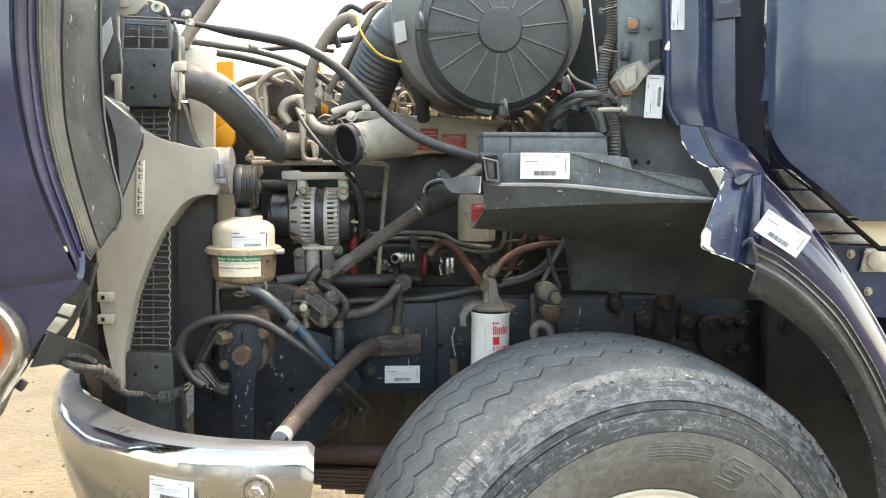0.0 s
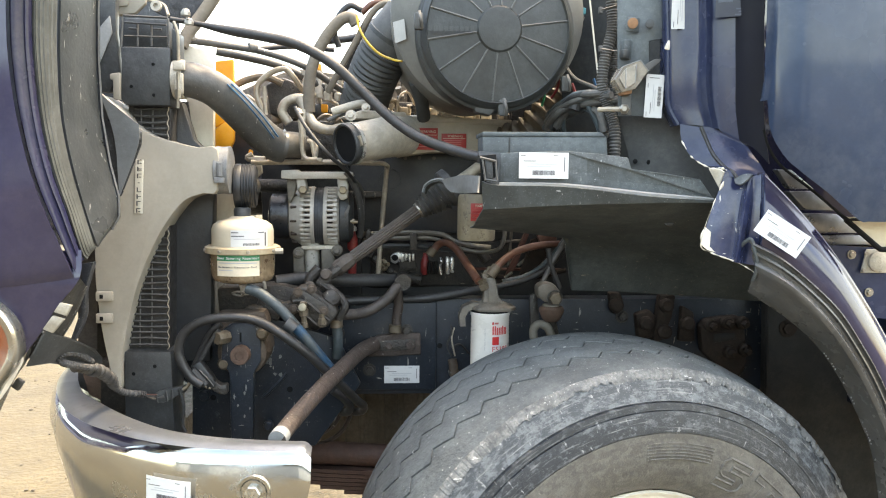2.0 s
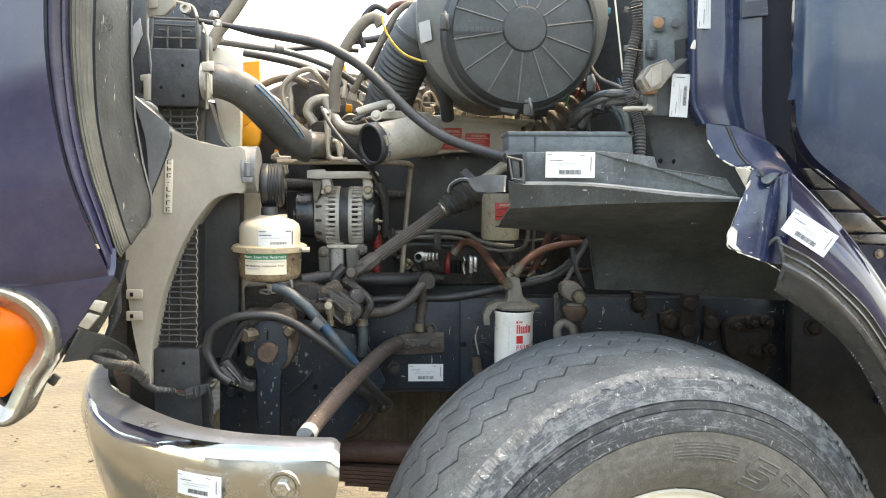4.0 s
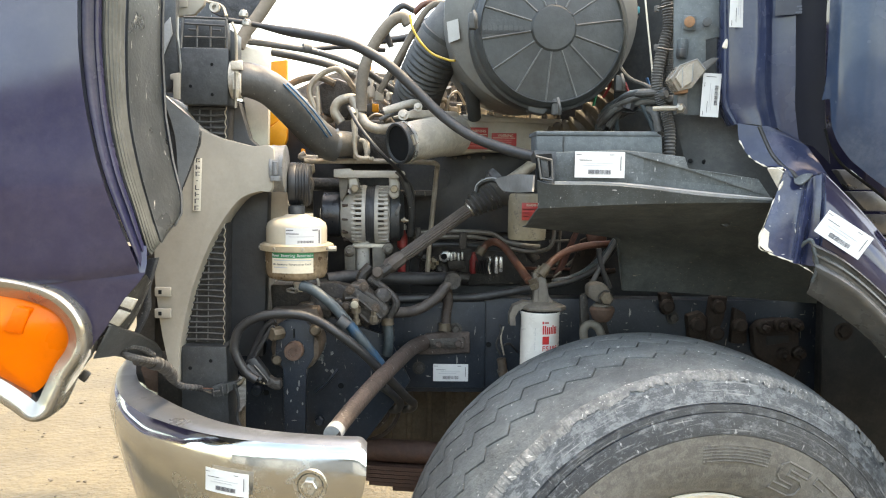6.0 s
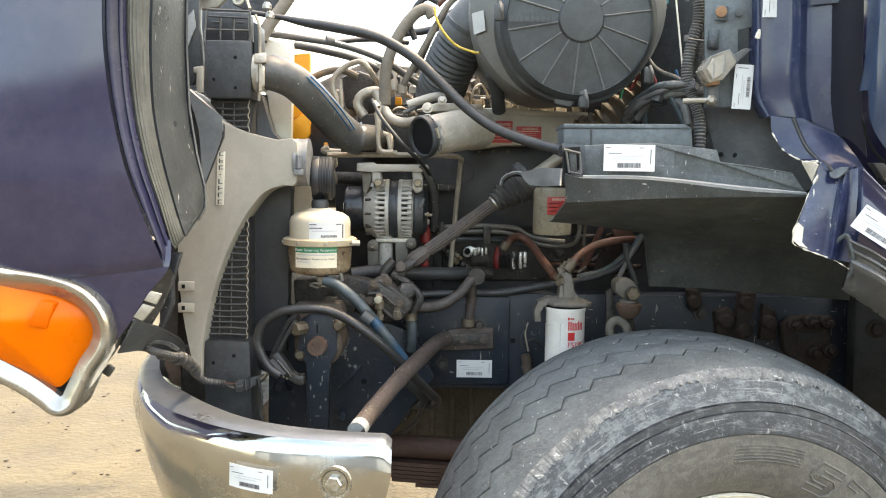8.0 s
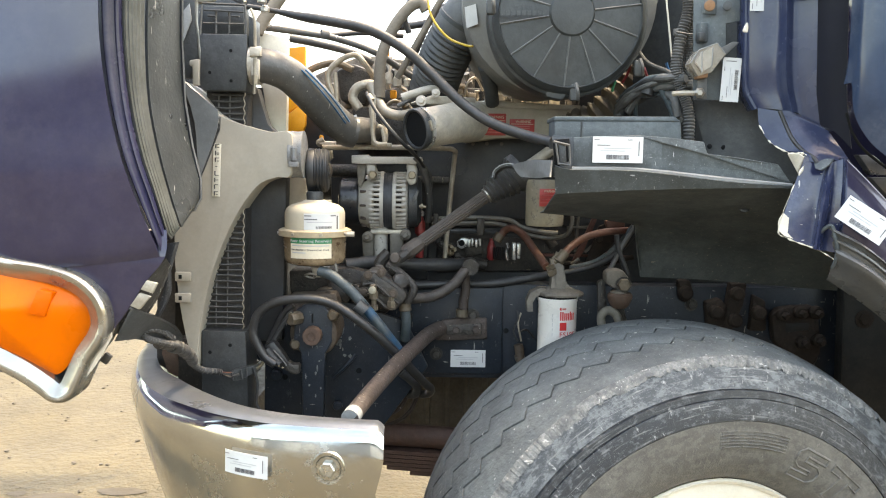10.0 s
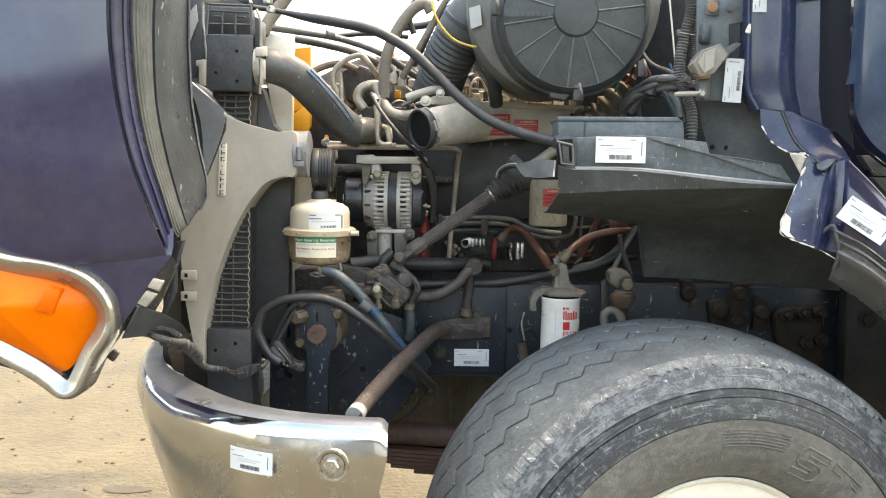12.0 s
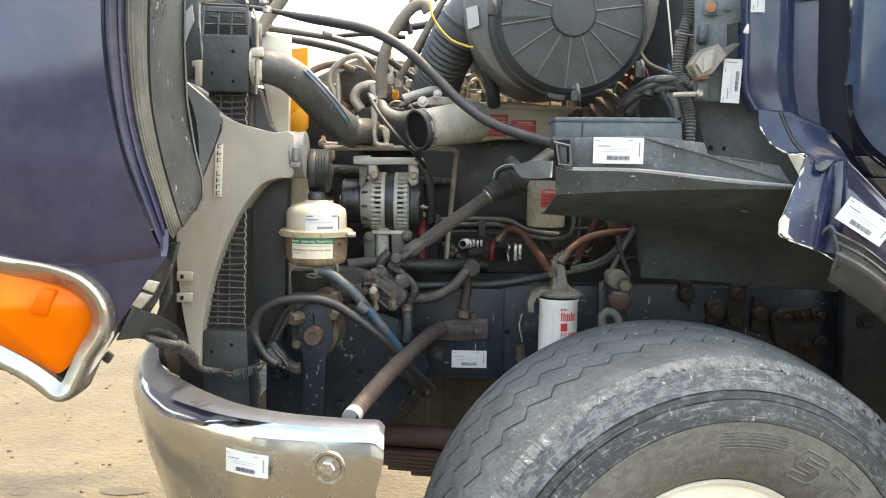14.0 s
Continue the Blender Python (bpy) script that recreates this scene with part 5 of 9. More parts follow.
def make_shelf():
    s = thing("splash_shelf", (0.5, 1.8, 1.5), "black moulded plastic splash shelf, pale top ledge", "shelf")
    up = [(0.219, 1.720, 1.601), (0.389, 1.700, 1.606), (0.461, 1.700, 1.601), (0.526, 1.700, 1.594), (0.534, 1.700, 1.570), (0.613, 1.710, 1.561), (0.696, 1.730, 1.550), (0.730, 1.740, 1.510)]
    lowr = [(0.574, 1.700, 1.521), (0.390, 1.700, 1.538), (0.254, 1.710, 1.538), (0.253, 1.720, 1.597)]
    part("upright", prism([(0.256, 1.710, 1.600)] + up[1:] + lowr[:3], (0, 0.006, 0), 0.0015), BLACKD, s, "upright plastic wall")
    e0 = [(0.254, 1.710, 1.538), (0.390, 1.700, 1.538), (0.574, 1.700, 1.521), (0.728, 1.730, 1.509)]
    e1 = [(0.251, 1.685, 1.538), (0.384, 1.675, 1.536), (0.567, 1.680, 1.519), (0.725, 1.720, 1.508)]
    # ledge made pale in place of the light on its upward face
    part("ledge", loft([[tuple(Vector(p) + Vector((0, 0.0, 0.001))) for p in e0], e1], 0.004, smooth=3), FOLD, s, "pale ledge, top light put into its colour")
    d0 = [(0.216, 1.690, 1.542), (0.251, 1.684, 1.534), (0.384, 1.674, 1.533), (0.567, 1.680, 1.515), (0.725, 1.720, 1.506)]
    d1 = [(0.223, 1.720, 1.483), (0.270, 1.700, 1.487), (0.389, 1.690, 1.494), (0.571, 1.690, 1.501), (0.722, 1.720, 1.502)]
    part("skirt", loft([d0, d1], 0.004, smooth=3), BLACKD, s, "sloping skirt")
    part("end_face", prism([(0.213, 1.730, 1.605), (0.256, 1.710, 1.600), (0.251, 1.690, 1.535), (0.217, 1.700, 1.541)], (0.0, 0.004, 0)), BLACK, s)
    # latch clip at the end
    cl = part("clip", box((0.231, 1.704, 1.567), (0.034, 0.012, 0.058), (0, -5, 0), 0.002), GLASSK, s, "black plastic clip")
    part("clip_tongue", box((0.230, 1.692, 1.566), (0.015, 0.008, 0.040), (0, -5, 0), 0.002), BLACK, cl)
    part("clip_bar", tube([(0.224, 1.687, 1.545), (0.246, 1.683, 1.541)], 0.0025, 6), BLACKD, cl)
    part("clip_bar", tube([(0.215, 1.685, 1.588), (0.222, 1.685, 1.543)], 0.0022, 6), LOOM, cl)
    part("clip_bar", tube([(0.243, 1.685, 1.585), (0.246, 1.685, 1.543)], 0.0022, 6), LOOM, cl)
    part("clip_bar", tube([(0.210, 1.685, 1.590), (0.243, 1.685, 1.583)], 0.003, 6), LOOM, cl)
    sticker(s, Vector((0.345, 1.692, 1.575)), (1, -0.02, 0), Z, 0.104, 0.054)
    # front ledge tab and arched hood over the shaft boot
    # tab colour carries the light from above as well as dust
    part("tab", loft([[(0.160, 2.030, 1.542), (0.179, 1.980, 1.549), (0.198, 1.900, 1.554), (0.223, 1.780, 1.552)], [(0.169, 2.005, 1.524), (0.189, 1.950, 1.524), (0.204, 1.870, 1.526), (0.220, 1.770, 1.527)], [(0.178, 1.980, 1.513), (0.198, 1.920, 1.512), (0.210, 1.840, 1.514), (0.218, 1.760, 1.516)]], 0.004, smooth=3), TABM, s, "dusty grey tab, top light put into its colour")
    arch0 = [(0.110, 2.060, 1.510), (0.115, 2.060, 1.527), (0.132, 2.050, 1.540), (0.154, 2.040, 1.544), (0.172, 2.020, 1.534), (0.181, 2.000, 1.515)]
    part("arch", loft([arch0, [tuple(Vector(p) + Vector((0.012, 0.10, -0.006))) for p in arch0]], 0.005, smooth=4), BLACKD, s, "arched rubber edge")
    part("tab_edge", tube([tuple(Vector(p) + Vector((0, -0.003, 0.001))) for p in arch0], 0.0028, 8, squash=0.6), FOLD, s, "bright worn edge")
    return s


make_shelf()


BOXM = mat("grey_box_plastic", (0.060, 0.074, 0.081), 0.5, var=0.2, scale=6, dust=0.45, dust_col=(0.225, 0.262, 0.27), speck=0.5)


def make_fuse_box():
    b = thing("fuse_box", (0.398, 1.950, 1.598), "dark grey plastic box with lid behind the shelf", "box")
    front = [(0.241, 1.900, 1.648), (0.535, 1.900, 1.651), (0.541, 1.900, 1.585), (0.242, 1.900, 1.582)]
    part("case", prism(front, (0, 0.10, 0), 0.006), BOXM, b)
    lid = [(0.240, 1.897, 1.655), (0.519, 1.897, 1.658), (0.534, 1.897, 1.647), (0.240, 1.897, 1.644)]
    part("lid", prism(lid, (0, 0.13, 0), 0.003), BOXM, b, "dusty lid")
    part("corner_rib", tube([(0.304, 1.899, 1.643), (0.304, 1.899, 1.606)], 0.002, 6), BLACK, b)
    part("bracket", box((0.401, 1.960, 1.564), (0.3, 0.03, 0.10), w=0.004), BLACK, b)
    return b


make_fuse_box()


def make_liner():
    l = thing("splash_liner", (0.6, 2.0, 1.2), "dark muddy rubber splash liner over the wheel", "liner")
    r0 = [(0.224, 1.730, 1.485), (0.310, 1.720, 1.490), (0.375, 1.710, 1.495), (0.401, 1.710, 1.496), (0.516, 1.710, 1.500), (0.644, 1.720, 1.503), (0.730, 1.740, 1.503), (0.838, 1.740, 1.474)]
    r1 = [(0.229, 1.950, 1.437), (0.341, 2.000, 1.426), (0.465, 2.050, 1.412), (0.483, 2.050, 1.410), (0.622, 2.050, 1.386), (0.772, 2.050, 1.371), (0.857, 2.000, 1.369), (0.944, 1.950, 1.366)]
    r2 = [(0.235, 1.980, 1.432), (0.347, 2.030, 1.421), (0.473, 2.080, 1.407), (0.506, 2.150, 1.362), (0.658, 2.160, 1.315), (0.816, 2.160, 1.292), (0.919, 2.120, 1.289), (1.012, 2.080, 1.294)]
    r3 = [(0.242, 2.000, 1.428), (0.356, 2.060, 1.416), (0.481, 2.100, 1.401), (0.533, 2.220, 1.242), (0.678, 2.220, 1.239), (0.841, 2.220, 1.229), (0.964, 2.200, 1.222), (1.053, 2.160, 1.221)]
    part("sheet", loft([spline(c, 4) for c in zip(r0, r1, r2, r3)], 0.004), LINER, l, sharp=60)
    part("grommet", lathe([(0.014, 0), (0.014, 0.006), (0.007, 0.007), (0.006, 0.002)], (0.675, 1.860, 1.452), (0, -1, 0.4), 16), BLACK, l)
    return l


make_liner()


def make_firewall():
    f = thing("firewall", (0.8, 2.2, 1.7), "dark dusty cab firewall with bracket plates", "firewall")
    part("wall", prism([(0.493, 2.320, 2.300), (0.820, 2.100, 2.241), (0.917, 2.050, 1.519), (0.700, 2.300, 1.317), (0.542, 2.340, 1.379)], (0.05, 0.05, 0)), FIREW, f)
    part("side_wall", prism([(0.575, 1.970, 1.717), (0.712, 1.920, 1.688), (0.825, 1.860, 1.535), (0.781, 1.860, 1.508), (0.615, 1.950, 1.546), (0.605, 1.960, 1.614)], (0.01, 0.02, 0)), FIREW, f, "dusty lower wall")
    p = part("bracket_plate", prism([(0.548, 1.900, 2.041), (0.655, 1.870, 2.037), (0.660, 1.870, 1.874), (0.620, 1.875, 1.866), (0.626, 1.870, 1.695), (0.561, 1.900, 1.697)], (0.0, 0.006, 0), 0.001), BOXM, f, "dark bracket plate")
    n = (-0.25, -1, 0)
    part("bolt_pad", box((0.582, 1.878, 1.903), (0.034, 0.008, 0.034), (0, 0, 14), 0.004), BOXM, p)
    part("rusty_bolt", lathe([(0.012, 0), (0.012, 0.006), (0.004, 0.008)], (0.580, 1.872, 1.904), n, 20), RUSTY_O, f, "rust-orange bolt head")
    part("stud", lathe([(0.010, 0), (0.010, 0.006), (0.004, 0.007)], (0.618, 1.866, 1.903), n, 16), BLACK, f)
    part("clip_plate", box((0.568, 1.880, 1.845), (0.02, 0.02, 0.045), (0, 0, 14), 0.003), BLACKD, f)
    part("clip_plate", box((0.562, 1.870, 1.834), (0.018, 0.02, 0.02), (0, 0, 14), 0.004), BLACK, f)
    # side marker lamp
    lamp = part("marker_lamp", prism([(0.534, 1.845, 1.773), (0.551, 1.845, 1.802), (0.590, 1.840, 1.817), (0.610, 1.840, 1.793), (0.582, 1.845, 1.753), (0.552, 1.845, 1.745)], (0.0, 0.045, 0), 0.001), CLEAR, f, "hazy clear side marker lamp with amber base", sharp=12)
    part("lamp_facet", prism([(0.541, 1.842, 1.774), (0.555, 1.842, 1.797), (0.578, 1.840, 1.806), (0.577, 1.840, 1.764), (0.556, 1.842, 1.751)], (0, -0.010, 0), 0.0012), CLEAR, lamp, sharp=12)
    for a_, e_ in (((0.555, 1.831, 1.797), (0.556, 1.831, 1.751)), ((0.578, 1.829, 1.806), (0.577, 1.829, 1.764)), ((0.534, 1.843, 1.773), (0.551, 1.843, 1.802)), ((0.551, 1.843, 1.802), (0.590, 1.838, 1.817)), ((0.590, 1.838, 1.817), (0.610, 1.838, 1.793))):
        part("lens_edge", tube([a_, e_], 0.0012, 5), FOLD, lamp)
    part("amber_base", prism([(0.542, 1.850, 1.771), (0.575, 1.850, 1.770), (0.577, 1.850, 1.743), (0.554, 1.850, 1.740)], (0, 0.03, 0), 0.002), RUSTY_O, lamp)
    part("lamp_bracket", prism([(0.598, 1.845, 1.805), (0.627, 1.845, 1.822), (0.643, 1.845, 1.821), (0.614, 1.845, 1.793), (0.602, 1.845, 1.775)], (0, 0.01, 0), 0.002), LOOM, f)
    part("lamp_arm", prism([(0.560, 1.870, 1.746), (0.581, 1.870, 1.746), (0.583, 1.870, 1.697), (0.559, 1.870, 1.697)], (0, 0.006, 0), 0.001), LOOM, f)
    part("nut", lathe([(0.012, 0), (0.012, 0.008), (0.006, 0.012)], (0.563, 1.862, 1.709), n, 6), BOLT, f)
    part("ground_lug", tube([(0.513, 1.900, 1.710), (0.535, 1.880, 1.710), (0.560, 1.865, 1.709)], 0.006, 8), STEEL, f)
    sticker(f, Vector((0.630, 1.856, 1.739)), Vector((0.631, 1.850, 1.785)) - Vector((0.627, 1.850, 1.694)), (-1, 0.0, 0.05), 0.098, 0.042)
    for q in ((0.617, 1.940, 1.592), (0.649, 1.935, 1.590)):
        part("hole", lathe([(0.006, 0), (0.004, 0.001)], q, -Y, 12), GLASSK, f)
    return f


FIREW = mat("firewall_paint", (0.024, 0.028, 0.029), 0.6, var=0.4, scale=9, spots=0.25, spot_col=(0.075, 0.058, 0.045), fleck=0.3, dust=0.25, dust_col=(0.10, 0.098, 0.085), up=False)
make_firewall()


# ---- radiator and cooling ----
def make_radiator():
    r = thing("radiator", (-0.62, 2.8, 0.85), "upright black radiator core with dusty beige side tank", "radiator")
    part("core", prism([(-0.518, 2.100, 1.732), (-0.531, 2.100, 1.074), (-0.653, 2.100, 1.075), (-0.618, 2.100, 1.730)], (0, 1.40, 0)), CORE, r, "black finned core")
    for k in range(38):
        t = k / 37
        a = Vector((-0.602, 2.092, 1.709)).lerp(Vector((-0.641, 2.092, 1.118)), t)
        e = Vector((-0.522, 2.092, 1.710)).lerp(Vector((-0.532, 2.092, 1.117)), t)
        part("fin", tube([a, a.lerp(e, 0.5) + Vector((0, -0.002, -0.003 * math.sin(k))), e], 0.0032, 5, n=2), FINM, r)
    for x0, x1 in ((((-0.586, 2.092, 1.716)), ((-0.602, 2.092, 1.113))), (((-0.558, 2.092, 1.717)), ((-0.573, 2.092, 1.113)))):
        part("core_rib", tube([x0, x1], 0.0028, 5), FINM, r)
    wave = [Vector((-0.520, 2.088, 1.717)).lerp(Vector((-0.530, 2.088, 1.103)), k / 120) + Vector((0.0022 * math.sin(k * 1.35), 0, 0)) for k in range(121)]
    part("wavy_edge", tube(wave, 0.0014, 5, smooth=False), STEEL, r, "bright wavy fin edge")
    # side tank with its outlet neck
    tank = [(-0.679, 2.040, 1.731), (-0.624, 2.040, 1.709), (-0.588, 2.040, 1.669), (-0.542, 2.040, 1.641), (-0.489, 2.040, 1.625), (-0.439, 2.040, 1.615), (-0.393, 2.040, 1.611), (-0.395, 2.040, 1.511), (-0.427, 2.040, 1.503), (-0.471, 2.040, 1.487), (-0.508, 2.040, 1.445), (-0.541, 2.040, 1.391), (-0.570, 2.040, 1.328), (-0.595, 2.040, 1.261), (-0.611, 2.040, 1.202), (-0.623, 2.040, 1.146), (-0.633, 2.040, 1.082), (-0.635, 2.040, 1.021), (-0.646, 2.040, 1.018), (-0.662, 2.040, 1.082), (-0.678, 2.040, 1.174), (-0.689, 2.040, 1.286), (-0.689, 2.040, 1.370), (-0.697, 2.040, 1.562)]
    t = part("side_tank", prism(spline(tank, 3, True), (0, 0.11, 0), 0.016, seg=4), BEIGE, r, "dusty beige flared side tank", sharp=60)
    part("outlet_neck", lathe([(0.052, -0.10), (0.0535, -0.04), (0.0545, 0.0), (0.056, 0.004), (0.056, 0.030), (0.050, 0.034), (0.046, 0.034), (0.046, -0.02), (0.0, -0.02)], (-0.405, 2.095, 1.561), X, 40), BEIGE, r, "round outlet neck")
    nc = part("neck_clamp", lathe([(0.0570, 0), (0.0598, 0.001), (0.0600, 0.005), (0.0590, 0.008), (0.0585, 0.018), (0.0592, 0.026), (0.0600, 0.029), (0.0598, 0.034), (0.0570, 0.035)], (-0.404, 2.095, 1.561), X, 48), RUSTCLAMP, r, "bluish corroded wide hose clamp")
    part("clamp_screw", cyl((-0.387, 2.033, 1.578), (-0.387, 2.035, 1.546), 0.007, 10), RUSTCLAMP, nc)
    part("clamp_lug", box((-0.387, 2.036, 1.536), (0.024, 0.012, 0.014), w=0.002), RUSTCLAMP, nc)
    pl = part("name_plate", box((-0.579, 2.036, 1.519), (0.019, 0.002, 0.131), (0, 2.5, 0), 0.0005), WHITEP, r, "white name plate with dark marks")
    for k in range(8):
        a = Vector((-0.5765, 2.0335, 1.578)).lerp(Vector((-0.582, 2.0335, 1.461)), k / 7)
        if k == 3:
            part("mark", box(a, (0.0045, 0.0012, 0.002), w=0), PRINT, pl)
            continue
        part("mark", box(a + Vector((-0.003, 0, 0)), (0.0028, 0.0012, 0.011), w=0), PRINT, pl)
        part("mark", box(a + Vector((0.002, 0, (0.005, 0, 0.0045, 0, -0.005, 0, 0.005, 0.0045)[k])), (0.008, 0.0012, 0.0018), w=0), PRINT, pl)
        if k in (0, 1, 2, 7):
            part("mark", box(a + Vector((0.003, 0, -0.003)), (0.005, 0.0012, 0.0018), w=0), PRINT, pl)
    for y in (0, 1):
        p = Vector((-0.665, 2.030, 1.251)) if y == 0 else Vector((-0.666, 2.030, 1.197))
        c = part("tank_clip", box(p, (0.040, 0.012, 0.024), w=0.003), BEIGE, r, "beige clip")
        part("clip_slot", box(p + Vector((-0.006, -0.006, 0)), (0.008, 0.003, 0.010), w=0.0005), GLASSK, c)
    part("tank_tab", prism([(-0.647, 2.050, 1.789), (-0.623, 2.050, 1.793), (-0.624, 2.050, 1.728), (-0.640, 2.050, 1.728), (-0.640, 2.050, 1.775), (-0.647, 2.050, 1.775)], (0, 0.02, 0), 0.003), BEIGE, r)
    # top and bottom brackets
    b = part("top_bracket", prism([(-0.620, 2.060, 1.856), (-0.505, 2.060, 1.856), (-0.508, 2.060, 1.715), (-0.617, 2.060, 1.716), (-0.626, 2.060, 1.732)], (0, 0.10, 0), 0.005), BLACK, r, "black plastic top bracket")
    cg = part("bracket_cage", prism([(-0.625, 2.100, 1.931), (-0.522, 2.100, 1.930), (-0.523, 2.100, 1.856), (-0.631, 2.100, 1.857)], (0, 0.06, 0), 0.003), BLACK, r, "black clip cage")
    for a, e in (((-0.617, 2.070, 1.931), (-0.512, 2.070, 1.928)), ((-0.615, 2.070, 1.915), (-0.516, 2.070, 1.911)), ((-0.619, 2.070, 1.928), (-0.625, 2.070, 1.855)), ((-0.512, 2.070, 1.928), (-0.510, 2.070, 1.857)), ((-0.587, 2.080, 1.913), (-0.588, 2.080, 1.860)), ((-0.554, 2.080, 1.914), (-0.555, 2.080, 1.861)), ((-0.619, 2.080, 1.884), (-0.516, 2.080, 1.883)), ((-0.605, 2.070, 1.901), (-0.586, 2.070, 1.900)), ((-0.546, 2.070, 1.901), (-0.527, 2.070, 1.900))):
        part("cage_bar", tube([a, e], 0.0030, 6), FINM if a[2] != e[2] and abs(a[2] - e[2]) < 0.02 else LOOM, cg)
    for p in ((-0.546, 2.059, 1.815), (-0.599, 2.059, 1.761), (-0.546, 2.059, 1.741)):
        part("hole", lathe([(0.0042, 0), (0.0035, 0.0012)], p, -Y, 12), GLASSK, b)
    lb = part("bottom_bracket", prism([(-0.632, 2.060, 1.107), (-0.517, 2.060, 1.106), (-0.510, 2.060, 0.850), (-0.632, 2.060, 0.867)], (0, 0.12, 0), 0.004), BLACK, r, "black bottom bracket")
    for p in ((-0.609, 2.059, 1.051), (-0.557, 2.059, 1.070)):
        part("hole", lathe([(0.0048, 0), (0.004, 0.0012)], p, -Y, 12), GLASSK, lb)
    part("condenser", prism([(-0.715, 2.140, 1.738), (-0.671, 2.140, 1.739), (-0.707, 2.140, 1.517), (-0.728, 2.140, 0.968), (-0.776, 2.140, 0.999), (-0.767, 2.140, 1.337)], (0, 1.3, 0), 0.004), CORE, r, "dark condenser in front of the core")
    part("lower_baffle", prism([(-0.723, 2.130, 1.070), (-0.647, 2.130, 1.071), (-0.634, 2.130, 0.878), (-0.714, 2.130, 0.890)], (0, 0.05, 0), 0.006), GREASE, r, "grimy lower baffle")
    part("base_bracket", prism([(-0.754, 2.13, 1.067), (-0.716, 2.13, 1.07), (-0.702, 2.13, 1.022), (-0.712, 2.13, 0.961), (-0.747, 2.13, 0.976), (-0.761, 2.13, 1.029)], (0.01, 0.03, 0), 0.008), RUSTY_B, r, "rusty brown base bracket")
    part("support", box((-0.60, 2.45, 0.78), (0.10, 0.7, 0.14), w=0.01), GREASE, r)
    return r


FINM = mat("dusty_fin_plastic", (0.044, 0.045, 0.045), 0.6, var=0.3, scale=18, dust=0.4, dust_col=(0.17, 0.165, 0.15))
RUSTY_B = mat("rust_brown_bracket", (0.13, 0.085, 0.062), 0.75, var=0.4, scale=18, bump=0.5, fleck=0.3, dust_col=(0.2, 0.15, 0.11))
RUSTCLAMP = mat("corroded_band", (0.20, 0.215, 0.23), 0.6, metal=0.4, var=0.4, scale=60, spots=0.5, spot_col=(0.06, 0.055, 0.05), streak=0.3)
make_radiator()


def make_hood_hinge():
    g = thing("hinge_bracket", (-0.648, 2.100, 1.895), "dark hood frame plates with beige bracket and tan seal", "bracket")
    part("plate", prism([(-0.695, 2.100, 2.083), (-0.641, 2.100, 2.084), (-0.646, 2.100, 1.895), (-0.638, 2.100, 1.799), (-0.663, 2.100, 1.750), (-0.701, 2.100, 1.750)], (0, 0.03, 0), 0.003), BLACK, g)
    # pale sheet painted as the white reflection on the dark plate
    part("pale_strip", prism([(-0.692, 2.090, 1.892), (-0.656, 2.090, 1.934), (-0.651, 2.090, 1.893), (-0.691, 2.090, 1.800)], (0, 0.004, 0), 0.001), FOLD, g, "pale strip, a white reflection put into its colour")
    part("beige_plate", prism([(-0.665, 2.160, 2.072), (-0.583, 2.160, 2.074), (-0.590, 2.160, 1.979), (-0.616, 2.160, 1.954), (-0.664, 2.160, 1.947)], (0, 0.02, 0), 0.004), BEIGE, g, "beige bracket plate")
    part("recess", prism([(-0.655, 2.155, 2.002), (-0.630, 2.155, 2.002), (-0.631, 2.155, 1.972), (-0.656, 2.155, 1.968)], (0, 0.004, 0), 0.002), BEIGE, g)
    part("liner_sheet", prism([(-0.615, 2.280, 2.104), (-0.411, 2.280, 2.110), (-0.454, 2.280, 2.008), (-0.503, 2.280, 1.968), (-0.562, 2.280, 1.966), (-0.606, 2.280, 1.986)], (0, 0.02, 0), 0.004), MESHM, g, "mottled dark insulation sheet")
    part("ring", lathe([(0.013, 0), (0.013, 0.012), (0.006, 0.012), (0.006, 0.004)], (-0.556, 2.140, 1.968), -Y, 20), ALU, g)
    part("stay", tube([(-0.582, 2.150, 1.986), (-0.543, 2.150, 1.976), (-0.523, 2.120, 1.943)], 0.004, 6), STEEL, g)
    part("edge_tube", tube([(-0.411, 2.260, 2.061), (-0.439, 2.250, 2.014), (-0.470, 2.240, 1.964), (-0.498, 2.230, 1.924), (-0.517, 2.220, 1.884)], 0.017, 12), TAN_HOSE, g, "tan rubber edge seal")
    for p in ((-0.472, 2.080, 1.936), (-0.469, 2.100, 1.918), (-0.497, 2.250, 1.906)):
        part("bracket_nut", lathe([(0.012, 0), (0.012, 0.008), (0.007, 0.016)], p, Z, 8), BOLT, g)
    part("plate_edge", tube([(-0.496, 2.060, 1.918), (-0.487, 2.060, 1.889), (-0.488, 2.070, 1.825)], 0.004, 6), STEEL, g)
    part("side_strip", prism([(-0.503, 2.070, 1.904), (-0.488, 2.070, 1.893), (-0.488, 2.070, 1.814), (-0.504, 2.070, 1.817)], (0, 0.06, 0), 0.002), BLACK, g)
    return g


MESHM = mat("insulation", (0.06, 0.065, 0.075), 0.8, var=0.7, scale=24, dust=0.3, dust_col=(0.2, 0.2, 0.2), bump=0.8, up=False)
make_hood_hinge()


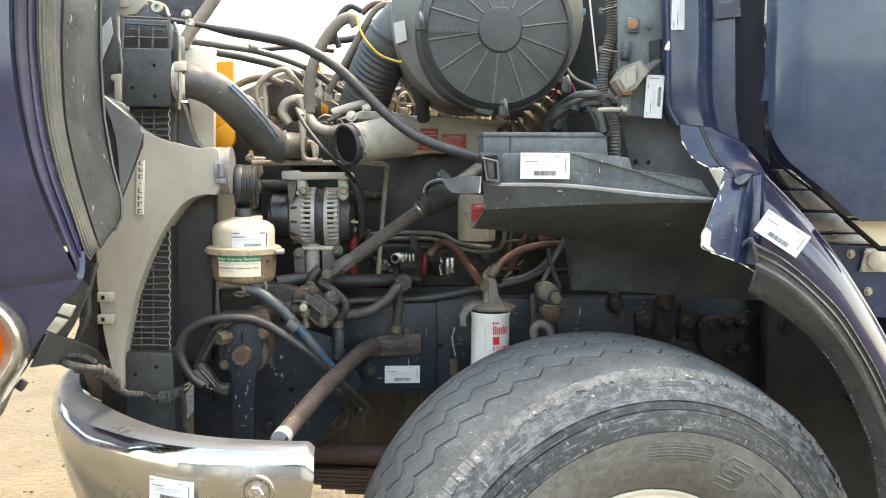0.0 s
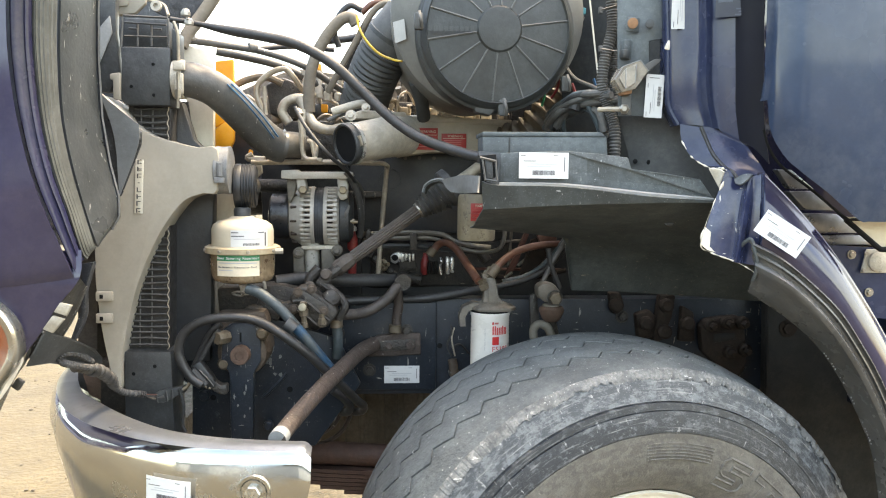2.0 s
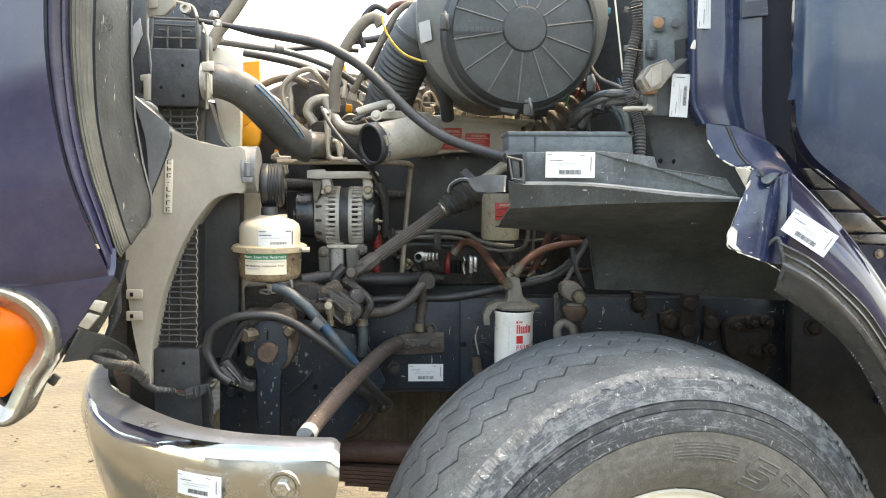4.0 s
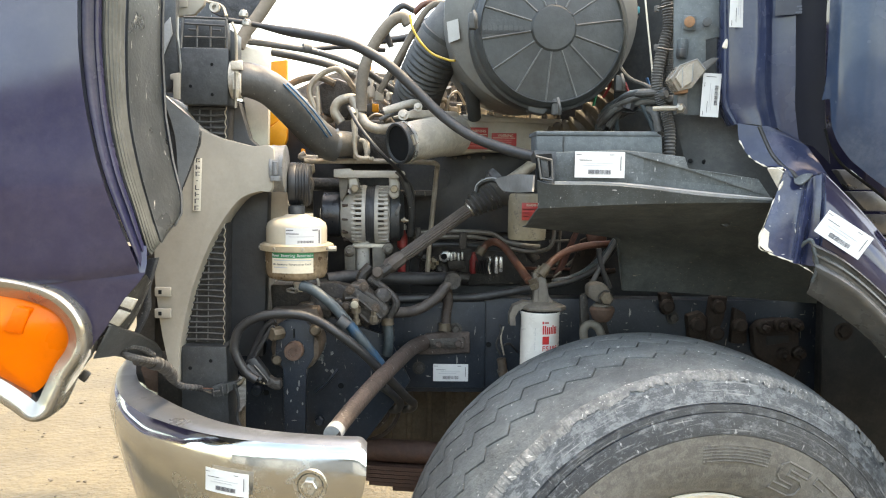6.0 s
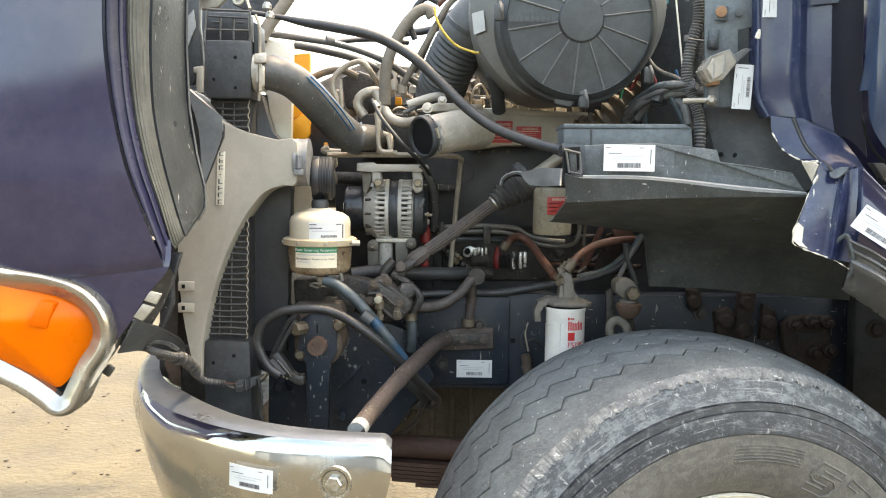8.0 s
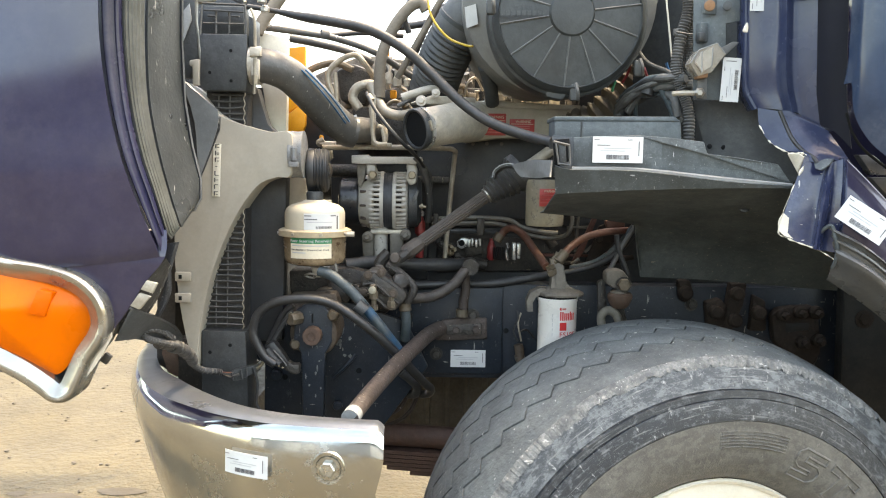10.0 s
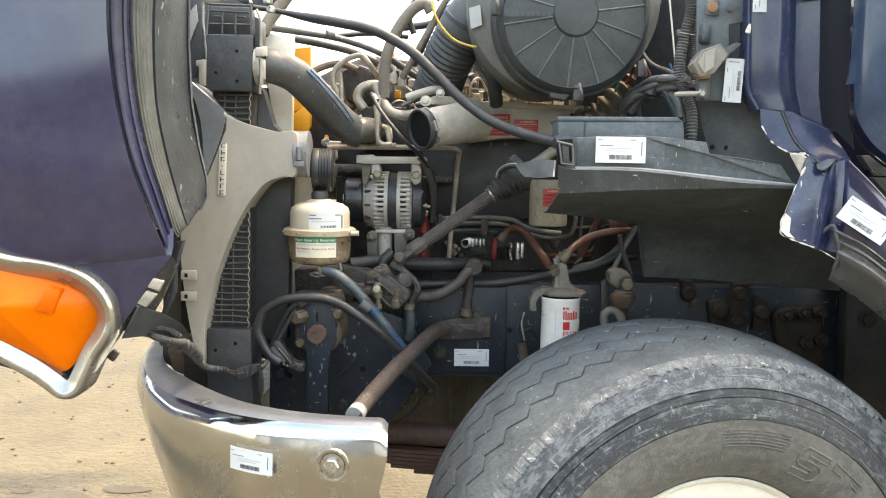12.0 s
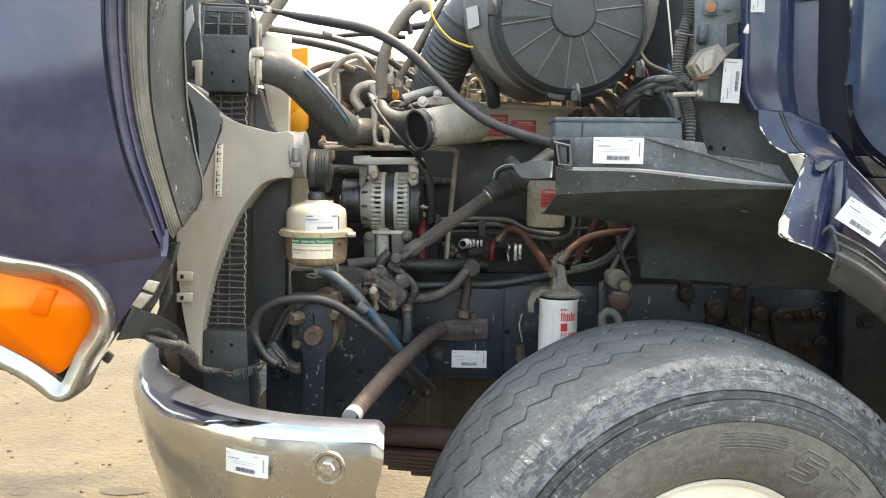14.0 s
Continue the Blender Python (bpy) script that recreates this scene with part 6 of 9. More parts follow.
def make_far_shelf():
    g = thing("far_splash_panel", (0.7, 3.7, 1.3), "dark splash panel on the far side of the engine", "panel")
    part("panel", box((0.85, 3.7, 1.52), (1.3, 0.02, 0.66), w=0.004), LINER, g)
    part("shelf", box((0.85, 3.6, 1.84), (1.2, 0.22, 0.02), w=0.004), BLACKD, g)
    part("leg", box((0.9, 3.65, 0.95), (0.5, 0.08, 0.5), w=0.004), LINER, g)
    return g


make_far_shelf()


def make_shroud():
    s = thing("fan_shroud", (-0.5, 2.6, 1.2), "dark fan shroud with white upper tank beside the radiator", "shroud")
    part("side_panel", prism([(-0.533, 2.170, 1.738), (-0.506, 2.170, 1.735), (-0.478, 2.170, 1.640), (-0.433, 2.170, 1.598), (-0.429, 2.170, 1.499), (-0.444, 2.170, 1.058), (-0.547, 2.170, 1.059)], (0, 0.05, 0), 0.004), SHROUD, s, "matte black side panel")
    part("white_panel", prism([(-0.530, 2.240, 1.895), (-0.437, 2.240, 1.877), (-0.442, 2.240, 1.623), (-0.515, 2.240, 1.623), (-0.512, 2.240, 1.745), (-0.532, 2.240, 1.789)], (0, 0.03, 0), 0.006), WHITEP, s, "white plastic upper panel")
    # dark quad with a slanted side, painted as the shadow on the white panel
    part("panel_shadow", prism([(-0.529, 2.225, 1.743), (-0.504, 2.225, 1.740), (-0.489, 2.225, 1.622), (-0.529, 2.225, 1.622)], (0, 0.01, 0)), SHROUD, s)
    part("cream_panel", prism([(-0.444, 2.240, 1.502), (-0.394, 2.240, 1.503), (-0.389, 2.240, 1.488), (-0.389, 2.240, 1.368), (-0.446, 2.240, 1.368)], (0, 0.02, 0), 0.004), CREAM, s, "cream plastic panel")
    part("fan_blade", prism([(-0.478, 2.460, 1.880), (-0.426, 2.460, 1.886), (-0.427, 2.460, 1.726), (-0.447, 2.460, 1.709), (-0.481, 2.460, 1.687)], (0.0, 0.03, 0), 0.003), ORANGE, s, "orange fan blade")
    part("fan_blade", prism([(-0.479, 2.450, 1.683), (-0.448, 2.450, 1.707), (-0.425, 2.450, 1.720), (-0.426, 2.450, 1.651), (-0.436, 2.450, 1.629), (-0.480, 2.450, 1.629)], (0.0, 0.03, 0), 0.003), ORANGE, s, "orange fan blade")
    part("fan_hub", lathe([(0.10, 0), (0.10, 0.05), (0.06, 0.07)], (-0.388, 2.830, 1.515), -X, 32), GREASE, s)
    part("clear_disc", lathe([(0.07, 0), (0.07, 0.006)], (-0.392, 2.500, 1.633), (-0.5, -1, 0), 32), SHROUD, s)
    return s


SHROUD = mat("shroud_plastic", (0.020, 0.023, 0.027), 0.55, var=0.2, scale=5, dust=0.07, dust_col=(0.2, 0.2, 0.2), up=False)
make_shroud()


LEGM_H = mat("dusty_brown_cast", (0.105, 0.098, 0.085), 0.65, var=0.3, scale=14, dust=0.5, dust_col=(0.22, 0.20, 0.165), bump=0.3)


def make_upper_hose():
    h = thing("charge_air_hose", (-0.402, 2.200, 1.728), "thick black rubber hose, dusty, with blue stripe", "hose")
    pts = [(-0.504, 2.100, 1.784), (-0.459, 2.100, 1.782), (-0.410, 2.130, 1.761), (-0.364, 2.190, 1.714), (-0.322, 2.250, 1.665), (-0.282, 2.290, 1.633), (-0.263, 2.300, 1.628)]
    part("hose", tube(pts, 0.044, 24, n=8), HOSE, h)
    part("stripe", tube([(-0.378, 2.102, 1.775), (-0.343, 2.124, 1.738), (-0.309, 2.168, 1.694), (-0.280, 2.222, 1.649)], 0.0040, 6, squash=0.5), BLUE_P, h, "faded blue stripe")
    part("stripe", tube([(-0.369, 2.108, 1.777), (-0.334, 2.130, 1.742), (-0.299, 2.174, 1.699), (-0.270, 2.228, 1.653)], 0.0040, 6, squash=0.5), BLUE_P, h, "faded blue stripe")
    bm = bmesh.new()
    for k in range(5):
        for j in range(2):
            a = Vector((-0.305, 2.232, 1.643)) + Vector((0.012 * k, 0.008 * k, 0.007 * k - 0.012 * j))
            box(a, (0.008, 0.001, 0.006), (0, -30, 30), 0, bm=bm)
    part("printed_marks", bm, FAINT, h)
    c = part("clamp", lathe([(0.047, -0.013), (0.0485, -0.012), (0.0485, 0.012), (0.047, 0.013)], (-0.493, 2.100, 1.784), X, 36), ALU, h, "wide steel hose clamp")
    part("clamp_lug", box((-0.483, 2.052, 1.812), (0.028, 0.014, 0.022), w=0.003), ALU, c)
    part("clamp_lug", box((-0.482, 2.046, 1.768), (0.020, 0.014, 0.050), w=0.003), ALU, c)
    part("clamp_screw", cyl((-0.482, 2.040, 1.794), (-0.486, 2.046, 1.709), 0.0045, 10), BOLT, c)
    part("clamp_nut", cyl((-0.482, 2.040, 1.754), (-0.483, 2.042, 1.733), 0.008, 6), BOLT, c)
    part("metal_pipe", tube([(-0.272, 2.300, 1.634), (-0.246, 2.325, 1.636), (-0.234, 2.390, 1.637), (-0.234, 2.480, 1.637)], 0.036, 20), LEGM_H, h, "dusty cast pipe stub")
    return h


make_upper_hose()


RUBBERK = mat("coupling_rubber", (0.014, 0.016, 0.019), 0.5, var=0.25, scale=9, dust=0.08, dust_col=(0.055, 0.057, 0.060))


def make_lower_coupling():
    h = thing("charge_air_coupling", (-0.352, 2.150, 1.540), "black ribbed rubber coupling on the tank neck", "hose")
    part("sleeve", lathe([(0.048, 0), (0.0565, 0.002), (0.0575, 0.006), (0.0575, 0.016), (0.056, 0.020)], (-0.371, 2.150, 1.521), (1, 0.06, 0), 36), RUBBERK, h)
    part("bellows", lathe([(0.0555, 0.018), (0.0555, 0.052), (0.050, 0.056)], (-0.371, 2.150, 1.521), (1, 0.06, 0), 36), RUBBERK, h)
    for k in range(4):
        p = Vector((-0.348, 2.151, 1.521)).lerp(Vector((-0.325, 2.152, 1.521)), k / 3)
        part("rib", lathe([(0.0550, -0.0030), (0.0575, -0.0012), (0.0575, 0.0012), (0.0550, 0.0030)], p, (1, 0.06, 0), 36), RUBBERK, h)
    part("pipe", tube([(-0.345, 2.130, 1.523), (-0.345, 2.155, 1.521), (-0.345, 2.180, 1.519)], 0.036, 20), GREASE, h)
    return h


make_lower_coupling()


# ---- steering fluid reservoir ----
def make_reservoir():
    c = Vector((-0.347, 2.120, 1.363))
    r = thing("steering_fluid_reservoir", c - Z * 0.13, "cream plastic fluid reservoir with stained clear bowl", "reservoir")
    c0 = c
    body = [(0.0765, 0.0), (0.078, 0.008), (0.078, 0.048), (0.074, 0.060), (0.060, 0.070), (0.034, 0.077), (0.026, 0.082)]
    part("tank", lathe(body, c0, Z, 40), CREAM, r, "cream upper tank", sharp=60)
    part("flange", lathe([(0.086, -0.012), (0.094, -0.010), (0.0945, 0.004), (0.087, 0.008), (0.077, 0.008)], c0, Z, 48), RINGM, r, "dusty clamp ring")
    part("bowl", lathe([(0.083, -0.010), (0.081, -0.03), (0.0795, -0.068), (0.075, -0.080), (0.059, -0.086), (0.0, -0.087)], c0, Z, 40), FLUID, r, "clear bowl with brown stains", sharp=60)
    part("cap", lathe([(0.0175, 0.074), (0.018, 0.078), (0.0215, 0.080), (0.0220, 0.096), (0.0205, 0.102), (0.013, 0.1045), (0.011, 0.102), (0.0, 0.102)], c0, Z, 28), BLACK, r, "black screw cap")
    for k in range(8):
        a = 2 * math.pi * k / 8 + 0.3
        part("ring_stud", lathe([(0.005, 0), (0.004, 0.003)], c0 + Vector((0.094 * math.cos(a), 0.094 * math.sin(a), -0.003)), Vector((math.cos(a), math.sin(a), 0)), 8), BOLT, r)
    part("ring_bolt", cyl(c0 + Vector((0.086, -0.035, -0.004)), c0 + Vector((0.106, -0.035, -0.004)), 0.007, 8), ALU, r)
    part("drain", lathe([(0.018, -0.092), (0.014, -0.105), (0.012, -0.118)], c0 + Vector((0.01, -0.02, 0)), Z, 14), ALU, r)
    part("drain_clip", tube([c0 + Vector((-0.02, -0.04, -0.112)), c0 + Vector((-0.005, -0.05, -0.106)), c0 + Vector((0.008, -0.045, -0.112)), c0 + Vector((0.0, -0.04, -0.118))], 0.003, 6, closed=True), STEELD, r)
    part("drain_clip", tube([c0 + Vector((0.05, -0.04, -0.072)), c0 + Vector((0.06, -0.045, -0.085)), c0 + Vector((0.062, -0.045, -0.1))], 0.004, 6), STEELD, r)
    # curved labels wrapped on the round body

    def wrap(name, rad, a0, a1, z0, z1, material, lab=""):
        rows = []
        for z in (z0, z1):
            rows.append([c0 + Vector((rad * math.cos(a0 + (a1 - a0) * k / 14), rad * math.sin(a0 + (a1 - a0) * k / 14), z)) for k in range(15)])
        return part(name, loft(rows, 0.0005), material, r, lab)

    st = wrap("sticker", 0.0786, radians(-102), radians(-30), 0.004, 0.050, WHITE, "white parts sticker with printed code strip")
    for a0, a1, z0, z1 in ((-101, -88, 0.043, 0.0455), (-52, -40, 0.043, 0.0455), (-101, -78, 0.034, 0.0365), (-38, -35, 0.010, 0.044)):
        wrap("print", 0.0793, radians(a0), radians(a1), z0, z1, INK)
    wrap("print", 0.0793, radians(-96), radians(-48), 0.027, 0.029, FAINT)
    for k in range(16):
        a = radians(-80 + 1.9 * k)
        wrap("code_bar", 0.0793, a, a + radians(1.0 if k % 3 else 1.4), 0.012, 0.018, INK)
    wrap("green_label", 0.0842, radians(-128), radians(-52), -0.026, -0.012, GREEN, "green label strip")
    wrap("cream_label", 0.0834, radians(-128), radians(-52), -0.064, -0.024, LABELC, "cream instruction label")
    for z, a1 in ((-0.0325, -57), (-0.0505, -98)):
        wrap("print", 0.0842, radians(-124), radians(a1), z, z + 0.0025, FAINT)
    # the label's words, letter by letter round the bowl
    words = "Power Steering Reservoir"
    for k, ch in enumerate(words):
        if ch == " ":
            continue
        a = radians(-126 + 71.5 * k / (len(words) - 1))
        n = Vector((math.cos(a), math.sin(a), 0))
        letters(ch, 0.0100, c0 + n * 0.0850 + Z * -0.0192, Vector((-n.y, n.x, 0)), Z, WHITE, r, "letter")
    words = "Use Automatic Transmission Fluid"
    for k, ch in enumerate(words):
        if ch == " ":
            continue
        a = radians(-124 + 66.0 * k / (len(words) - 1))
        n = Vector((math.cos(a), math.sin(a), 0))
        letters(ch, 0.0068, c0 + n * 0.0842 + Z * -0.0415, Vector((-n.y, n.x, 0)), Z, INK, r, "letter")
    part("mount", box(c0 + Vector((0.0, 0.085, -0.01)), (0.10, 0.06, 0.08), w=0.005), GREASE, r)
    return r


RINGM = mat("dusty_ring_metal", (0.46, 0.38, 0.26), 0.6, metal=0.3, var=0.25, scale=20, dust=0.5)
LABELC = mat("aged_label", (0.68, 0.60, 0.46), 0.6, var=0.15, scale=30, spots=0.12, bump=0)
make_reservoir()


# ---- alternator ----
def make_alternator():
    c = Vector((-0.172, 2.420, 1.431))
    a = thing("alternator", c - Z * 0.10, "cast aluminium alternator with vent slots and dark band", "alternator")
    R = 0.084
    part("coil_core", lathe([(R - 0.016, -0.06), (R - 0.013, -0.055), (R - 0.013, 0.055), (R - 0.016, 0.06)], c, X, 40), WIND, a, "dark inner windings")
    band = part("stator_band", lathe([(R - 0.001, -0.014), (R, -0.012), (R, 0.012), (R - 0.001, 0.014)], c, X, 52), STATOR, a, "dark laminated stator band")
    for k in (-0.006, 0.0, 0.006):
        part("lamination", lathe([(R, k - 0.0006), (R + 0.0006, k), (R, k + 0.0006)], c, X, 52), STATOR, band)
    n_ = 36
    for s, nm in ((-1, "drive_housing"), (1, "rear_housing")):
        inner = [(R - 0.006, 0.0125), (R + 0.0025, 0.0130), (R + 0.004, 0.016), (R + 0.004, 0.0235), (R - 0.004, 0.0245)]
        hs = part(nm, lathe([(r_, s * h_) for r_, h_ in inner], c, X, 52, closed=True), ALT, a, "cast housing half")
        for k in range(n_):
            t = 2 * math.pi * (k + 0.5) / n_
            d = math.degrees(t)
            rad = Vector((0, math.cos(t), math.sin(t)))
            part("vent_rib", box(c + rad * (R - 0.003) + X * s * 0.033, (0.022, 0.013, 0.0078), (d, 0, 0), 0.002), ALT, hs)
            part("fin_end", box(c + rad * (R - 0.004) + X * s * 0.047, (0.014, 0.016, 0.0088), (d, 0, 0), 0.003), ALT, hs)
        outer = [(R - 0.012, 0.040), (R - 0.002, 0.042), (R - 0.003, 0.050), (R - 0.014, 0.060), (R - 0.034, 0.068), (0.025, 0.070), (0.025, 0.05)]
        if s < 0:
            outer = [(R - 0.012, 0.040), (R + 0.002, 0.044), (R - 0.001, 0.056), (R - 0.016, 0.084), (R - 0.030, 0.090), (0.025, 0.092), (0.025, 0.06)]
        part("end_cap", lathe([(r_, s * h_) for r_, h_ in outer], c, X, 52), ALT, hs)
    # ears that rise to the bracket
    le = [(-0.235, 2.335, 1.548), (-0.225, 2.335, 1.553), (-0.208, 2.335, 1.541), (-0.203, 2.335, 1.518), (-0.205, 2.335, 1.499), (-0.222, 2.335, 1.493), (-0.232, 2.335, 1.512)]
    re_ = [(-0.119, 2.335, 1.538), (-0.113, 2.335, 1.551), (-0.094, 2.335, 1.548), (-0.087, 2.335, 1.526), (-0.089, 2.335, 1.487), (-0.106, 2.335, 1.479), (-0.121, 2.335, 1.497), (-0.116, 2.335, 1.516)]
    for pts, q in ((le, (-0.214, 2.333, 1.510)), (re_, (-0.102, 2.333, 1.510))):
        e = part("ear", prism(pts, (0, 0.05, 0), 0.006, seg=3), ALT, a, "thick cast mounting ear")
        part("ear_bolt", lathe([(0.0125, 0), (0.0125, 0.006), (0.010, 0.010)], q, -Y, 6), BRASSY_A, e)
    # windows of the tapered drive end
    for k in range(12):
        t = 2 * math.pi * (k + 0.25) / 12
        rad = Vector((0, math.cos(t), math.sin(t)))
        part("window", box(c + rad * 0.0755 + X * -0.071, (0.018, 0.006, 0.014), (math.degrees(t) + 90, 0, 0), 0.002), WIND, a, "dark window in the drive end")
    for q in ((-0.230, 2.350, 1.329), (-0.120, 2.350, 1.336)):
        part("foot", lathe([(0.015, -0.045), (0.016, -0.002), (0.013, 0.002)], q, -Y, 20), LEGM, a)
        part("foot_bolt", lathe([(0.0095, 0.0), (0.0095, 0.008), (0.007, 0.011)], Vector(q) + Vector((0, -0.002, 0)), -Y, 6), LEGM, a)
    part("cross_bar", prism([(-0.223, 2.370, 1.348), (-0.116, 2.370, 1.349), (-0.116, 2.370, 1.337), (-0.224, 2.370, 1.337)], (0, 0.05, 0), 0.003), ALU, a)
    part("bracket_leg", prism([(-0.247, 2.360, 1.335), (-0.216, 2.360, 1.335), (-0.213, 2.360, 1.267), (-0.244, 2.360, 1.267)], (0, 0.05, 0), 0.004), LEGM, a, "dull bracket leg")
    part("bracket_leg", prism([(-0.167, 2.370, 1.342), (-0.129, 2.370, 1.342), (-0.126, 2.370, 1.266), (-0.164, 2.370, 1.266)], (0, 0.05, 0), 0.004), LEGM, a, "dull bracket leg")
    part("canister", lathe([(0.019, -0.07), (0.0215, -0.066), (0.0215, 0.066), (0.018, 0.07)], (-0.195, 2.400, 1.296), Z, 24), CHIPPY, a, "flaked white and black canister")
    # flat bracket over the top
    part("top_bracket", prism([(-0.274, 2.325, 1.564), (-0.227, 2.325, 1.567), (-0.223, 2.325, 1.561), (-0.075, 2.325, 1.562), (-0.07, 2.325, 1.55), (-0.095, 2.325, 1.54), (-0.13, 2.325, 1.542), (-0.242, 2.325, 1.539), (-0.274, 2.325, 1.541)], (0, 0.05, 0), 0.003), ALT, a, "flat cast top bracket")
    part("bracket_plate", prism([(-0.261, 2.345, 1.540), (-0.231, 2.345, 1.540), (-0.239, 2.345, 1.497), (-0.252, 2.345, 1.470), (-0.258, 2.345, 1.486)], (0, 0.03, 0), 0.002), LEGM, a)
    part("rear_cover", lathe([(0.074, 0.058), (0.078, 0.062), (0.076, 0.085), (0.058, 0.096), (0.02, 0.098)], c, X, 40), BLACK, a, "black rear cover")
    part("cover_clip", prism([(-0.099, 2.335, 1.445), (-0.086, 2.335, 1.468), (-0.081, 2.335, 1.465), (-0.087, 2.335, 1.445), (-0.097, 2.335, 1.432)], (0, 0.01, 0), 0.001), LOOM, a)
    part("terminal", cyl((-0.081, 2.340, 1.421), (-0.060, 2.340, 1.419), 0.004, 8), BRASSY_A, a, "brass terminal")
    part("terminal_nut", cyl((-0.076, 2.340, 1.421), (-0.070, 2.340, 1.421), 0.008, 6), BRASSY_A, a)
    pl = c + X * -0.112
    prof = [(0.020, -0.030), (0.060, -0.030), (0.066, -0.026), (0.066, -0.020)]
    for k in range(5):
        prof += [(0.0658, -0.017 + 0.0065 * k), (0.0654, -0.0145 + 0.0065 * k)]
    prof += [(0.066, 0.020), (0.064, 0.024), (0.02, 0.024)]
    part("pulley", lathe(prof, pl, X, 48), PULLEY, a, "smooth dark belt pulley", sharp=40)
    part("shaft", cyl(c + X * -0.15, c, 0.018, 16), STEEL, a)
    return a


BRASSY_A = mat("dull_brass_bolt", (0.26, 0.215, 0.15), 0.45, metal=0.5, var=0.3, scale=30, dust=0.3)
STATOR = mat("stator_steel", (0.030, 0.034, 0.040), 0.45, metal=0.3, var=0.25, scale=14, dust=0.25, dust_col=(0.2, 0.2, 0.19))
LEGM = mat("dull_grey_cast", (0.13, 0.12, 0.10), 0.65, var=0.35, scale=14, dust=0.4, dust_col=(0.24, 0.21, 0.17), bump=0.4)
ALT = mat("alternator_alloy", (0.40, 0.385, 0.35), 0.5, metal=0.2, var=0.15, scale=18, dust=0.35, dust_col=(0.36, 0.33, 0.28), bump=0.4, spots=0.10, spot_col=(0.2, 0.17, 0.13))
WIND = mat("winding_dark", (0.035, 0.022, 0.017), 0.6, var=0.4, scale=40)
PULLEY = mat("pulley_steel", (0.022, 0.025, 0.031), 0.35, metal=0.3, var=0.25, scale=12, dust=0.15, dust_col=(0.15, 0.15, 0.15))
CHIPPY = mat("flaked_paint", (0.42, 0.40, 0.36), 0.7, var=0.2, scale=14, spots=0.55, spot_col=(0.025, 0.024, 0.022))
make_alternator()


# ---- engine ----
def make_engine():
    e = thing("diesel_engine", (0.4, 2.85, 0.8), "dark diesel engine block with aluminium rocker cover", "engine")
    part("block", box((0.55, 2.92, 1.27), (1.65, 0.56, 0.66), w=0.02), ENGINE, e, "dark engine block")
    part("front_cover", prism([(-0.376, 2.620, 1.597), (-0.056, 2.620, 1.592), (-0.056, 2.620, 1.100), (-0.363, 2.620, 1.102)], (0, 0.08, 0), 0.01), ENGINE, e)
    part("side_plate", prism([(-0.094, 2.580, 1.629), (0.418, 2.580, 1.646), (0.422, 2.580, 1.379), (-0.095, 2.580, 1.360)], (0, 0.07, 0), 0.006), ENGINE, e, "smooth dark side cover")
    for p in ((0.081, 2.575, 1.608), (0.125, 2.575, 1.609), (0.171, 2.575, 1.609)):
        hexbolt(e, p, -Y, 0.006, 0.006, CASTG, washer=False)
    part("ring_mark", tube([Vector((0.033, 2.576, 1.542)) + Vector((0.033 * math.cos(k * math.pi / 10), 0, 0.033 * math.sin(k * math.pi / 10))) for k in range(20)], 0.0012, 5, closed=True, smooth=False), SHROUD, e)
    rc = part("rocker_cover", prism([(0.048, 2.500, 1.734), (0.152, 2.500, 1.739), (0.404, 2.500, 1.722), (0.410, 2.500, 1.632), (0.152, 2.500, 1.623), (0.049, 2.500, 1.608)], (0, 0.45, 0), 0.008), COVER, e, "grey cast rocker cover")
    part("cover_rail", prism([(-0.054, 2.490, 1.738), (0.402, 2.490, 1.726), (0.402, 2.490, 1.711), (-0.054, 2.490, 1.722)], (0, 0.05, 0), 0.002), COVER, e)
    for p in ((0.086, 2.495, 1.722), (0.206, 2.495, 1.738), (0.380, 2.495, 1.711), (0.080, 2.495, 1.646)):
        hexbolt(e, p, -Y, 0.009, 0.008, ALU)
    # red warning plates
    for (c, w, h) in (((0.143, 2.494, 1.665), 0.068, 0.066), ((0.226, 2.494, 1.659), 0.076, 0.046), ):
        s = part("warning_plate", box(c, (w, 0.002, h), w=0.002), REDP, e, "red warning plate")
        letters("WARNING", 0.0115, Vector(c) + Vector((0.004, -0.0016, h * 0.33)), X, Z, LABELC, s, squeeze=0.85)
        flat_bars([(0, h * 0.18, w * 0.9, 0.0015)], plane_pose(Vector(c) + Vector((0, -0.0012, 0)), X, Z), LABELC, s, "rule")
        for k in range(4):
            flat_bars([(-w * 0.05, h * (0.04 - 0.13 * k), w * 0.7, 0.0022)], plane_pose(Vector(c) + Vector((0, -0.0012, 0)), X, Z), PALERED, s, "print")
    # fittings along the top of the head
    rnd = random.Random(11)
    for k in range(26):
        base = Vector((-0.038, 2.580, 1.740)).lerp(Vector((0.414, 2.620, 1.737)), k / 25) + Vector((rnd.uniform(-0.01, 0.01), rnd.uniform(0, 0.12), 0))
        hh = rnd.uniform(0.02, 0.07)
        m = rnd.choice((ALU, STEEL, ENGINE, GREASE, STEEL))
        if k % 3:
            part("injector_fitting", lathe([(0.010, 0), (0.010, hh * 0.5), (0.006, hh * 0.55), (0.006, hh), (0.009, hh), (0.009, hh + 0.008)], base, (rnd.uniform(-0.3, 0.3), rnd.uniform(-0.3, 0.1), 1), 8), m, e)
        else:
            part("clamp_block", box(base + Z * 0.015, (0.03, 0.03, 0.035), (0, 0, rnd.uniform(-20, 20)), 0.004), m, e)
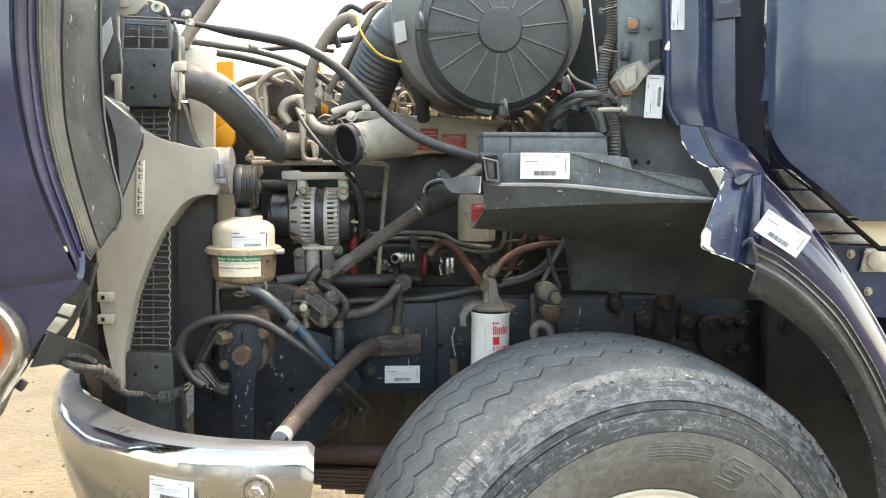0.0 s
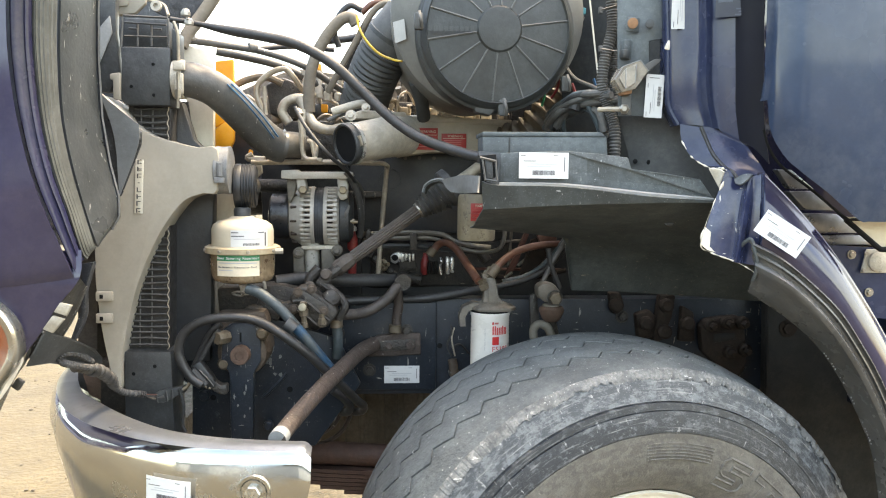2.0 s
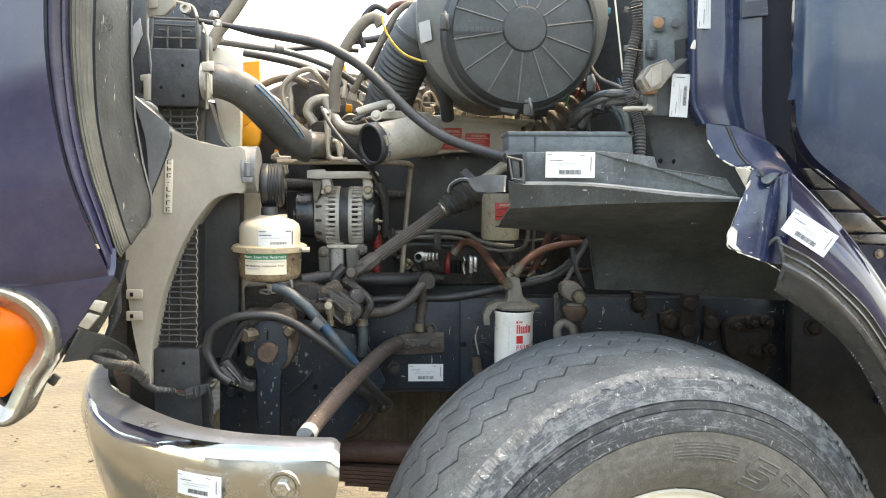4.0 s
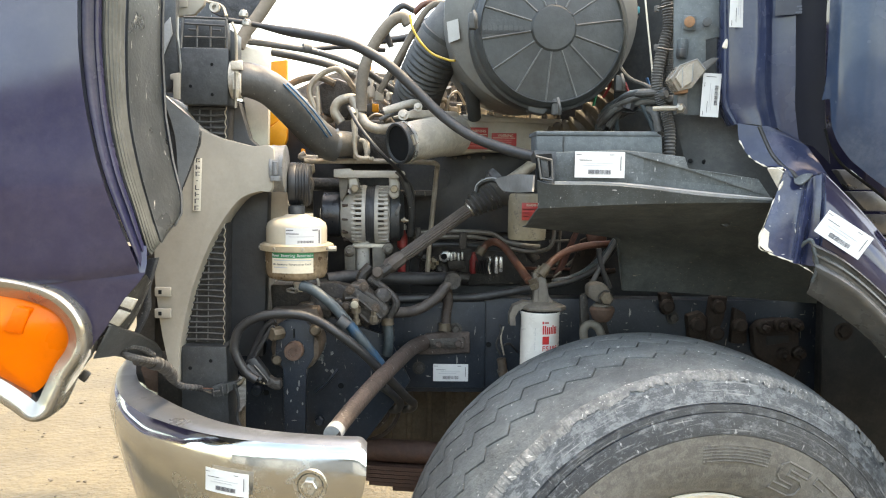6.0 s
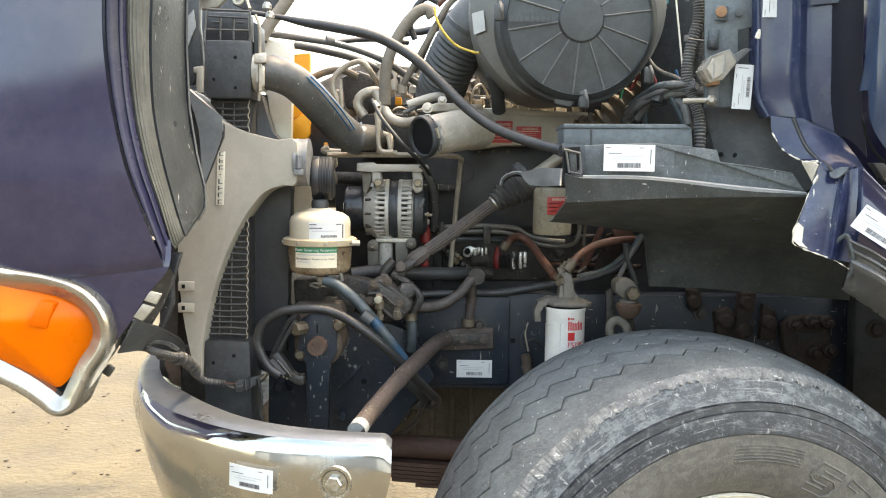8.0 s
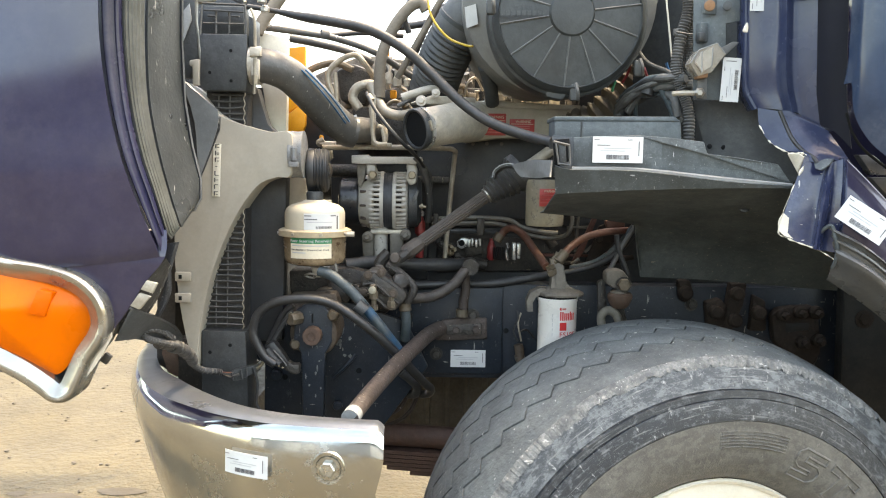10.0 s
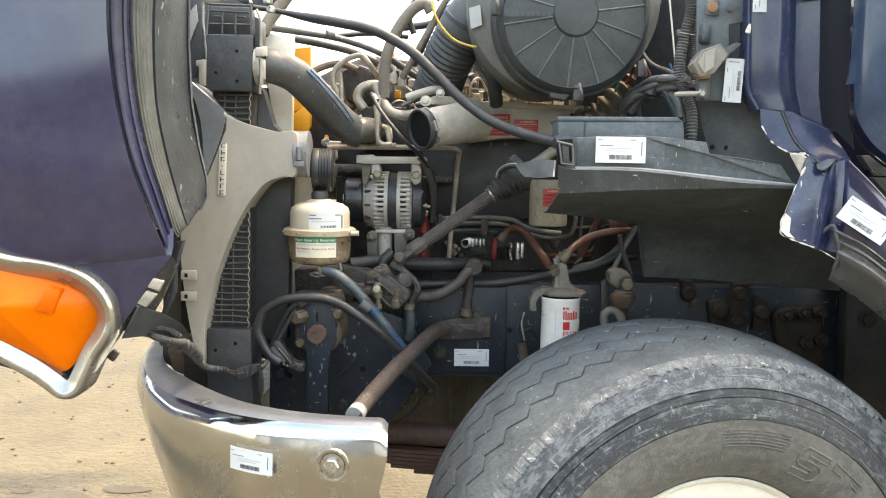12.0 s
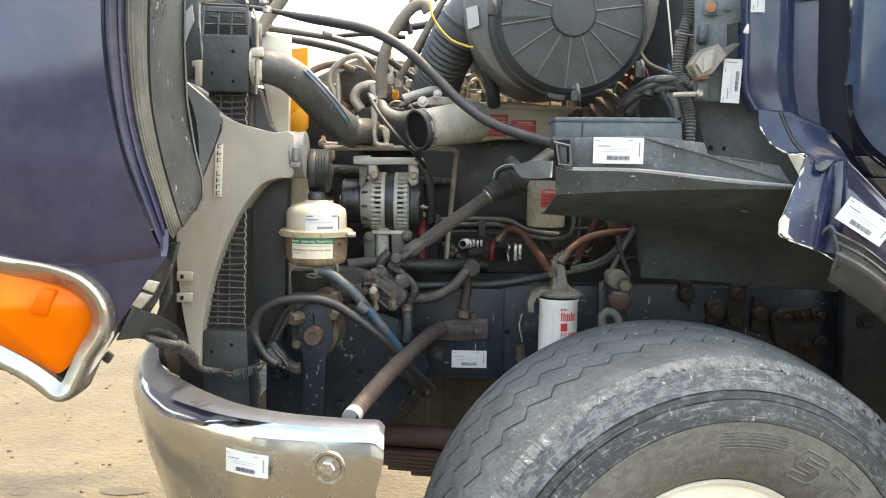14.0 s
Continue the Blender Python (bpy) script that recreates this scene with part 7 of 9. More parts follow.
    for k in range(7):
        a = Vector((-0.012, 2.570, 1.749)).lerp(Vector((0.374, 2.600, 1.748)), k / 6)
        part("injector_pipe", tube([a, a + Vector((0.01, 0, 0.05)), a + Vector((0.035, 0.02, 0.065)), a + Vector((0.06, 0.06, 0.03))], 0.004, 6), STEEL, e)
    part("head_top", prism([(-0.058, 2.720, 1.800), (0.439, 2.720, 1.786), (0.439, 2.720, 1.739), (-0.058, 2.720, 1.741)], (0, 0.3, 0), 0.01), GREASE, e)
    # injection pump side
    part("pump_body", prism([(-0.029, 2.620, 1.339), (0.420, 2.620, 1.349), (0.422, 2.620, 1.201), (-0.029, 2.620, 1.192)], (0, 0.1, 0), 0.01), GREASE, e)
    for p, r_, m in (((0.147, 2.600, 1.268), 0.014, REDCAP), ((-0.081, 2.500, 1.352), 0.016, REDCAP), ((-0.082, 2.500, 1.277), 0.013, REDCAP)):
        part("red_cap", lathe([(r_ * 0.6, -0.03), (r_, -0.022), (r_, 0.01), (r_ * 0.7, 0.022), (r_ * 0.5, 0.032)], p, Z, 16), m, e, "red plastic cap")
    eye = part("eye_bracket", prism([(0.048, 2.570, 1.311), (0.059, 2.570, 1.313), (0.094, 2.570, 1.309), (0.098, 2.570, 1.286), (0.066, 2.570, 1.282), (0.050, 2.570, 1.275), (0.037, 2.570, 1.282), (0.035, 2.570, 1.298)], (0, 0.015, 0), 0.003), BRIGHT, e, "bright steel bracket eye")
    part("eye_hole", lathe([(0.010, 0), (0.009, 0.0015)], (0.050, 2.569, 1.295), -Y, 20), GLASSK, eye)
    for k in range(4):
        part("bright_block", box(Vector((0.073, 2.560, 1.296)) + Vector((0.0115 * k, 0, 0.003 * (k % 2))), (0.008, 0.02, 0.026 - 0.003 * (k % 2)), w=0.0025), BRIGHT, e, "bright machined block")
    part("block_base", prism([(0.059, 2.585, 1.284), (0.115, 2.585, 1.288), (0.120, 2.585, 1.259), (0.066, 2.585, 1.251)], (0, 0.03, 0), 0.004), GREASE, e)
    for k in range(6):
        p = Vector((0.154, 2.570, 1.264)).lerp(Vector((0.186, 2.570, 1.264)), k / 5)
        part("pump_ring", lathe([(0.018, -0.0022), (0.022 - 0.002 * (k % 2), 0), (0.018, 0.0022)], p, X, 20), (GREASE, CABLE)[k % 2], e)
    part("crimp", tube([(0.194, 2.560, 1.297), (0.198, 2.555, 1.284), (0.193, 2.560, 1.269), (0.198, 2.560, 1.243)], 0.005, 6, squash=0.5), BRIGHT, e)
    for k, p in enumerate(((0.216, 2.560, 1.272), (0.230, 2.560, 1.274))):
        part("unit_plate", box(p, (0.011, 0.03, 0.055 - 0.006 * k), w=0.003), BRIGHT, e, "bright plated body")
    part("cap_stem", cyl((0.146, 2.600, 1.308), (0.146, 2.600, 1.286), 0.006, 10), REDCAP, e)
    for p in ((-0.078, 2.500, 1.383), (-0.075, 2.500, 1.310)):
        part("cap_collar", lathe([(0.010, 0), (0.010, 0.012), (0.007, 0.016)], p, Z, 10), BRIGHT, e)
    for k in range(9):
        q = Vector((-0.006, 2.580, 1.306)).lerp(Vector((0.034, 2.600, 1.228)), (k * 0.37) % 1) + Vector((0.014 * (k % 3) - 0.014, 0, 0))
        part("pump_fitting", lathe([(0.011, 0), (0.011, 0.014), (0.007, 0.016), (0.007, 0.028)], q, (0.6 - 0.3 * (k % 4), -0.8, 0.2), 8), (GREASE, BRASSY_A, GREASE)[k % 3], e)
    for p, q, r_ in (((-0.029, 2.600, 1.301), (0.009, 2.600, 1.253), 0.012), ((-0.011, 2.600, 1.250), (0.034, 2.600, 1.217), 0.015), ((0.089, 2.600, 1.231), (0.134, 2.600, 1.219), 0.018), ((0.310, 2.550, 1.327), (0.341, 2.550, 1.288), 0.016)):
        part("casting", cyl(p, q, r_, 12, w=0.002), GREASE, e)
    # red-oxide stays behind the filter
    for pts in ([(0.464, 2.560, 1.381), (0.479, 2.560, 1.381), (0.437, 2.560, 1.272), (0.412, 2.560, 1.232), (0.399, 2.560, 1.232)], [(0.536, 2.570, 1.381), (0.569, 2.570, 1.381), (0.566, 2.570, 1.352), (0.540, 2.570, 1.348)], [(0.305, 2.580, 1.263), (0.600, 2.580, 1.259), (0.600, 2.580, 1.252), (0.305, 2.580, 1.254)]):
        part("stay", prism(pts, (0, 0.02, 0), 0.002), REDOX, e, "red-oxide painted stay")
    for p, q in (((0.425, 2.600, 1.387), (0.418, 2.600, 1.268)), ((0.389, 2.600, 1.345), (0.463, 2.600, 1.349)), ((0.441, 2.560, 1.272), (0.480, 2.560, 1.305)), ((0.396, 2.540, 1.235), (0.420, 2.540, 1.253)), ((0.520, 2.580, 1.343), (0.523, 2.580, 1.215))):
        part("stay_rod", cyl(p, q, 0.005, 8), LEGM, e)
    hexbolt(e, (0.482, 2.550, 1.315), -Y, 0.012, 0.01, CASTG)
    # steel lines
    for pts, r_, m in (
        ([(-0.358, 2.330, 1.585), (-0.181, 2.380, 1.589), (-0.019, 2.420, 1.589), (0.021, 2.450, 1.583), (0.021, 2.470, 1.556), (0.008, 2.500, 1.401), (-0.005, 2.500, 1.226)], 0.0076, STEEL),
        ([(-0.054, 2.500, 1.374), (0.084, 2.500, 1.380), (0.189, 2.500, 1.375), (0.233, 2.500, 1.353), (0.295, 2.500, 1.339), (0.344, 2.500, 1.335)], 0.0075, STEELD),
        ([(-0.045, 2.500, 1.359), (0.102, 2.500, 1.364), (0.172, 2.500, 1.359), (0.260, 2.500, 1.328), (0.330, 2.500, 1.321), (0.365, 2.450, 1.336), (0.379, 2.450, 1.371), (0.378, 2.450, 1.405)], 0.0065, STEELD),
        ([(-0.028, 2.520, 1.336), (0.085, 2.520, 1.337), (0.173, 2.520, 1.330), (0.280, 2.520, 1.319)], 0.008, BLACK),
        ([(-0.118, 2.420, 1.530), (-0.085, 2.420, 1.547), (-0.053, 2.450, 1.513), (-0.048, 2.480, 1.453), (-0.054, 2.500, 1.366)], 0.0045, LOOM),
        ([(-0.244, 2.370, 1.589), (-0.204, 2.370, 1.592), (-0.180, 2.370, 1.609), (-0.185, 2.400, 1.652), (-0.195, 2.400, 1.671)], 0.006, STEEL),
    ):
        part("line", tube(pts, r_, 8), m, e)
    part("line_clamp", box((0.105, 2.485, 1.353), (0.022, 0.02, 0.052), w=0.003), GREASE, e)
    part("line_clamp", box((-0.033, 2.485, 1.374), (0.016, 0.02, 0.034), w=0.003), GREASE, e)
    part("lower_duct", box((-0.055, 2.560, 1.494), (0.14, 0.08, 0.02), w=0.004), GREASE, e)
    part("front_tube", cyl((-0.376, 2.500, 1.519), (-0.258, 2.500, 1.519), 0.020, 16), GREASE, e)
    # added backing sheet that hides the sky below the air cleaner
    part("rear_backing", prism([(0.085, 2.800, 1.905), (0.200, 2.800, 1.955), (0.640, 2.800, 1.985), (0.645, 2.800, 1.735), (0.085, 2.800, 1.735)], (0, 0.02, 0), 0.004), GREASE, e, "dark backing panel added to close off the sky behind the engine")
    part("front_plate", prism([(-0.380, 2.420, 1.582), (-0.344, 2.420, 1.582), (-0.341, 2.420, 1.556), (-0.361, 2.420, 1.539), (-0.380, 2.420, 1.542)], (0, 0.03, 0), 0.003), ALU, e)
    return e


COVER = mat("cover_alloy", (0.46, 0.43, 0.36), 0.55, metal=0.3, var=0.15, scale=9, dust=0.4, dust_col=(0.48, 0.425, 0.335), bump=0.2, streak=0.2, speck=0.3)
REDP = mat("red_plate", (0.45, 0.035, 0.035), 0.45, var=0.15, scale=10, dust=0.15, bump=0, up=False)
PALERED = mat("pale_red_print", (0.6, 0.2, 0.18), 0.6, bump=0)
BRIGHT = mat("bright_plating", (0.55, 0.55, 0.53), 0.3, metal=0.7, var=0.2, scale=30, spots=0.15, spot_col=(0.08, 0.07, 0.06))
CASTG = mat("grey_casting", (0.135, 0.122, 0.105), 0.6, metal=0.2, var=0.3, scale=16, dust=0.4, dust_col=(0.3, 0.26, 0.21), bump=0.3, fleck=0.3)
make_engine()


def make_intake_elbow():
    i = thing("intake_elbow", (0.013, 2.300, 1.665), "cast aluminium intake elbow with open mouth", "pipe")
    pts = [(-0.089, 2.190, 1.633), (-0.063, 2.210, 1.639), (-0.018, 2.250, 1.649), (0.026, 2.310, 1.660), (0.066, 2.380, 1.668)]
    part("pipe", tube([Vector(pts[0]).lerp(Vector(pts[1]), 0.48)] + pts[1:], lambda s: 0.050 + 0.010 * s, 28, n=6), ALU, i, "dusty cast pipe")
    ax = Vector(pts[1]) - Vector(pts[0])
    p0 = Vector(pts[0])
    part("mouth_ring", lathe([(0.048, 0.016), (0.0555, 0.014), (0.0565, 0.004), (0.054, -0.002), (0.049, -0.002), (0.047, 0.004), (0.046, 0.020)], p0, ax, 40, closed=True), BLACK, i, "black rubber mouth ring")
    mc = part("mouth_clamp", lathe([(0.0525, 0.017), (0.0565, 0.018), (0.0565, 0.028), (0.0525, 0.029)], p0, ax, 40), BRIGHT, i, "steel band clamp")
    part("clamp_screw", cyl(p0 + ax.normalized() * 0.023 + Vector((0.02, -0.052, 0.018)), p0 + ax.normalized() * 0.023 + Vector((0.028, -0.048, -0.008)), 0.006, 8), BOLT, mc)
    part("mouth", lathe([(0.047, 0.004), (0.045, 0.026), (0.0, 0.028)], p0, ax, 32), GLASSK, i, "dark open bore")
    part("top_rib", prism([(-0.108, 2.220, 1.705), (-0.049, 2.260, 1.730), (0.077, 2.340, 1.732), (0.077, 2.340, 1.713), (-0.049, 2.260, 1.705)], (0, 0.06, 0), 0.006), ALU, i)
    hexbolt(i, (-0.075, 2.215, 1.711), (-0.2, -1, 0.2), 0.010, 0.009, ALU)
    hexbolt(i, (-0.036, 2.250, 1.735), (-0.1, -1, 0.3), 0.008, 0.009, ALU)
    # pipes that feed it
    for pts, r_, m in (([(-0.227, 2.400, 1.771), (-0.204, 2.380, 1.723), (-0.179, 2.360, 1.690), (-0.139, 2.350, 1.679), (-0.104, 2.330, 1.684)], 0.015, STEEL), ([(-0.262, 2.420, 1.701), (-0.281, 2.420, 1.733), (-0.268, 2.420, 1.762), (-0.232, 2.420, 1.773), (-0.203, 2.420, 1.760)], 0.014, STEEL), ([(-0.134, 2.360, 1.730), (-0.115, 2.360, 1.737), (-0.059, 2.360, 1.754), (-0.035, 2.380, 1.756)], 0.012, ALU), ([(-0.146, 2.350, 1.706), (-0.115, 2.360, 1.723), (-0.068, 2.380, 1.749)], 0.006, LOOM)):
        part("feed_pipe", tube(pts, r_, 12), m, i)
    return i


make_intake_elbow()


def make_front_accessories():
    a = thing("front_accessories", (-0.284, 2.450, 1.735), "dusty bent steel tubes and sensors at the engine front", "engine part")
    part("backing", prism([(-0.474, 2.780, 1.823), (-0.377, 2.780, 1.871), (-0.284, 2.780, 1.906), (-0.135, 2.780, 1.890), (0.092, 2.780, 1.902), (0.093, 2.780, 1.577), (-0.477, 2.780, 1.571)], (0, 0.05, 0), 0.01), CLUTTER, a, "dusty tan engine front")
    part("housing", prism([(-0.342, 2.520, 1.824), (-0.292, 2.520, 1.845), (-0.238, 2.520, 1.826), (-0.225, 2.520, 1.758), (-0.259, 2.520, 1.716), (-0.330, 2.520, 1.732)], (0, 0.12, 0), 0.01), GREASE, a)
    part("housing", prism([(-0.290, 2.500, 1.714), (-0.139, 2.500, 1.716), (-0.105, 2.500, 1.589), (-0.291, 2.500, 1.587)], (0, 0.12, 0), 0.01), GREASE, a)
    for pts, r_, m in (([(-0.330, 2.420, 1.724), (-0.339, 2.420, 1.740), (-0.353, 2.420, 1.780), (-0.348, 2.420, 1.813), (-0.312, 2.420, 1.845), (-0.272, 2.420, 1.856), (-0.248, 2.420, 1.834), (-0.218, 2.450, 1.794), (-0.189, 2.500, 1.791)], 0.0085, STEEL), ([(-0.436, 2.500, 1.812), (-0.389, 2.500, 1.834), (-0.339, 2.500, 1.842), (-0.289, 2.500, 1.823)], 0.011, TAN_HOSE), ([(-0.331, 2.410, 1.804), (-0.327, 2.410, 1.723)], 0.006, STEEL), ([(-0.363, 2.400, 1.609), (-0.376, 2.400, 1.598), (-0.328, 2.400, 1.595)], 0.01, STEEL)):
        part("tube", tube(pts, r_, 10), m, a)
    for pts in ([(-0.216, 2.270, 1.702), (-0.212, 2.270, 1.667), (-0.209, 2.270, 1.615), (-0.203, 2.270, 1.600), (-0.190, 2.270, 1.595), (-0.169, 2.270, 1.596)], [(-0.197, 2.275, 1.645), (-0.186, 2.275, 1.642), (-0.182, 2.275, 1.630), (-0.176, 2.275, 1.598)]):
        part("rod", tube(pts, 0.0058, 8), STEEL, a, "bent steel rod")
    part("strap", prism([(-0.223, 2.345, 1.736), (-0.208, 2.345, 1.736), (-0.207, 2.345, 1.595), (-0.220, 2.345, 1.595)], (0, 0.006, 0), 0.001), STEEL, a, "flat steel strap")
    part("strap_foot", box((-0.187, 2.360, 1.595), (0.05, 0.02, 0.012), w=0.002), STEEL, a)
    for p, h in (((-0.221, 2.480, 1.797), 0.05), ((-0.181, 2.500, 1.783), 0.07), ((-0.155, 2.500, 1.775), 0.06), ((-0.122, 2.500, 1.775), 0.05), ((-0.374, 2.500, 1.696), 0.06)):
        part("fitting", lathe([(0.014, 0), (0.014, h * 0.4), (0.009, h * 0.5), (0.009, h), (0.012, h), (0.012, h + 0.01)], p, Z, 10), ALU, a)
    rnd = random.Random(21)
    for k in range(34):
        q = Vector((-0.441, 2.660, 1.803)).lerp(Vector((0.079, 2.660, 1.820)), rnd.random()) + Vector((0, rnd.uniform(-0.03, 0.06), rnd.uniform(-0.17, 0.05)))
        m = rnd.choice((ALU, STEEL, GREASE, TAN_HOSE, GREASE, LOOM))
        if k % 3 == 0:
            part("casting", box(q, (rnd.uniform(0.02, 0.06), 0.04, rnd.uniform(0.02, 0.05)), (0, rnd.uniform(-40, 40), 0), 0.006), m, a)
        elif k % 3 == 1:
            part("union", lathe([(0.012, 0), (0.012, 0.012), (0.008, 0.014), (0.008, 0.03), (0.011, 0.03), (0.011, 0.04)], q, (rnd.uniform(-1, 1), -0.5, rnd.uniform(-0.2, 1)), 8), m, a)
        else:
            part("tube", tube([q, q + Vector((rnd.uniform(-0.06, 0.06), -0.03, rnd.uniform(0, 0.06))), q + Vector((rnd.uniform(-0.12, 0.12), 0.0, rnd.uniform(-0.06, 0.06)))], rnd.uniform(0.004, 0.009), 7), m, a)
    part("orange_fitting", box((-0.172, 2.600, 1.760), (0.020, 0.03, 0.026), w=0.004), ORANGE, a, "orange plastic plug")
    part("orange_fitting", box((-0.217, 2.900, 1.917), (0.03, 0.03, 0.04), w=0.006), ORANGE, a, "orange plastic plug")
    part("orange_fitting", box((-0.375, 2.500, 1.612), (0.03, 0.03, 0.03), w=0.006), ORANGE, a)
    return a


CLUTTER = mat("grimy_front", (0.12, 0.10, 0.08), 0.75, var=0.6, scale=16, dust=0.5, dust_col=(0.30, 0.25, 0.19), spots=0.3, spot_col=(0.03, 0.028, 0.026), bump=0.8, up=False)
make_front_accessories()


# ---- air cleaner ----
def make_air_cleaner():
    c = Vector((0.290, 1.990, 1.907))
    a = thing("air_cleaner", c + Vector((0, 0.3, -0.25)), "large grey-black round air cleaner with ribbed lid", "air filter")
    n = Vector((0.05, -1, -0.01)).normalized()
    u, v, _ = basis(n)
    part("body", lathe([(0.235, -0.42), (0.240, -0.30), (0.242, -0.03), (0.250, -0.02), (0.250, 0.0), (0.240, 0.012), (0.215, 0.035), (0.19, 0.05)], (0.279, 2.120, 1.969), n, 64), AIRC, a, "dusty grey canister shell")
    lid = part("lid", lathe([(0.198, -0.12), (0.198, -0.06), (0.197, -0.045), (0.190, -0.040), (0.186, -0.028), (0.180, -0.022), (0.165, -0.02), (0.056, -0.004), (0.051, 0.001), (0.040, 0.0025), (0.0, 0.0025)], c, n, 72), AIRL, a, "dusty ribbed lid")
    for k in range(14):
        t = 2 * math.pi * (k + 0.35) / 14
        d = u * math.cos(t) + v * math.sin(t)
        part("lid_rib", tube([c + d * 0.056 + n * -0.003, c + d * 0.110 + n * -0.0105, c + d * 0.174 + n * -0.0195], 0.0024, 6, n=2), RIBM, lid)
    part("lid_ring", lathe([(0.172, -0.022), (0.176, -0.015), (0.181, -0.022)], c, n, 72), AIRL, lid)
    bm = bmesh.new()
    for k in range(9):
        box((-0.05 + 0.0125 * k, 0, 0), (0.009, 0.012, 0.001), w=0.0, bm=bm)
    bmesh.ops.transform(bm, matrix=plane_pose(Vector((0.172, 1.975, 1.902)) + n * 0.0, X, Z), verts=bm.verts)
    part("moulded_mark", bm, AIRL, lid)
    # clamps and pale patch on the rim
    for p in ((0.094, 1.990, 1.919), (0.304, 2.020, 1.721), (0.466, 2.050, 1.785)):
        cl = part("clasp", box(p, (0.022, 0.02, 0.040), (0, 0, 0), 0.005), AIRB, a)
        part("clasp_lever", tube([Vector(p) + Vector((0.0, -0.02, 0.02)), Vector(p) + Vector((0.004, -0.03, 0)), Vector(p) + Vector((0.008, -0.016, -0.018))], 0.0045, 8), LOOM, cl)
    part("patch", loft([[(0.035, 2.104, 1.937), (0.062, 2.074, 1.94)], [(0.041, 2.104, 1.885), (0.068, 2.074, 1.891)]], 0.001), PATCH, a, "pale worn sticker")
    # intake bellows
    b = [(0.079, 2.340, 1.990), (0.038, 2.340, 1.939), (0.010, 2.360, 1.895), (-0.016, 2.400, 1.845), (-0.036, 2.450, 1.797), (-0.054, 2.520, 1.744)]
    part("intake_boot", tube(b, lambda s: 0.070 + (0.0034 * math.sin(2 * math.pi * 14.0 * (s - 0.30) / 0.6) if 0.30 < s < 0.90 else 0.003), 28, n=24), AIRB, a, "ribbed rubber intake boot")
    part("boot_band", lathe([(0.073, -0.008), (0.075, -0.006), (0.075, 0.006), (0.073, 0.008)], b[1], Vector(b[2]) - Vector(b[1]), 32), AIRL, a)
    part("drain_foot", prism([(0.232, 2.030, 1.738), (0.298, 2.030, 1.730), (0.277, 2.030, 1.702), (0.238, 2.030, 1.710)], (0, 0.05, 0), 0.006), AIRB, a)
    part("support_leg", tube([(0.100, 2.320, 1.817), (0.118, 2.360, 1.774), (0.130, 2.420, 1.723)], 0.020, 12), AIRB, a)
    return a


AIRB = mat("canister_plastic", (0.055, 0.060, 0.061), 0.6, var=0.2, scale=5, dust=0.45, dust_col=(0.185, 0.185, 0.172))
AIRL = mat("lid_plastic", (0.024, 0.028, 0.029), 0.5, var=0.2, scale=5, dust=0.4, dust_col=(0.074, 0.083, 0.083), up=False)
PATCH = mat("pale_patch", (0.42, 0.42, 0.40), 0.6, var=0.1, scale=30, spots=0.15)
make_air_cleaner()


# ---- frame and steering ----
PCHIP = mat("chipped_undercoat", (0.16, 0.17, 0.165), 0.7, var=0.4, scale=40)
RUSTY = mat("rust_brown", (0.025, 0.018, 0.014), 0.75, var=0.5, scale=16, dust=0.3, dust_col=(0.075, 0.054, 0.040), bump=0.5, fleck=0.4, spec=0.2)
FLANGE_B = mat("brown_flange", (0.065, 0.047, 0.035), 0.7, var=0.4, scale=14, dust=0.35, dust_col=(0.25, 0.2, 0.15), bump=0.4, fleck=0.3)
RUSTY_N = mat("rusty_nut", (0.088, 0.052, 0.037), 0.75, var=0.25, scale=25, bump=0.4)
BRASSY = mat("dull_brass", (0.115, 0.09, 0.062), 0.55, metal=0.4, var=0.3, scale=30, dust=0.3)


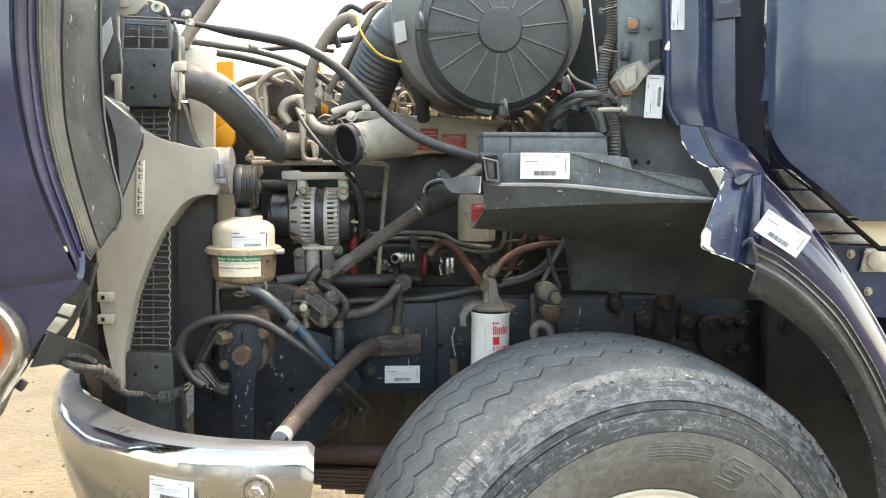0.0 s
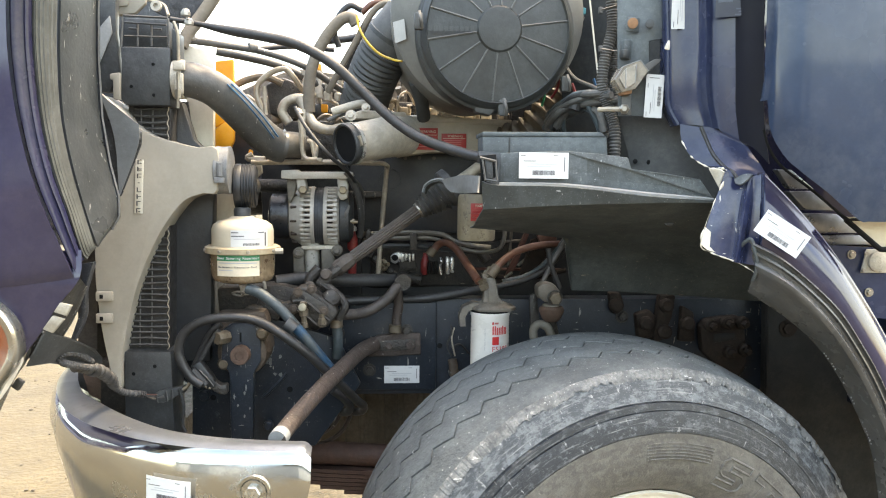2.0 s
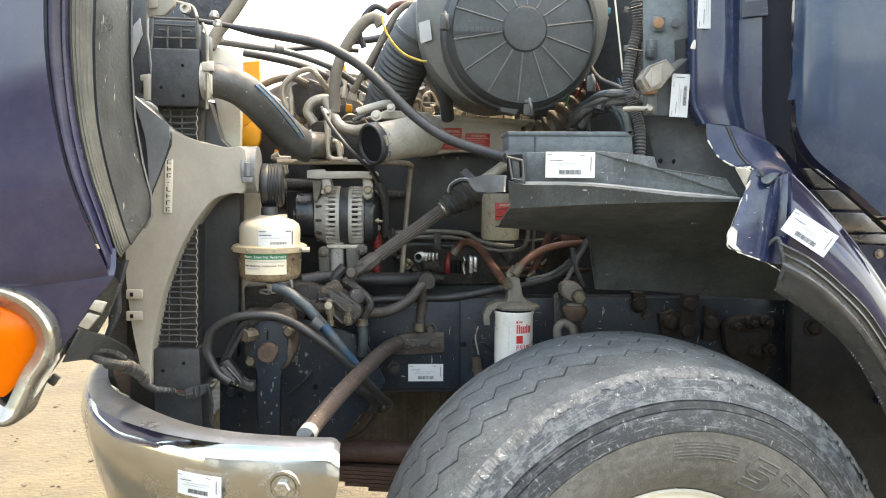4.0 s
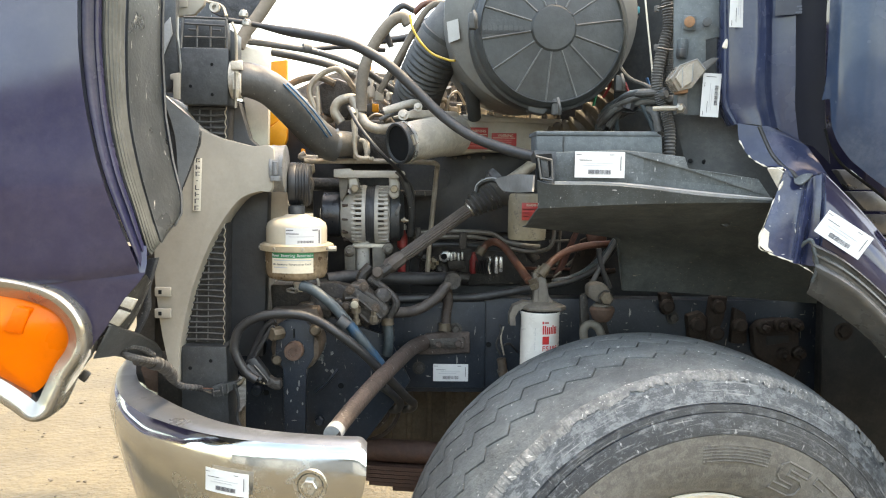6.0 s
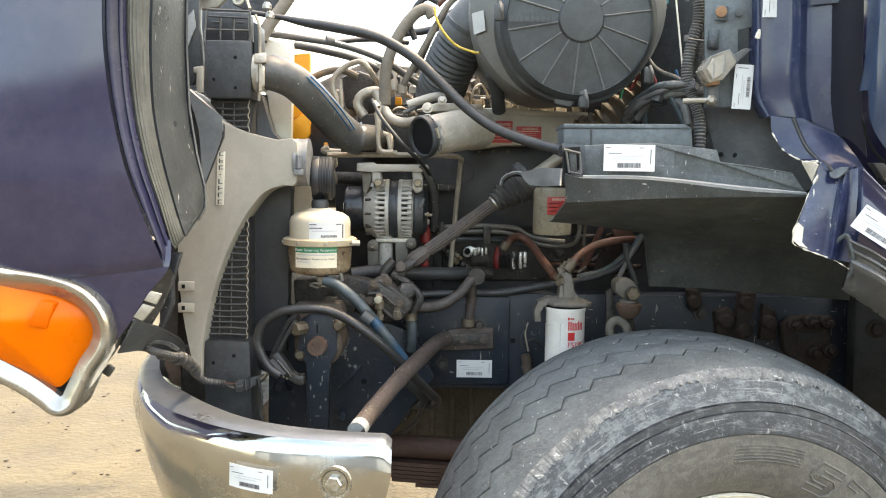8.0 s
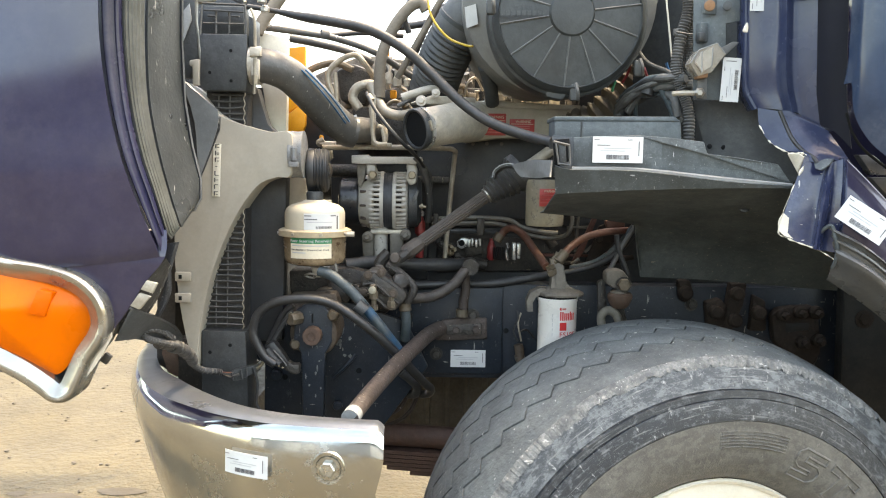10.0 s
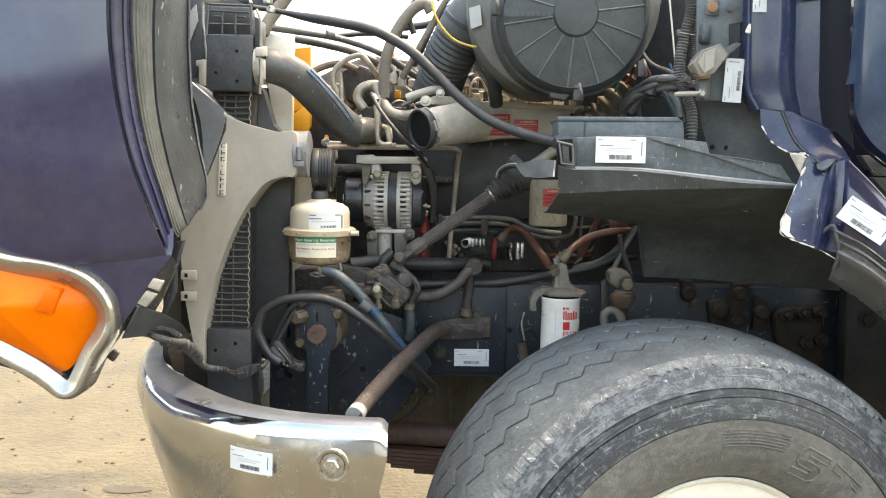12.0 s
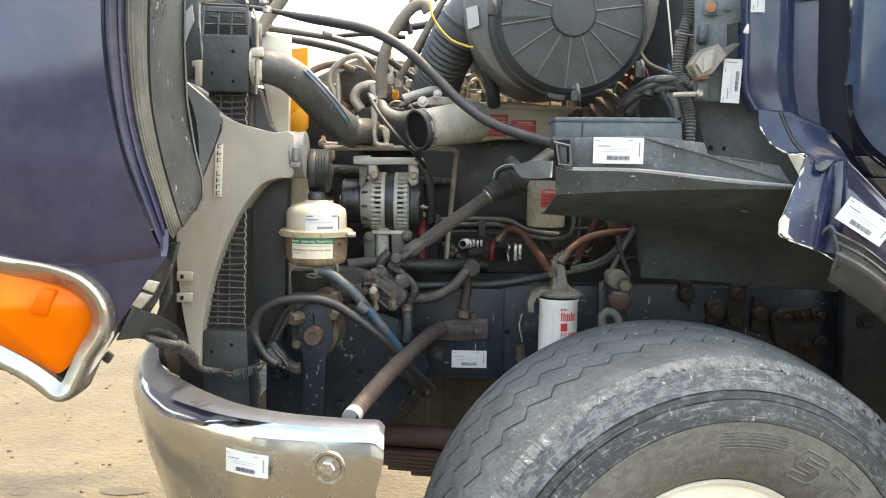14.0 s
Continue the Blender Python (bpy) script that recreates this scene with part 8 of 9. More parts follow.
def make_frame():
    f = thing("frame_rail", (0.6, 2.43, 0.9), "dark blue painted steel frame rail with bolt holes", "frame")
    prof = [(2.39, 0.905), (2.39, 1.19), (2.47, 1.19), (2.47, 1.182), (2.399, 1.182), (2.399, 0.913), (2.47, 0.913), (2.47, 0.905)]
    part("near_rail", prism([(-0.30, y, z) for y, z in prof], (3.6, 0, 0), 0.002), RAIL, f, "dark blue channel rail")
    part("far_rail", prism([(-0.30, 5.66 - y, z) for y, z in prof[::-1]], (3.6, 0, 0), 0.002), RAIL, f)
    part("rear_bulkhead", box((1.75, 2.9, 0.95), (0.06, 1.0, 0.75), w=0.01), GREASE, f)
    part("cross_member", box((-0.36, 2.83, 0.98), (0.12, 0.9, 0.26), w=0.01), RAIL, f)
    part("splice_plate", box((0.02, 2.384, 1.05), (0.30, 0.010, 0.26), w=0.003), RAIL, f)
    part("horn_plate", prism([(-0.531, 2.200, 1.174), (-0.305, 2.200, 1.173), (-0.111, 2.240, 1.102), (-0.049, 2.260, 0.969), (-0.173, 2.220, 0.805), (-0.502, 2.200, 0.802), (-0.499, 2.200, 0.989), (-0.529, 2.200, 1.002)], (0, 0.02, 0), 0.004), RAIL, f, "dark front frame horn")
    for p in ((0.154, 2.384, 1.126), (0.181, 2.384, 1.051), (-0.173, 2.230, 0.962), (-0.239, 2.200, 0.971), (-0.441, 2.190, 0.953), (0.107, 2.384, 1.140)):
        part("hole", lathe([(0.008, 0), (0.007, 0.001)], p, -Y, 14), GLASSK, f)
    for p in ((0.082, 2.380, 1.098), (-0.026, 2.380, 0.980), (0.731, 2.385, 1.137), (0.820, 2.385, 1.084), (-0.117, 2.360, 1.095)):
        hexbolt(f, p, -Y, 0.013, 0.012, GREASE)
    # chipped paint and bosses on the horn plate
    rnd = random.Random(17)
    for k in range(16):
        q = Vector((-0.281, 2.190, 1.058)) + Vector((rnd.gauss(0, 0.014), 0.002, rnd.gauss(0, 0.022)))
        pts = [tuple(q + Vector((0.006 * rnd.uniform(0.4, 1.2) * math.cos(a), 0, 0.007 * rnd.uniform(0.4, 1.2) * math.sin(a)))) for a in (0, 1, 2, 3, 4, 5)]
        part("paint_chip", prism(pts, (0, -0.0015, 0)), PCHIP, f, "bare patch of chipped paint")
    for p, r_ in (((-0.296, 2.190, 0.875), 0.013), ((-0.465, 2.190, 0.960), 0.016)):
        part("boss", lathe([(r_, -0.01), (r_, 0.008), (r_ * 0.7, 0.013), (r_ * 0.4, 0.013)], p, -Y, 18), RAIL, f)
    part("rib", tube([(-0.309, 2.190, 0.954), (-0.274, 2.190, 0.986), (-0.247, 2.200, 1.016)], 0.005, 8), RAIL, f)
    sticker(f, Vector((0.069, 2.376, 0.967)), (1, 0, 0.0), Z, 0.104, 0.052)
    # dark castings behind the wheel
    for k, pts in enumerate((([(0.683, 2.360, 1.213), (0.718, 2.360, 1.213), (0.729, 2.360, 1.182), (0.716, 2.360, 1.148), (0.695, 2.360, 1.148)]), ([(0.766, 2.360, 1.148), (0.809, 2.360, 1.161), (0.838, 2.360, 1.130), (0.829, 2.360, 1.078), (0.777, 2.360, 1.072)]), ([(0.835, 2.350, 1.207), (0.884, 2.350, 1.207), (0.875, 2.350, 1.142), (0.847, 2.350, 1.067), (0.819, 2.350, 1.067)]), ([(0.910, 2.370, 1.173), (0.949, 2.370, 1.152), (0.956, 2.370, 1.062), (0.903, 2.370, 1.062)]))):
        part("casting", prism(pts, (0, 0.04, 0), 0.008), RUSTY, f)
    for p in ((0.795, 2.350, 1.122), (0.852, 2.345, 1.177), (0.849, 2.345, 1.098), (0.925, 2.360, 1.119), (0.703, 2.355, 1.176)):
        part("bolt_boss", lathe([(0.022, -0.01), (0.021, 0.010), (0.015, 0.016)], p, (0, -1, 0.1), 16), RUSTY, f)
    return f


make_frame()


def make_brake():
    b = thing("brake_bracket", (1.049, 2.360, 1.070), "rust-brown cast brake bracket with bolts", "brake")
    part("plate", prism([(0.960, 2.350, 1.111), (0.980, 2.350, 1.135), (1.024, 2.350, 1.141), (1.082, 2.350, 1.144), (1.100, 2.350, 1.115), (1.112, 2.350, 1.002), (1.076, 2.350, 0.933), (1.006, 2.350, 1.003), (0.970, 2.350, 1.035)], (0, 0.04, 0), 0.010), RUSTY, b)
    # dark plate painted in place of the shade of a recess
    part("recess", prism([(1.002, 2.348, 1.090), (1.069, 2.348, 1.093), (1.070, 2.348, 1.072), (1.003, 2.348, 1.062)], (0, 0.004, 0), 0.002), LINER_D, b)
    for p in ((0.989, 2.345, 1.118), (1.040, 2.345, 1.125), (1.087, 2.345, 1.125), (1.052, 2.345, 1.035), (1.098, 2.345, 1.042)):
        part("bolt_boss", lathe([(0.020, -0.005), (0.019, 0.010), (0.014, 0.014)], p, -Y, 18), RUSTY, b)
        hexbolt(b, Vector(p) + Vector((0, -0.014, 0)), (0.2, -1, -0.2), 0.011, 0.016, RUSTY, washer=False)
    part("arm", cyl((1.087, 2.380, 0.996), (1.013, 2.400, 0.813), 0.03, 12), GREASE, b)
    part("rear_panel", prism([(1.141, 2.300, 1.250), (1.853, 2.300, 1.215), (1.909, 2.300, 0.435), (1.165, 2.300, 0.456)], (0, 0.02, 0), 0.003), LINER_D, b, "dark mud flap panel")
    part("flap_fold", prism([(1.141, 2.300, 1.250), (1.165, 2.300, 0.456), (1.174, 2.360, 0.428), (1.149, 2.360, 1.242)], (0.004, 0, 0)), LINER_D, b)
    hexbolt(b, (1.204, 2.296, 1.116), -Y, 0.018, 0.012, RUSTY)
    return b


make_brake()


LEAFM = mat("red_brown_spring", (0.085, 0.045, 0.034), 0.7, var=0.35, scale=14, dust=0.3, dust_col=(0.15, 0.10, 0.075), bump=0.4, fleck=0.3)


def make_springs():
    s = thing("leaf_spring", (-0.086, 2.420, 0.666), "rusty front leaf spring pack", "spring")
    z0 = Vector((-0.086, 2.400, 0.712)).z
    for k in range(6):
        ln = 1.0 - 0.07 * k
        rows = []
        for j in range(13):
            t = -1 + 2 * j / 12
            rows.append([(0.55 + t * ln, y, z0 - 0.0122 * k - 0.05 * (1 - t * t * ln * ln) + zz) for y, zz in ((2.36, 0.0), (2.36, -0.0105), (2.45, -0.0105), (2.45, 0.0))])
        bm = bmesh.new()
        loft(rows, bm=bm, wrap=True)
        part("leaf", bm, LEAFM, s, sharp=25)
    part("hanger", tube([(-0.33, 2.40, 0.730), (-0.12, 2.40, 0.722), (0.15, 2.40, 0.704)], 0.034, 16), LEAFM, s)
    return s


make_springs()


def make_sump():
    o = thing("oil_pan", (0.1, 2.9, 0.62), "mud-caked ribbed engine oil pan", "oil pan")
    part("pan", box((0.35, 2.9, 0.79), (1.1, 0.42, 0.34), w=0.03), PAN, o)
    for k in range(9):
        part("pan_rib", box((-0.12 + 0.065 * k, 2.69, 0.79), (0.02, 0.02, 0.30), w=0.006), PAN, o)
    for pts in (([(-0.087, 2.450, 0.903), (-0.084, 2.450, 0.832), (-0.112, 2.420, 0.781), (-0.170, 2.400, 0.753), (-0.251, 2.380, 0.753)]), ([(-0.120, 2.420, 0.911), (-0.112, 2.420, 0.850), (-0.136, 2.400, 0.805), (-0.185, 2.380, 0.786), (-0.249, 2.360, 0.790)])):
        part("band", tube(pts, 0.014, 8, squash=0.5), RUST, o)
    return o


make_sump()


def make_tow_tube():
    t = thing("bumper_brace", (-0.104, 2.100, 1.010), "bent rusty steel tube bracing bumper to frame", "brace")
    part("tube", tube([(-0.209, 1.700, 0.995), (-0.179, 1.820, 1.012), (-0.133, 1.980, 1.035), (-0.084, 2.150, 1.051), (-0.049, 2.270, 1.060), (-0.015, 2.340, 1.065)], lambda s: 0.0192 + 0.003 * s, 18, n=8), RUST, t, "scraped rusty tube")
    part("bracket", prism([(-0.042, 2.345, 1.061), (-0.005, 2.360, 1.086), (0.048, 2.370, 1.092), (0.123, 2.370, 1.091), (0.125, 2.370, 1.027), (0.032, 2.370, 1.023), (-0.026, 2.350, 1.026)], (0, 0.016, 0), 0.004), RUST, t, "slotted rusty bracket")
    part("slot", prism([(0.002, 2.352, 1.072), (0.108, 2.362, 1.076), (0.108, 2.362, 1.043), (0.002, 2.352, 1.042)], (0, 0.004, 0), 0.002), GREASE, t)
    for p in ((0.031, 2.358, 1.057), (0.090, 2.362, 1.058)):
        hexbolt(t, p, -Y, 0.011, 0.009, RUST)
    part("wrap_tag", tube([(-0.209, 1.700, 0.994), (-0.203, 1.726, 0.998)], 0.0202, 18, smooth=False), FOLD, t, "white paper tag wrapped round")
    return t


make_tow_tube()


PATCHC = mat("cream_flakes", (0.36, 0.33, 0.25), 0.7, var=0.3, scale=40, spots=0.3, spot_col=(0.06, 0.05, 0.04))


def make_steering_gear():
    g = thing("steering_gear", (-0.353, 2.120, 1.068), "greasy black steering gear with rusty nut and pitman arm", "steering gear")
    c = Vector((-0.348, 2.070, 1.097))
    n = Vector((-0.05, -1, 0))
    part("housing", lathe([(0.060, -0.16), (0.064, -0.04), (0.062, -0.02), (0.054, -0.012), (0.05, -0.010)], c, n, 36), FLANGE_B, g, "brown dusty flange")
    part("flange_top", prism([(-0.412, 2.100, 1.197), (-0.291, 2.100, 1.202), (-0.280, 2.100, 1.172), (-0.292, 2.100, 1.146), (-0.406, 2.100, 1.147)], (0, 0.06, 0), 0.006), FLANGE_B, g)
    part("side_bolt", lathe([(0.018, -0.03), (0.018, 0.0), (0.015, 0.004)], (-0.400, 2.055, 1.141), (-0.6, -0.8, 0), 8), BRASSY, g, "brass-coloured bolt")
    part("arm", prism([(-0.393, 2.075, 1.159), (-0.366, 2.075, 1.177), (-0.323, 2.075, 1.177), (-0.297, 2.075, 1.151), (-0.296, 2.075, 1.078), (-0.315, 2.075, 1.046), (-0.320, 2.075, 0.842), (-0.374, 2.075, 0.843), (-0.377, 2.075, 1.046), (-0.397, 2.075, 1.079)], (0, 0.03, 0), 0.005), RAIL, g, "chipped dark blue pitman arm")
    nut = part("nut", lathe([(0.0245, -0.005), (0.0245, 0.018), (0.0225, 0.022), (0.012, 0.022), (0.011, 0.018), (0.0, 0.018)], Vector((-0.344, 2.060, 1.099)), n, 12), RUSTY_N, g, "rusty castle nut")
    rnd = random.Random(61)
    for q, tall in zip(((-0.335, 2.074, 1.009), (-0.339, 2.074, 0.996), (-0.377, 2.074, 1.131), (-0.33, 2.074, 1.028), (-0.339, 2.074, 0.935), (-0.356, 2.074, 0.963), (-0.326, 2.074, 0.955), (-0.364, 2.074, 0.986)), (0.011, 0.006, 0.005, 0.004, 0.006, 0.004, 0.005, 0.003)):
        pts = [tuple(Vector(q) + Vector((0.0028 * rnd.uniform(0.4, 1.2) * math.cos(a), 0, tall * rnd.uniform(0.6, 1.1) * math.sin(a)))) for a in (0, 1, 2, 3, 4, 5)]
        part("arm_chip", prism(pts, (0, -0.001, 0)), PCHIP, g, "bare scrape in the paint")
    part("key", box((-0.347, 2.069, 1.141), (0.003, 0.004, 0.024), w=0), GLASSK, g)
    for p in ((-0.294, 2.075, 1.148), (-0.392, 2.080, 1.070)):
        part("lug", lathe([(0.016, -0.03), (0.016, 0.0), (0.010, 0.008)], p, n, 10), BRASSY, g)
    part("upper_box", prism([(-0.441, 2.250, 1.243), (-0.265, 2.250, 1.251), (-0.173, 2.250, 1.227), (-0.127, 2.250, 1.164), (-0.173, 2.250, 1.116), (-0.435, 2.250, 1.134)], (0, 0.1, 0), 0.01), GREASE, g, "greasy valve housing")
    outline = [(-0.232, 2.140, 1.233), (-0.205, 2.140, 1.261), (-0.181, 2.140, 1.258), (-0.113, 2.140, 1.206), (-0.105, 2.140, 1.187), (-0.134, 2.140, 1.152), (-0.161, 2.140, 1.150), (-0.222, 2.140, 1.192)]
    vb = part("valve_body", prism(outline, (0.0, 0.07, 0), 0.008, seg=3), GREASE, g, "greasy angled valve body")
    part("cover_plate", prism([(-0.210, 2.130, 1.244), (-0.195, 2.130, 1.252), (-0.131, 2.130, 1.211), (-0.146, 2.130, 1.186), (-0.174, 2.130, 1.197)], (0, 0.012, 0), 0.003), GREASE, vb)
    part("cast_rib", tube([(-0.222, 2.134, 1.222), (-0.190, 2.132, 1.222), (-0.150, 2.132, 1.190), (-0.128, 2.134, 1.172)], 0.005, 8), GREASE, vb)
    part("cast_rib", tube([(-0.218, 2.134, 1.204), (-0.190, 2.132, 1.186), (-0.160, 2.134, 1.160)], 0.005, 8), GREASE, vb)
    for q in ((-0.146, 2.132, 1.166), (-0.142, 2.130, 1.198), (-0.209, 2.130, 1.247), (-0.173, 2.134, 1.255), (-0.219, 2.134, 1.203)):
        hexbolt(g, q, -Y, 0.0085, 0.009, FLANGE_B)
    fit_ = part("banjo_fitting", lathe([(0.008, -0.036), (0.010, -0.034), (0.010, -0.022), (0.007, -0.020), (0.007, -0.006), (0.012, -0.004), (0.0125, 0.012), (0.009, 0.016), (0.010, 0.030), (0.006, 0.034)], (-0.192, 2.112, 1.192), (-0.05, 0, 1), 10), BRASSY, g, "cream-painted union fitting")
    part("fitting_face", lathe([(0.010, 0), (0.010, 0.005), (0.006, 0.007)], (-0.194, 2.100, 1.212), (-0.2, -1, 0.1), 12), PATCHC, fit_, "flaking cream paint")
    part("hose_band", lathe([(0.0165, -0.011), (0.018, -0.009), (0.0165, -0.003), (0.0165, 0.003), (0.018, 0.009), (0.0165, 0.011)], (-0.113, 2.205, 1.151), (0.05, 0, -1), 20), BRASSY, g, "double hose band")
    part("boss", lathe([(0.022, -0.03), (0.024, 0.0), (0.020, 0.012), (0.012, 0.016)], (-0.125, 2.170, 1.226), (0.3, -1, 0.3), 18), GREASE, g)
    part("boss", lathe([(0.020, -0.03), (0.022, 0.0), (0.018, 0.010), (0.010, 0.014)], (-0.242, 2.170, 1.196), (-0.3, -1, 0), 18), GREASE, g)
    part("side_block", box((-0.293, 2.220, 1.193), (0.07, 0.06, 0.05), (0, 20, 0), 0.008), GREASE, g)
    part("side_block", box((-0.328, 2.200, 1.173), (0.05, 0.05, 0.06), (0, -10, 0), 0.010), GREASE, g)
    part("link", tube([(-0.164, 2.240, 1.260), (-0.125, 2.220, 1.239), (-0.090, 2.200, 1.203), (-0.109, 2.200, 1.163)], 0.012, 10), GREASE, g)
    for p in ((-0.147, 2.130, 1.162),):
        part("fitting", lathe([(0.011, 0), (0.011, 0.015), (0.008, 0.018), (0.008, 0.028)], p, Z, 6), BRASSY, g)
    return g


make_steering_gear()


def make_steering_shaft():
    s = thing("steering_shaft", (-0.002, 2.300, 1.372), "dusty splined steering shaft with rubber boot", "shaft")
    a, e = Vector((-0.109, 2.270, 1.297)), Vector((0.112, 2.300, 1.456))
    d = (e - a).normalized()
    part("shaft", cyl(a, e, 0.0165, 24), SHAFTM, s)
    u, v, _ = basis(d)
    for k in range(16):
        t = 2 * math.pi * k / 16
        o = (u * math.cos(t) + v * math.sin(t)) * 0.0165
        part("spline", tube([a + d * 0.05 + o, e + o], 0.0022, 5), SHAFTM, s)
    part("collar", lathe([(0.020, -0.012), (0.0225, 0), (0.0215, 0.035), (0.017, 0.045)], a, d, 8), SHAFTM, s)
    for o in (-0.020, 0.020):
        part("yoke", tube([a + d * 0.0 + u * o, a - d * 0.03 + u * o * 1.2, a - d * 0.06 + u * o], 0.013, 10), GREASE, s)
    part("cross", cyl(a - d * 0.045 - u * 0.04, a - d * 0.045 + u * 0.04, 0.012, 12), GREASE, s)
    for q in ((-0.141, 2.225, 1.283), (-0.185, 2.225, 1.249)):
        part("bearing_cap", lathe([(0.015, 0), (0.015, 0.010), (0.012, 0.014), (0.0, 0.014)], q, (-0.2, -1, 0.1), 18), SHAFTM, s, "round bearing cap")
    part("lower_yoke", tube([a - d * 0.045 + v * 0.03, a - d * 0.08 + v * 0.022, a - d * 0.10], 0.016, 10), GREASE, s)
    part("lower_yoke", tube([a - d * 0.045 - v * 0.03, a - d * 0.08 - v * 0.022, a - d * 0.10], 0.016, 10), GREASE, s)
    prof = [(0.020, 0)]
    for k in range(6):
        prof += [(0.031 + 0.004 * k, 0.008 + 0.014 * k), (0.024 + 0.004 * k, 0.015 + 0.014 * k)]
    prof += [(0.058, 0.10), (0.058, 0.12)]
    part("boot", lathe(prof, e, d, 32), HOSE, s, "ribbed rubber boot")
    part("band", lathe([(0.0215, -0.004), (0.023, -0.003), (0.023, 0.004), (0.0215, 0.005)], e, d, 24), BOLT, s, "bright hose band")
    part("upper_shaft", cyl(e + d * 0.10, e + d * 0.30, 0.016, 16), STEEL, s)
    return s


SHAFTM = mat("dusty_shaft", (0.088, 0.072, 0.062), 0.65, metal=0.2, var=0.3, scale=18, dust=0.45, dust_col=(0.185, 0.155, 0.125), bump=0.4)
make_steering_shaft()


# ---- filters ----
def make_fuel_filter():
    c = Vector((0.311, 2.240, 1.179))
    f = thing("fuel_filter", c - Z * 0.2, "white spin-on fuel filter with red print, on bracket", "filter")
    part("can", lathe([(0.046, -0.23), (0.052, -0.225), (0.0535, -0.21), (0.0535, -0.012), (0.0555, -0.009), (0.0555, -0.001), (0.052, 0.002), (0.0, 0.002)], c, Z, 48), FILTERW, f, "white enamel can")
    part("head", lathe([(0.050, 0.004), (0.0585, 0.006), (0.0590, 0.012), (0.054, 0.018), (0.040, 0.024), (0.030, 0.028), (0.0, 0.030)], c + Vector((0.004, 0, 0)), Z, 36), CASTG, f, "grey cast filter head")
    part("lip", prism([c + Vector((x, y, 0.005)) for x, y in ((-0.04, -0.052), (0.05, -0.054), (0.070, -0.02), (0.066, 0.03), (-0.04, 0.04), (-0.062, 0.0))], (0, 0, 0.011), 0.004), CASTG, f)
    part("tower", loft([[c + Vector((0.006 + dx * 0.030 + lean, dy * 0.026, z)) for dx, dy in ((-1, -1), (1, -1), (1, 1), (-1, 1))] for z, lean in ((0.02, 0.0),)] + [[c + Vector((0.004 + dx * w_ + lean, dy * w_, z)) for dx, dy in ((-1, -1), (1, -1), (1, 1), (-1, 1))] for z, lean, w_ in ((0.045, -0.004, 0.020), (0.085, -0.008, 0.017), (0.105, -0.014, 0.015))], 0.003, wrap=True), CASTG, f, "leaning cast tower")
    part("tower_rib", prism([c + Vector((-0.010, -0.026, 0.02)), c + Vector((0.020, -0.034, 0.02)), c + Vector((0.008, -0.022, 0.095)), c + Vector((-0.010, -0.020, 0.095))], (0, 0.01, 0), 0.003), CASTG, f)
    part("bracket", loft([[c + Vector((x, y, z)) for x, z in ((0.0, 0.022), (-0.050, 0.026), (-0.078, 0.014), (-0.088, -0.010), (-0.086, -0.04))] for y in (-0.022, 0.022)] + [[c + Vector((x, 0.022, z)) for x, z in ((0.0, 0.008), (-0.046, 0.010), (-0.064, 0.0), (-0.072, -0.016), (-0.070, -0.04))]] + [[c + Vector((x, -0.022, z)) for x, z in ((0.0, 0.008), (-0.046, 0.010), (-0.064, 0.0), (-0.072, -0.016), (-0.070, -0.04))]] + [[c + Vector((x, -0.022, z)) for x, z in ((0.0, 0.022), (-0.050, 0.026), (-0.078, 0.014), (-0.088, -0.010), (-0.086, -0.04))]]), CASTG, f, "curved cast arm")
    part("seal_ring", lathe([(0.0545, -0.002), (0.0550, 0.001), (0.0545, 0.004)], c, Z, 40), GLASSK, f)
    for q, d_ in ((c + Vector((-0.014, -0.012, 0.062)), Vector((-0.5, 0, 1))), (c + Vector((-0.012, -0.004, 0.095)), Vector((0.55, 0, 1)))):
        part("port_nut", lathe([(0.013, 0), (0.0155, 0.003), (0.0155, 0.016), (0.012, 0.018), (0.013, 0.030)], q, d_, 6), BRASSY, f, "dull brass union nut")

    def wrap(name, a0, a1, z0, z1, material):
        rows = [[c + Vector((0.0541 * math.cos(a0 + (a1 - a0) * k / 8), 0.0541 * math.sin(a0 + (a1 - a0) * k / 8), z)) for k in range(9)] for z in (z0, z1)]
        return part(name, loft(rows, 0.0004), material, f)

    d = radians
    wrap("red_mark", d(-91), d(-86), -0.030, -0.023, RED)
    wrap("red_mark", d(-84), d(-72), -0.029, -0.024, PALERED)
    for k in range(8):
        wrap("red_bar", d(-90 + 6.2 * k), d(-86 + 6.2 * k), -0.058, -0.038 + 0.004 * (k in (0, 1, 5)), RED)
    wrap("red_square", d(-90), d(-70), -0.086, -0.064, RED)
    wrap("red_strip", d(-90), d(-35), -0.140, -0.126, RED)
    for k, ch in enumerate("FS195"):
        a = d(-86 + 10.5 * k)
        nn = Vector((math.cos(a), math.sin(a), 0))
        letters(ch, 0.020, c + nn * 0.0544 + Z * -0.0985, Vector((-nn.y, nn.x, 0)), Z, RED, f, "letter")
    for k in range(5):
        wrap("fine_print", d(-112), d(-111), -0.05 - 0.013 * k, -0.04 - 0.013 * k, FAINT)
    return f


make_fuel_filter()


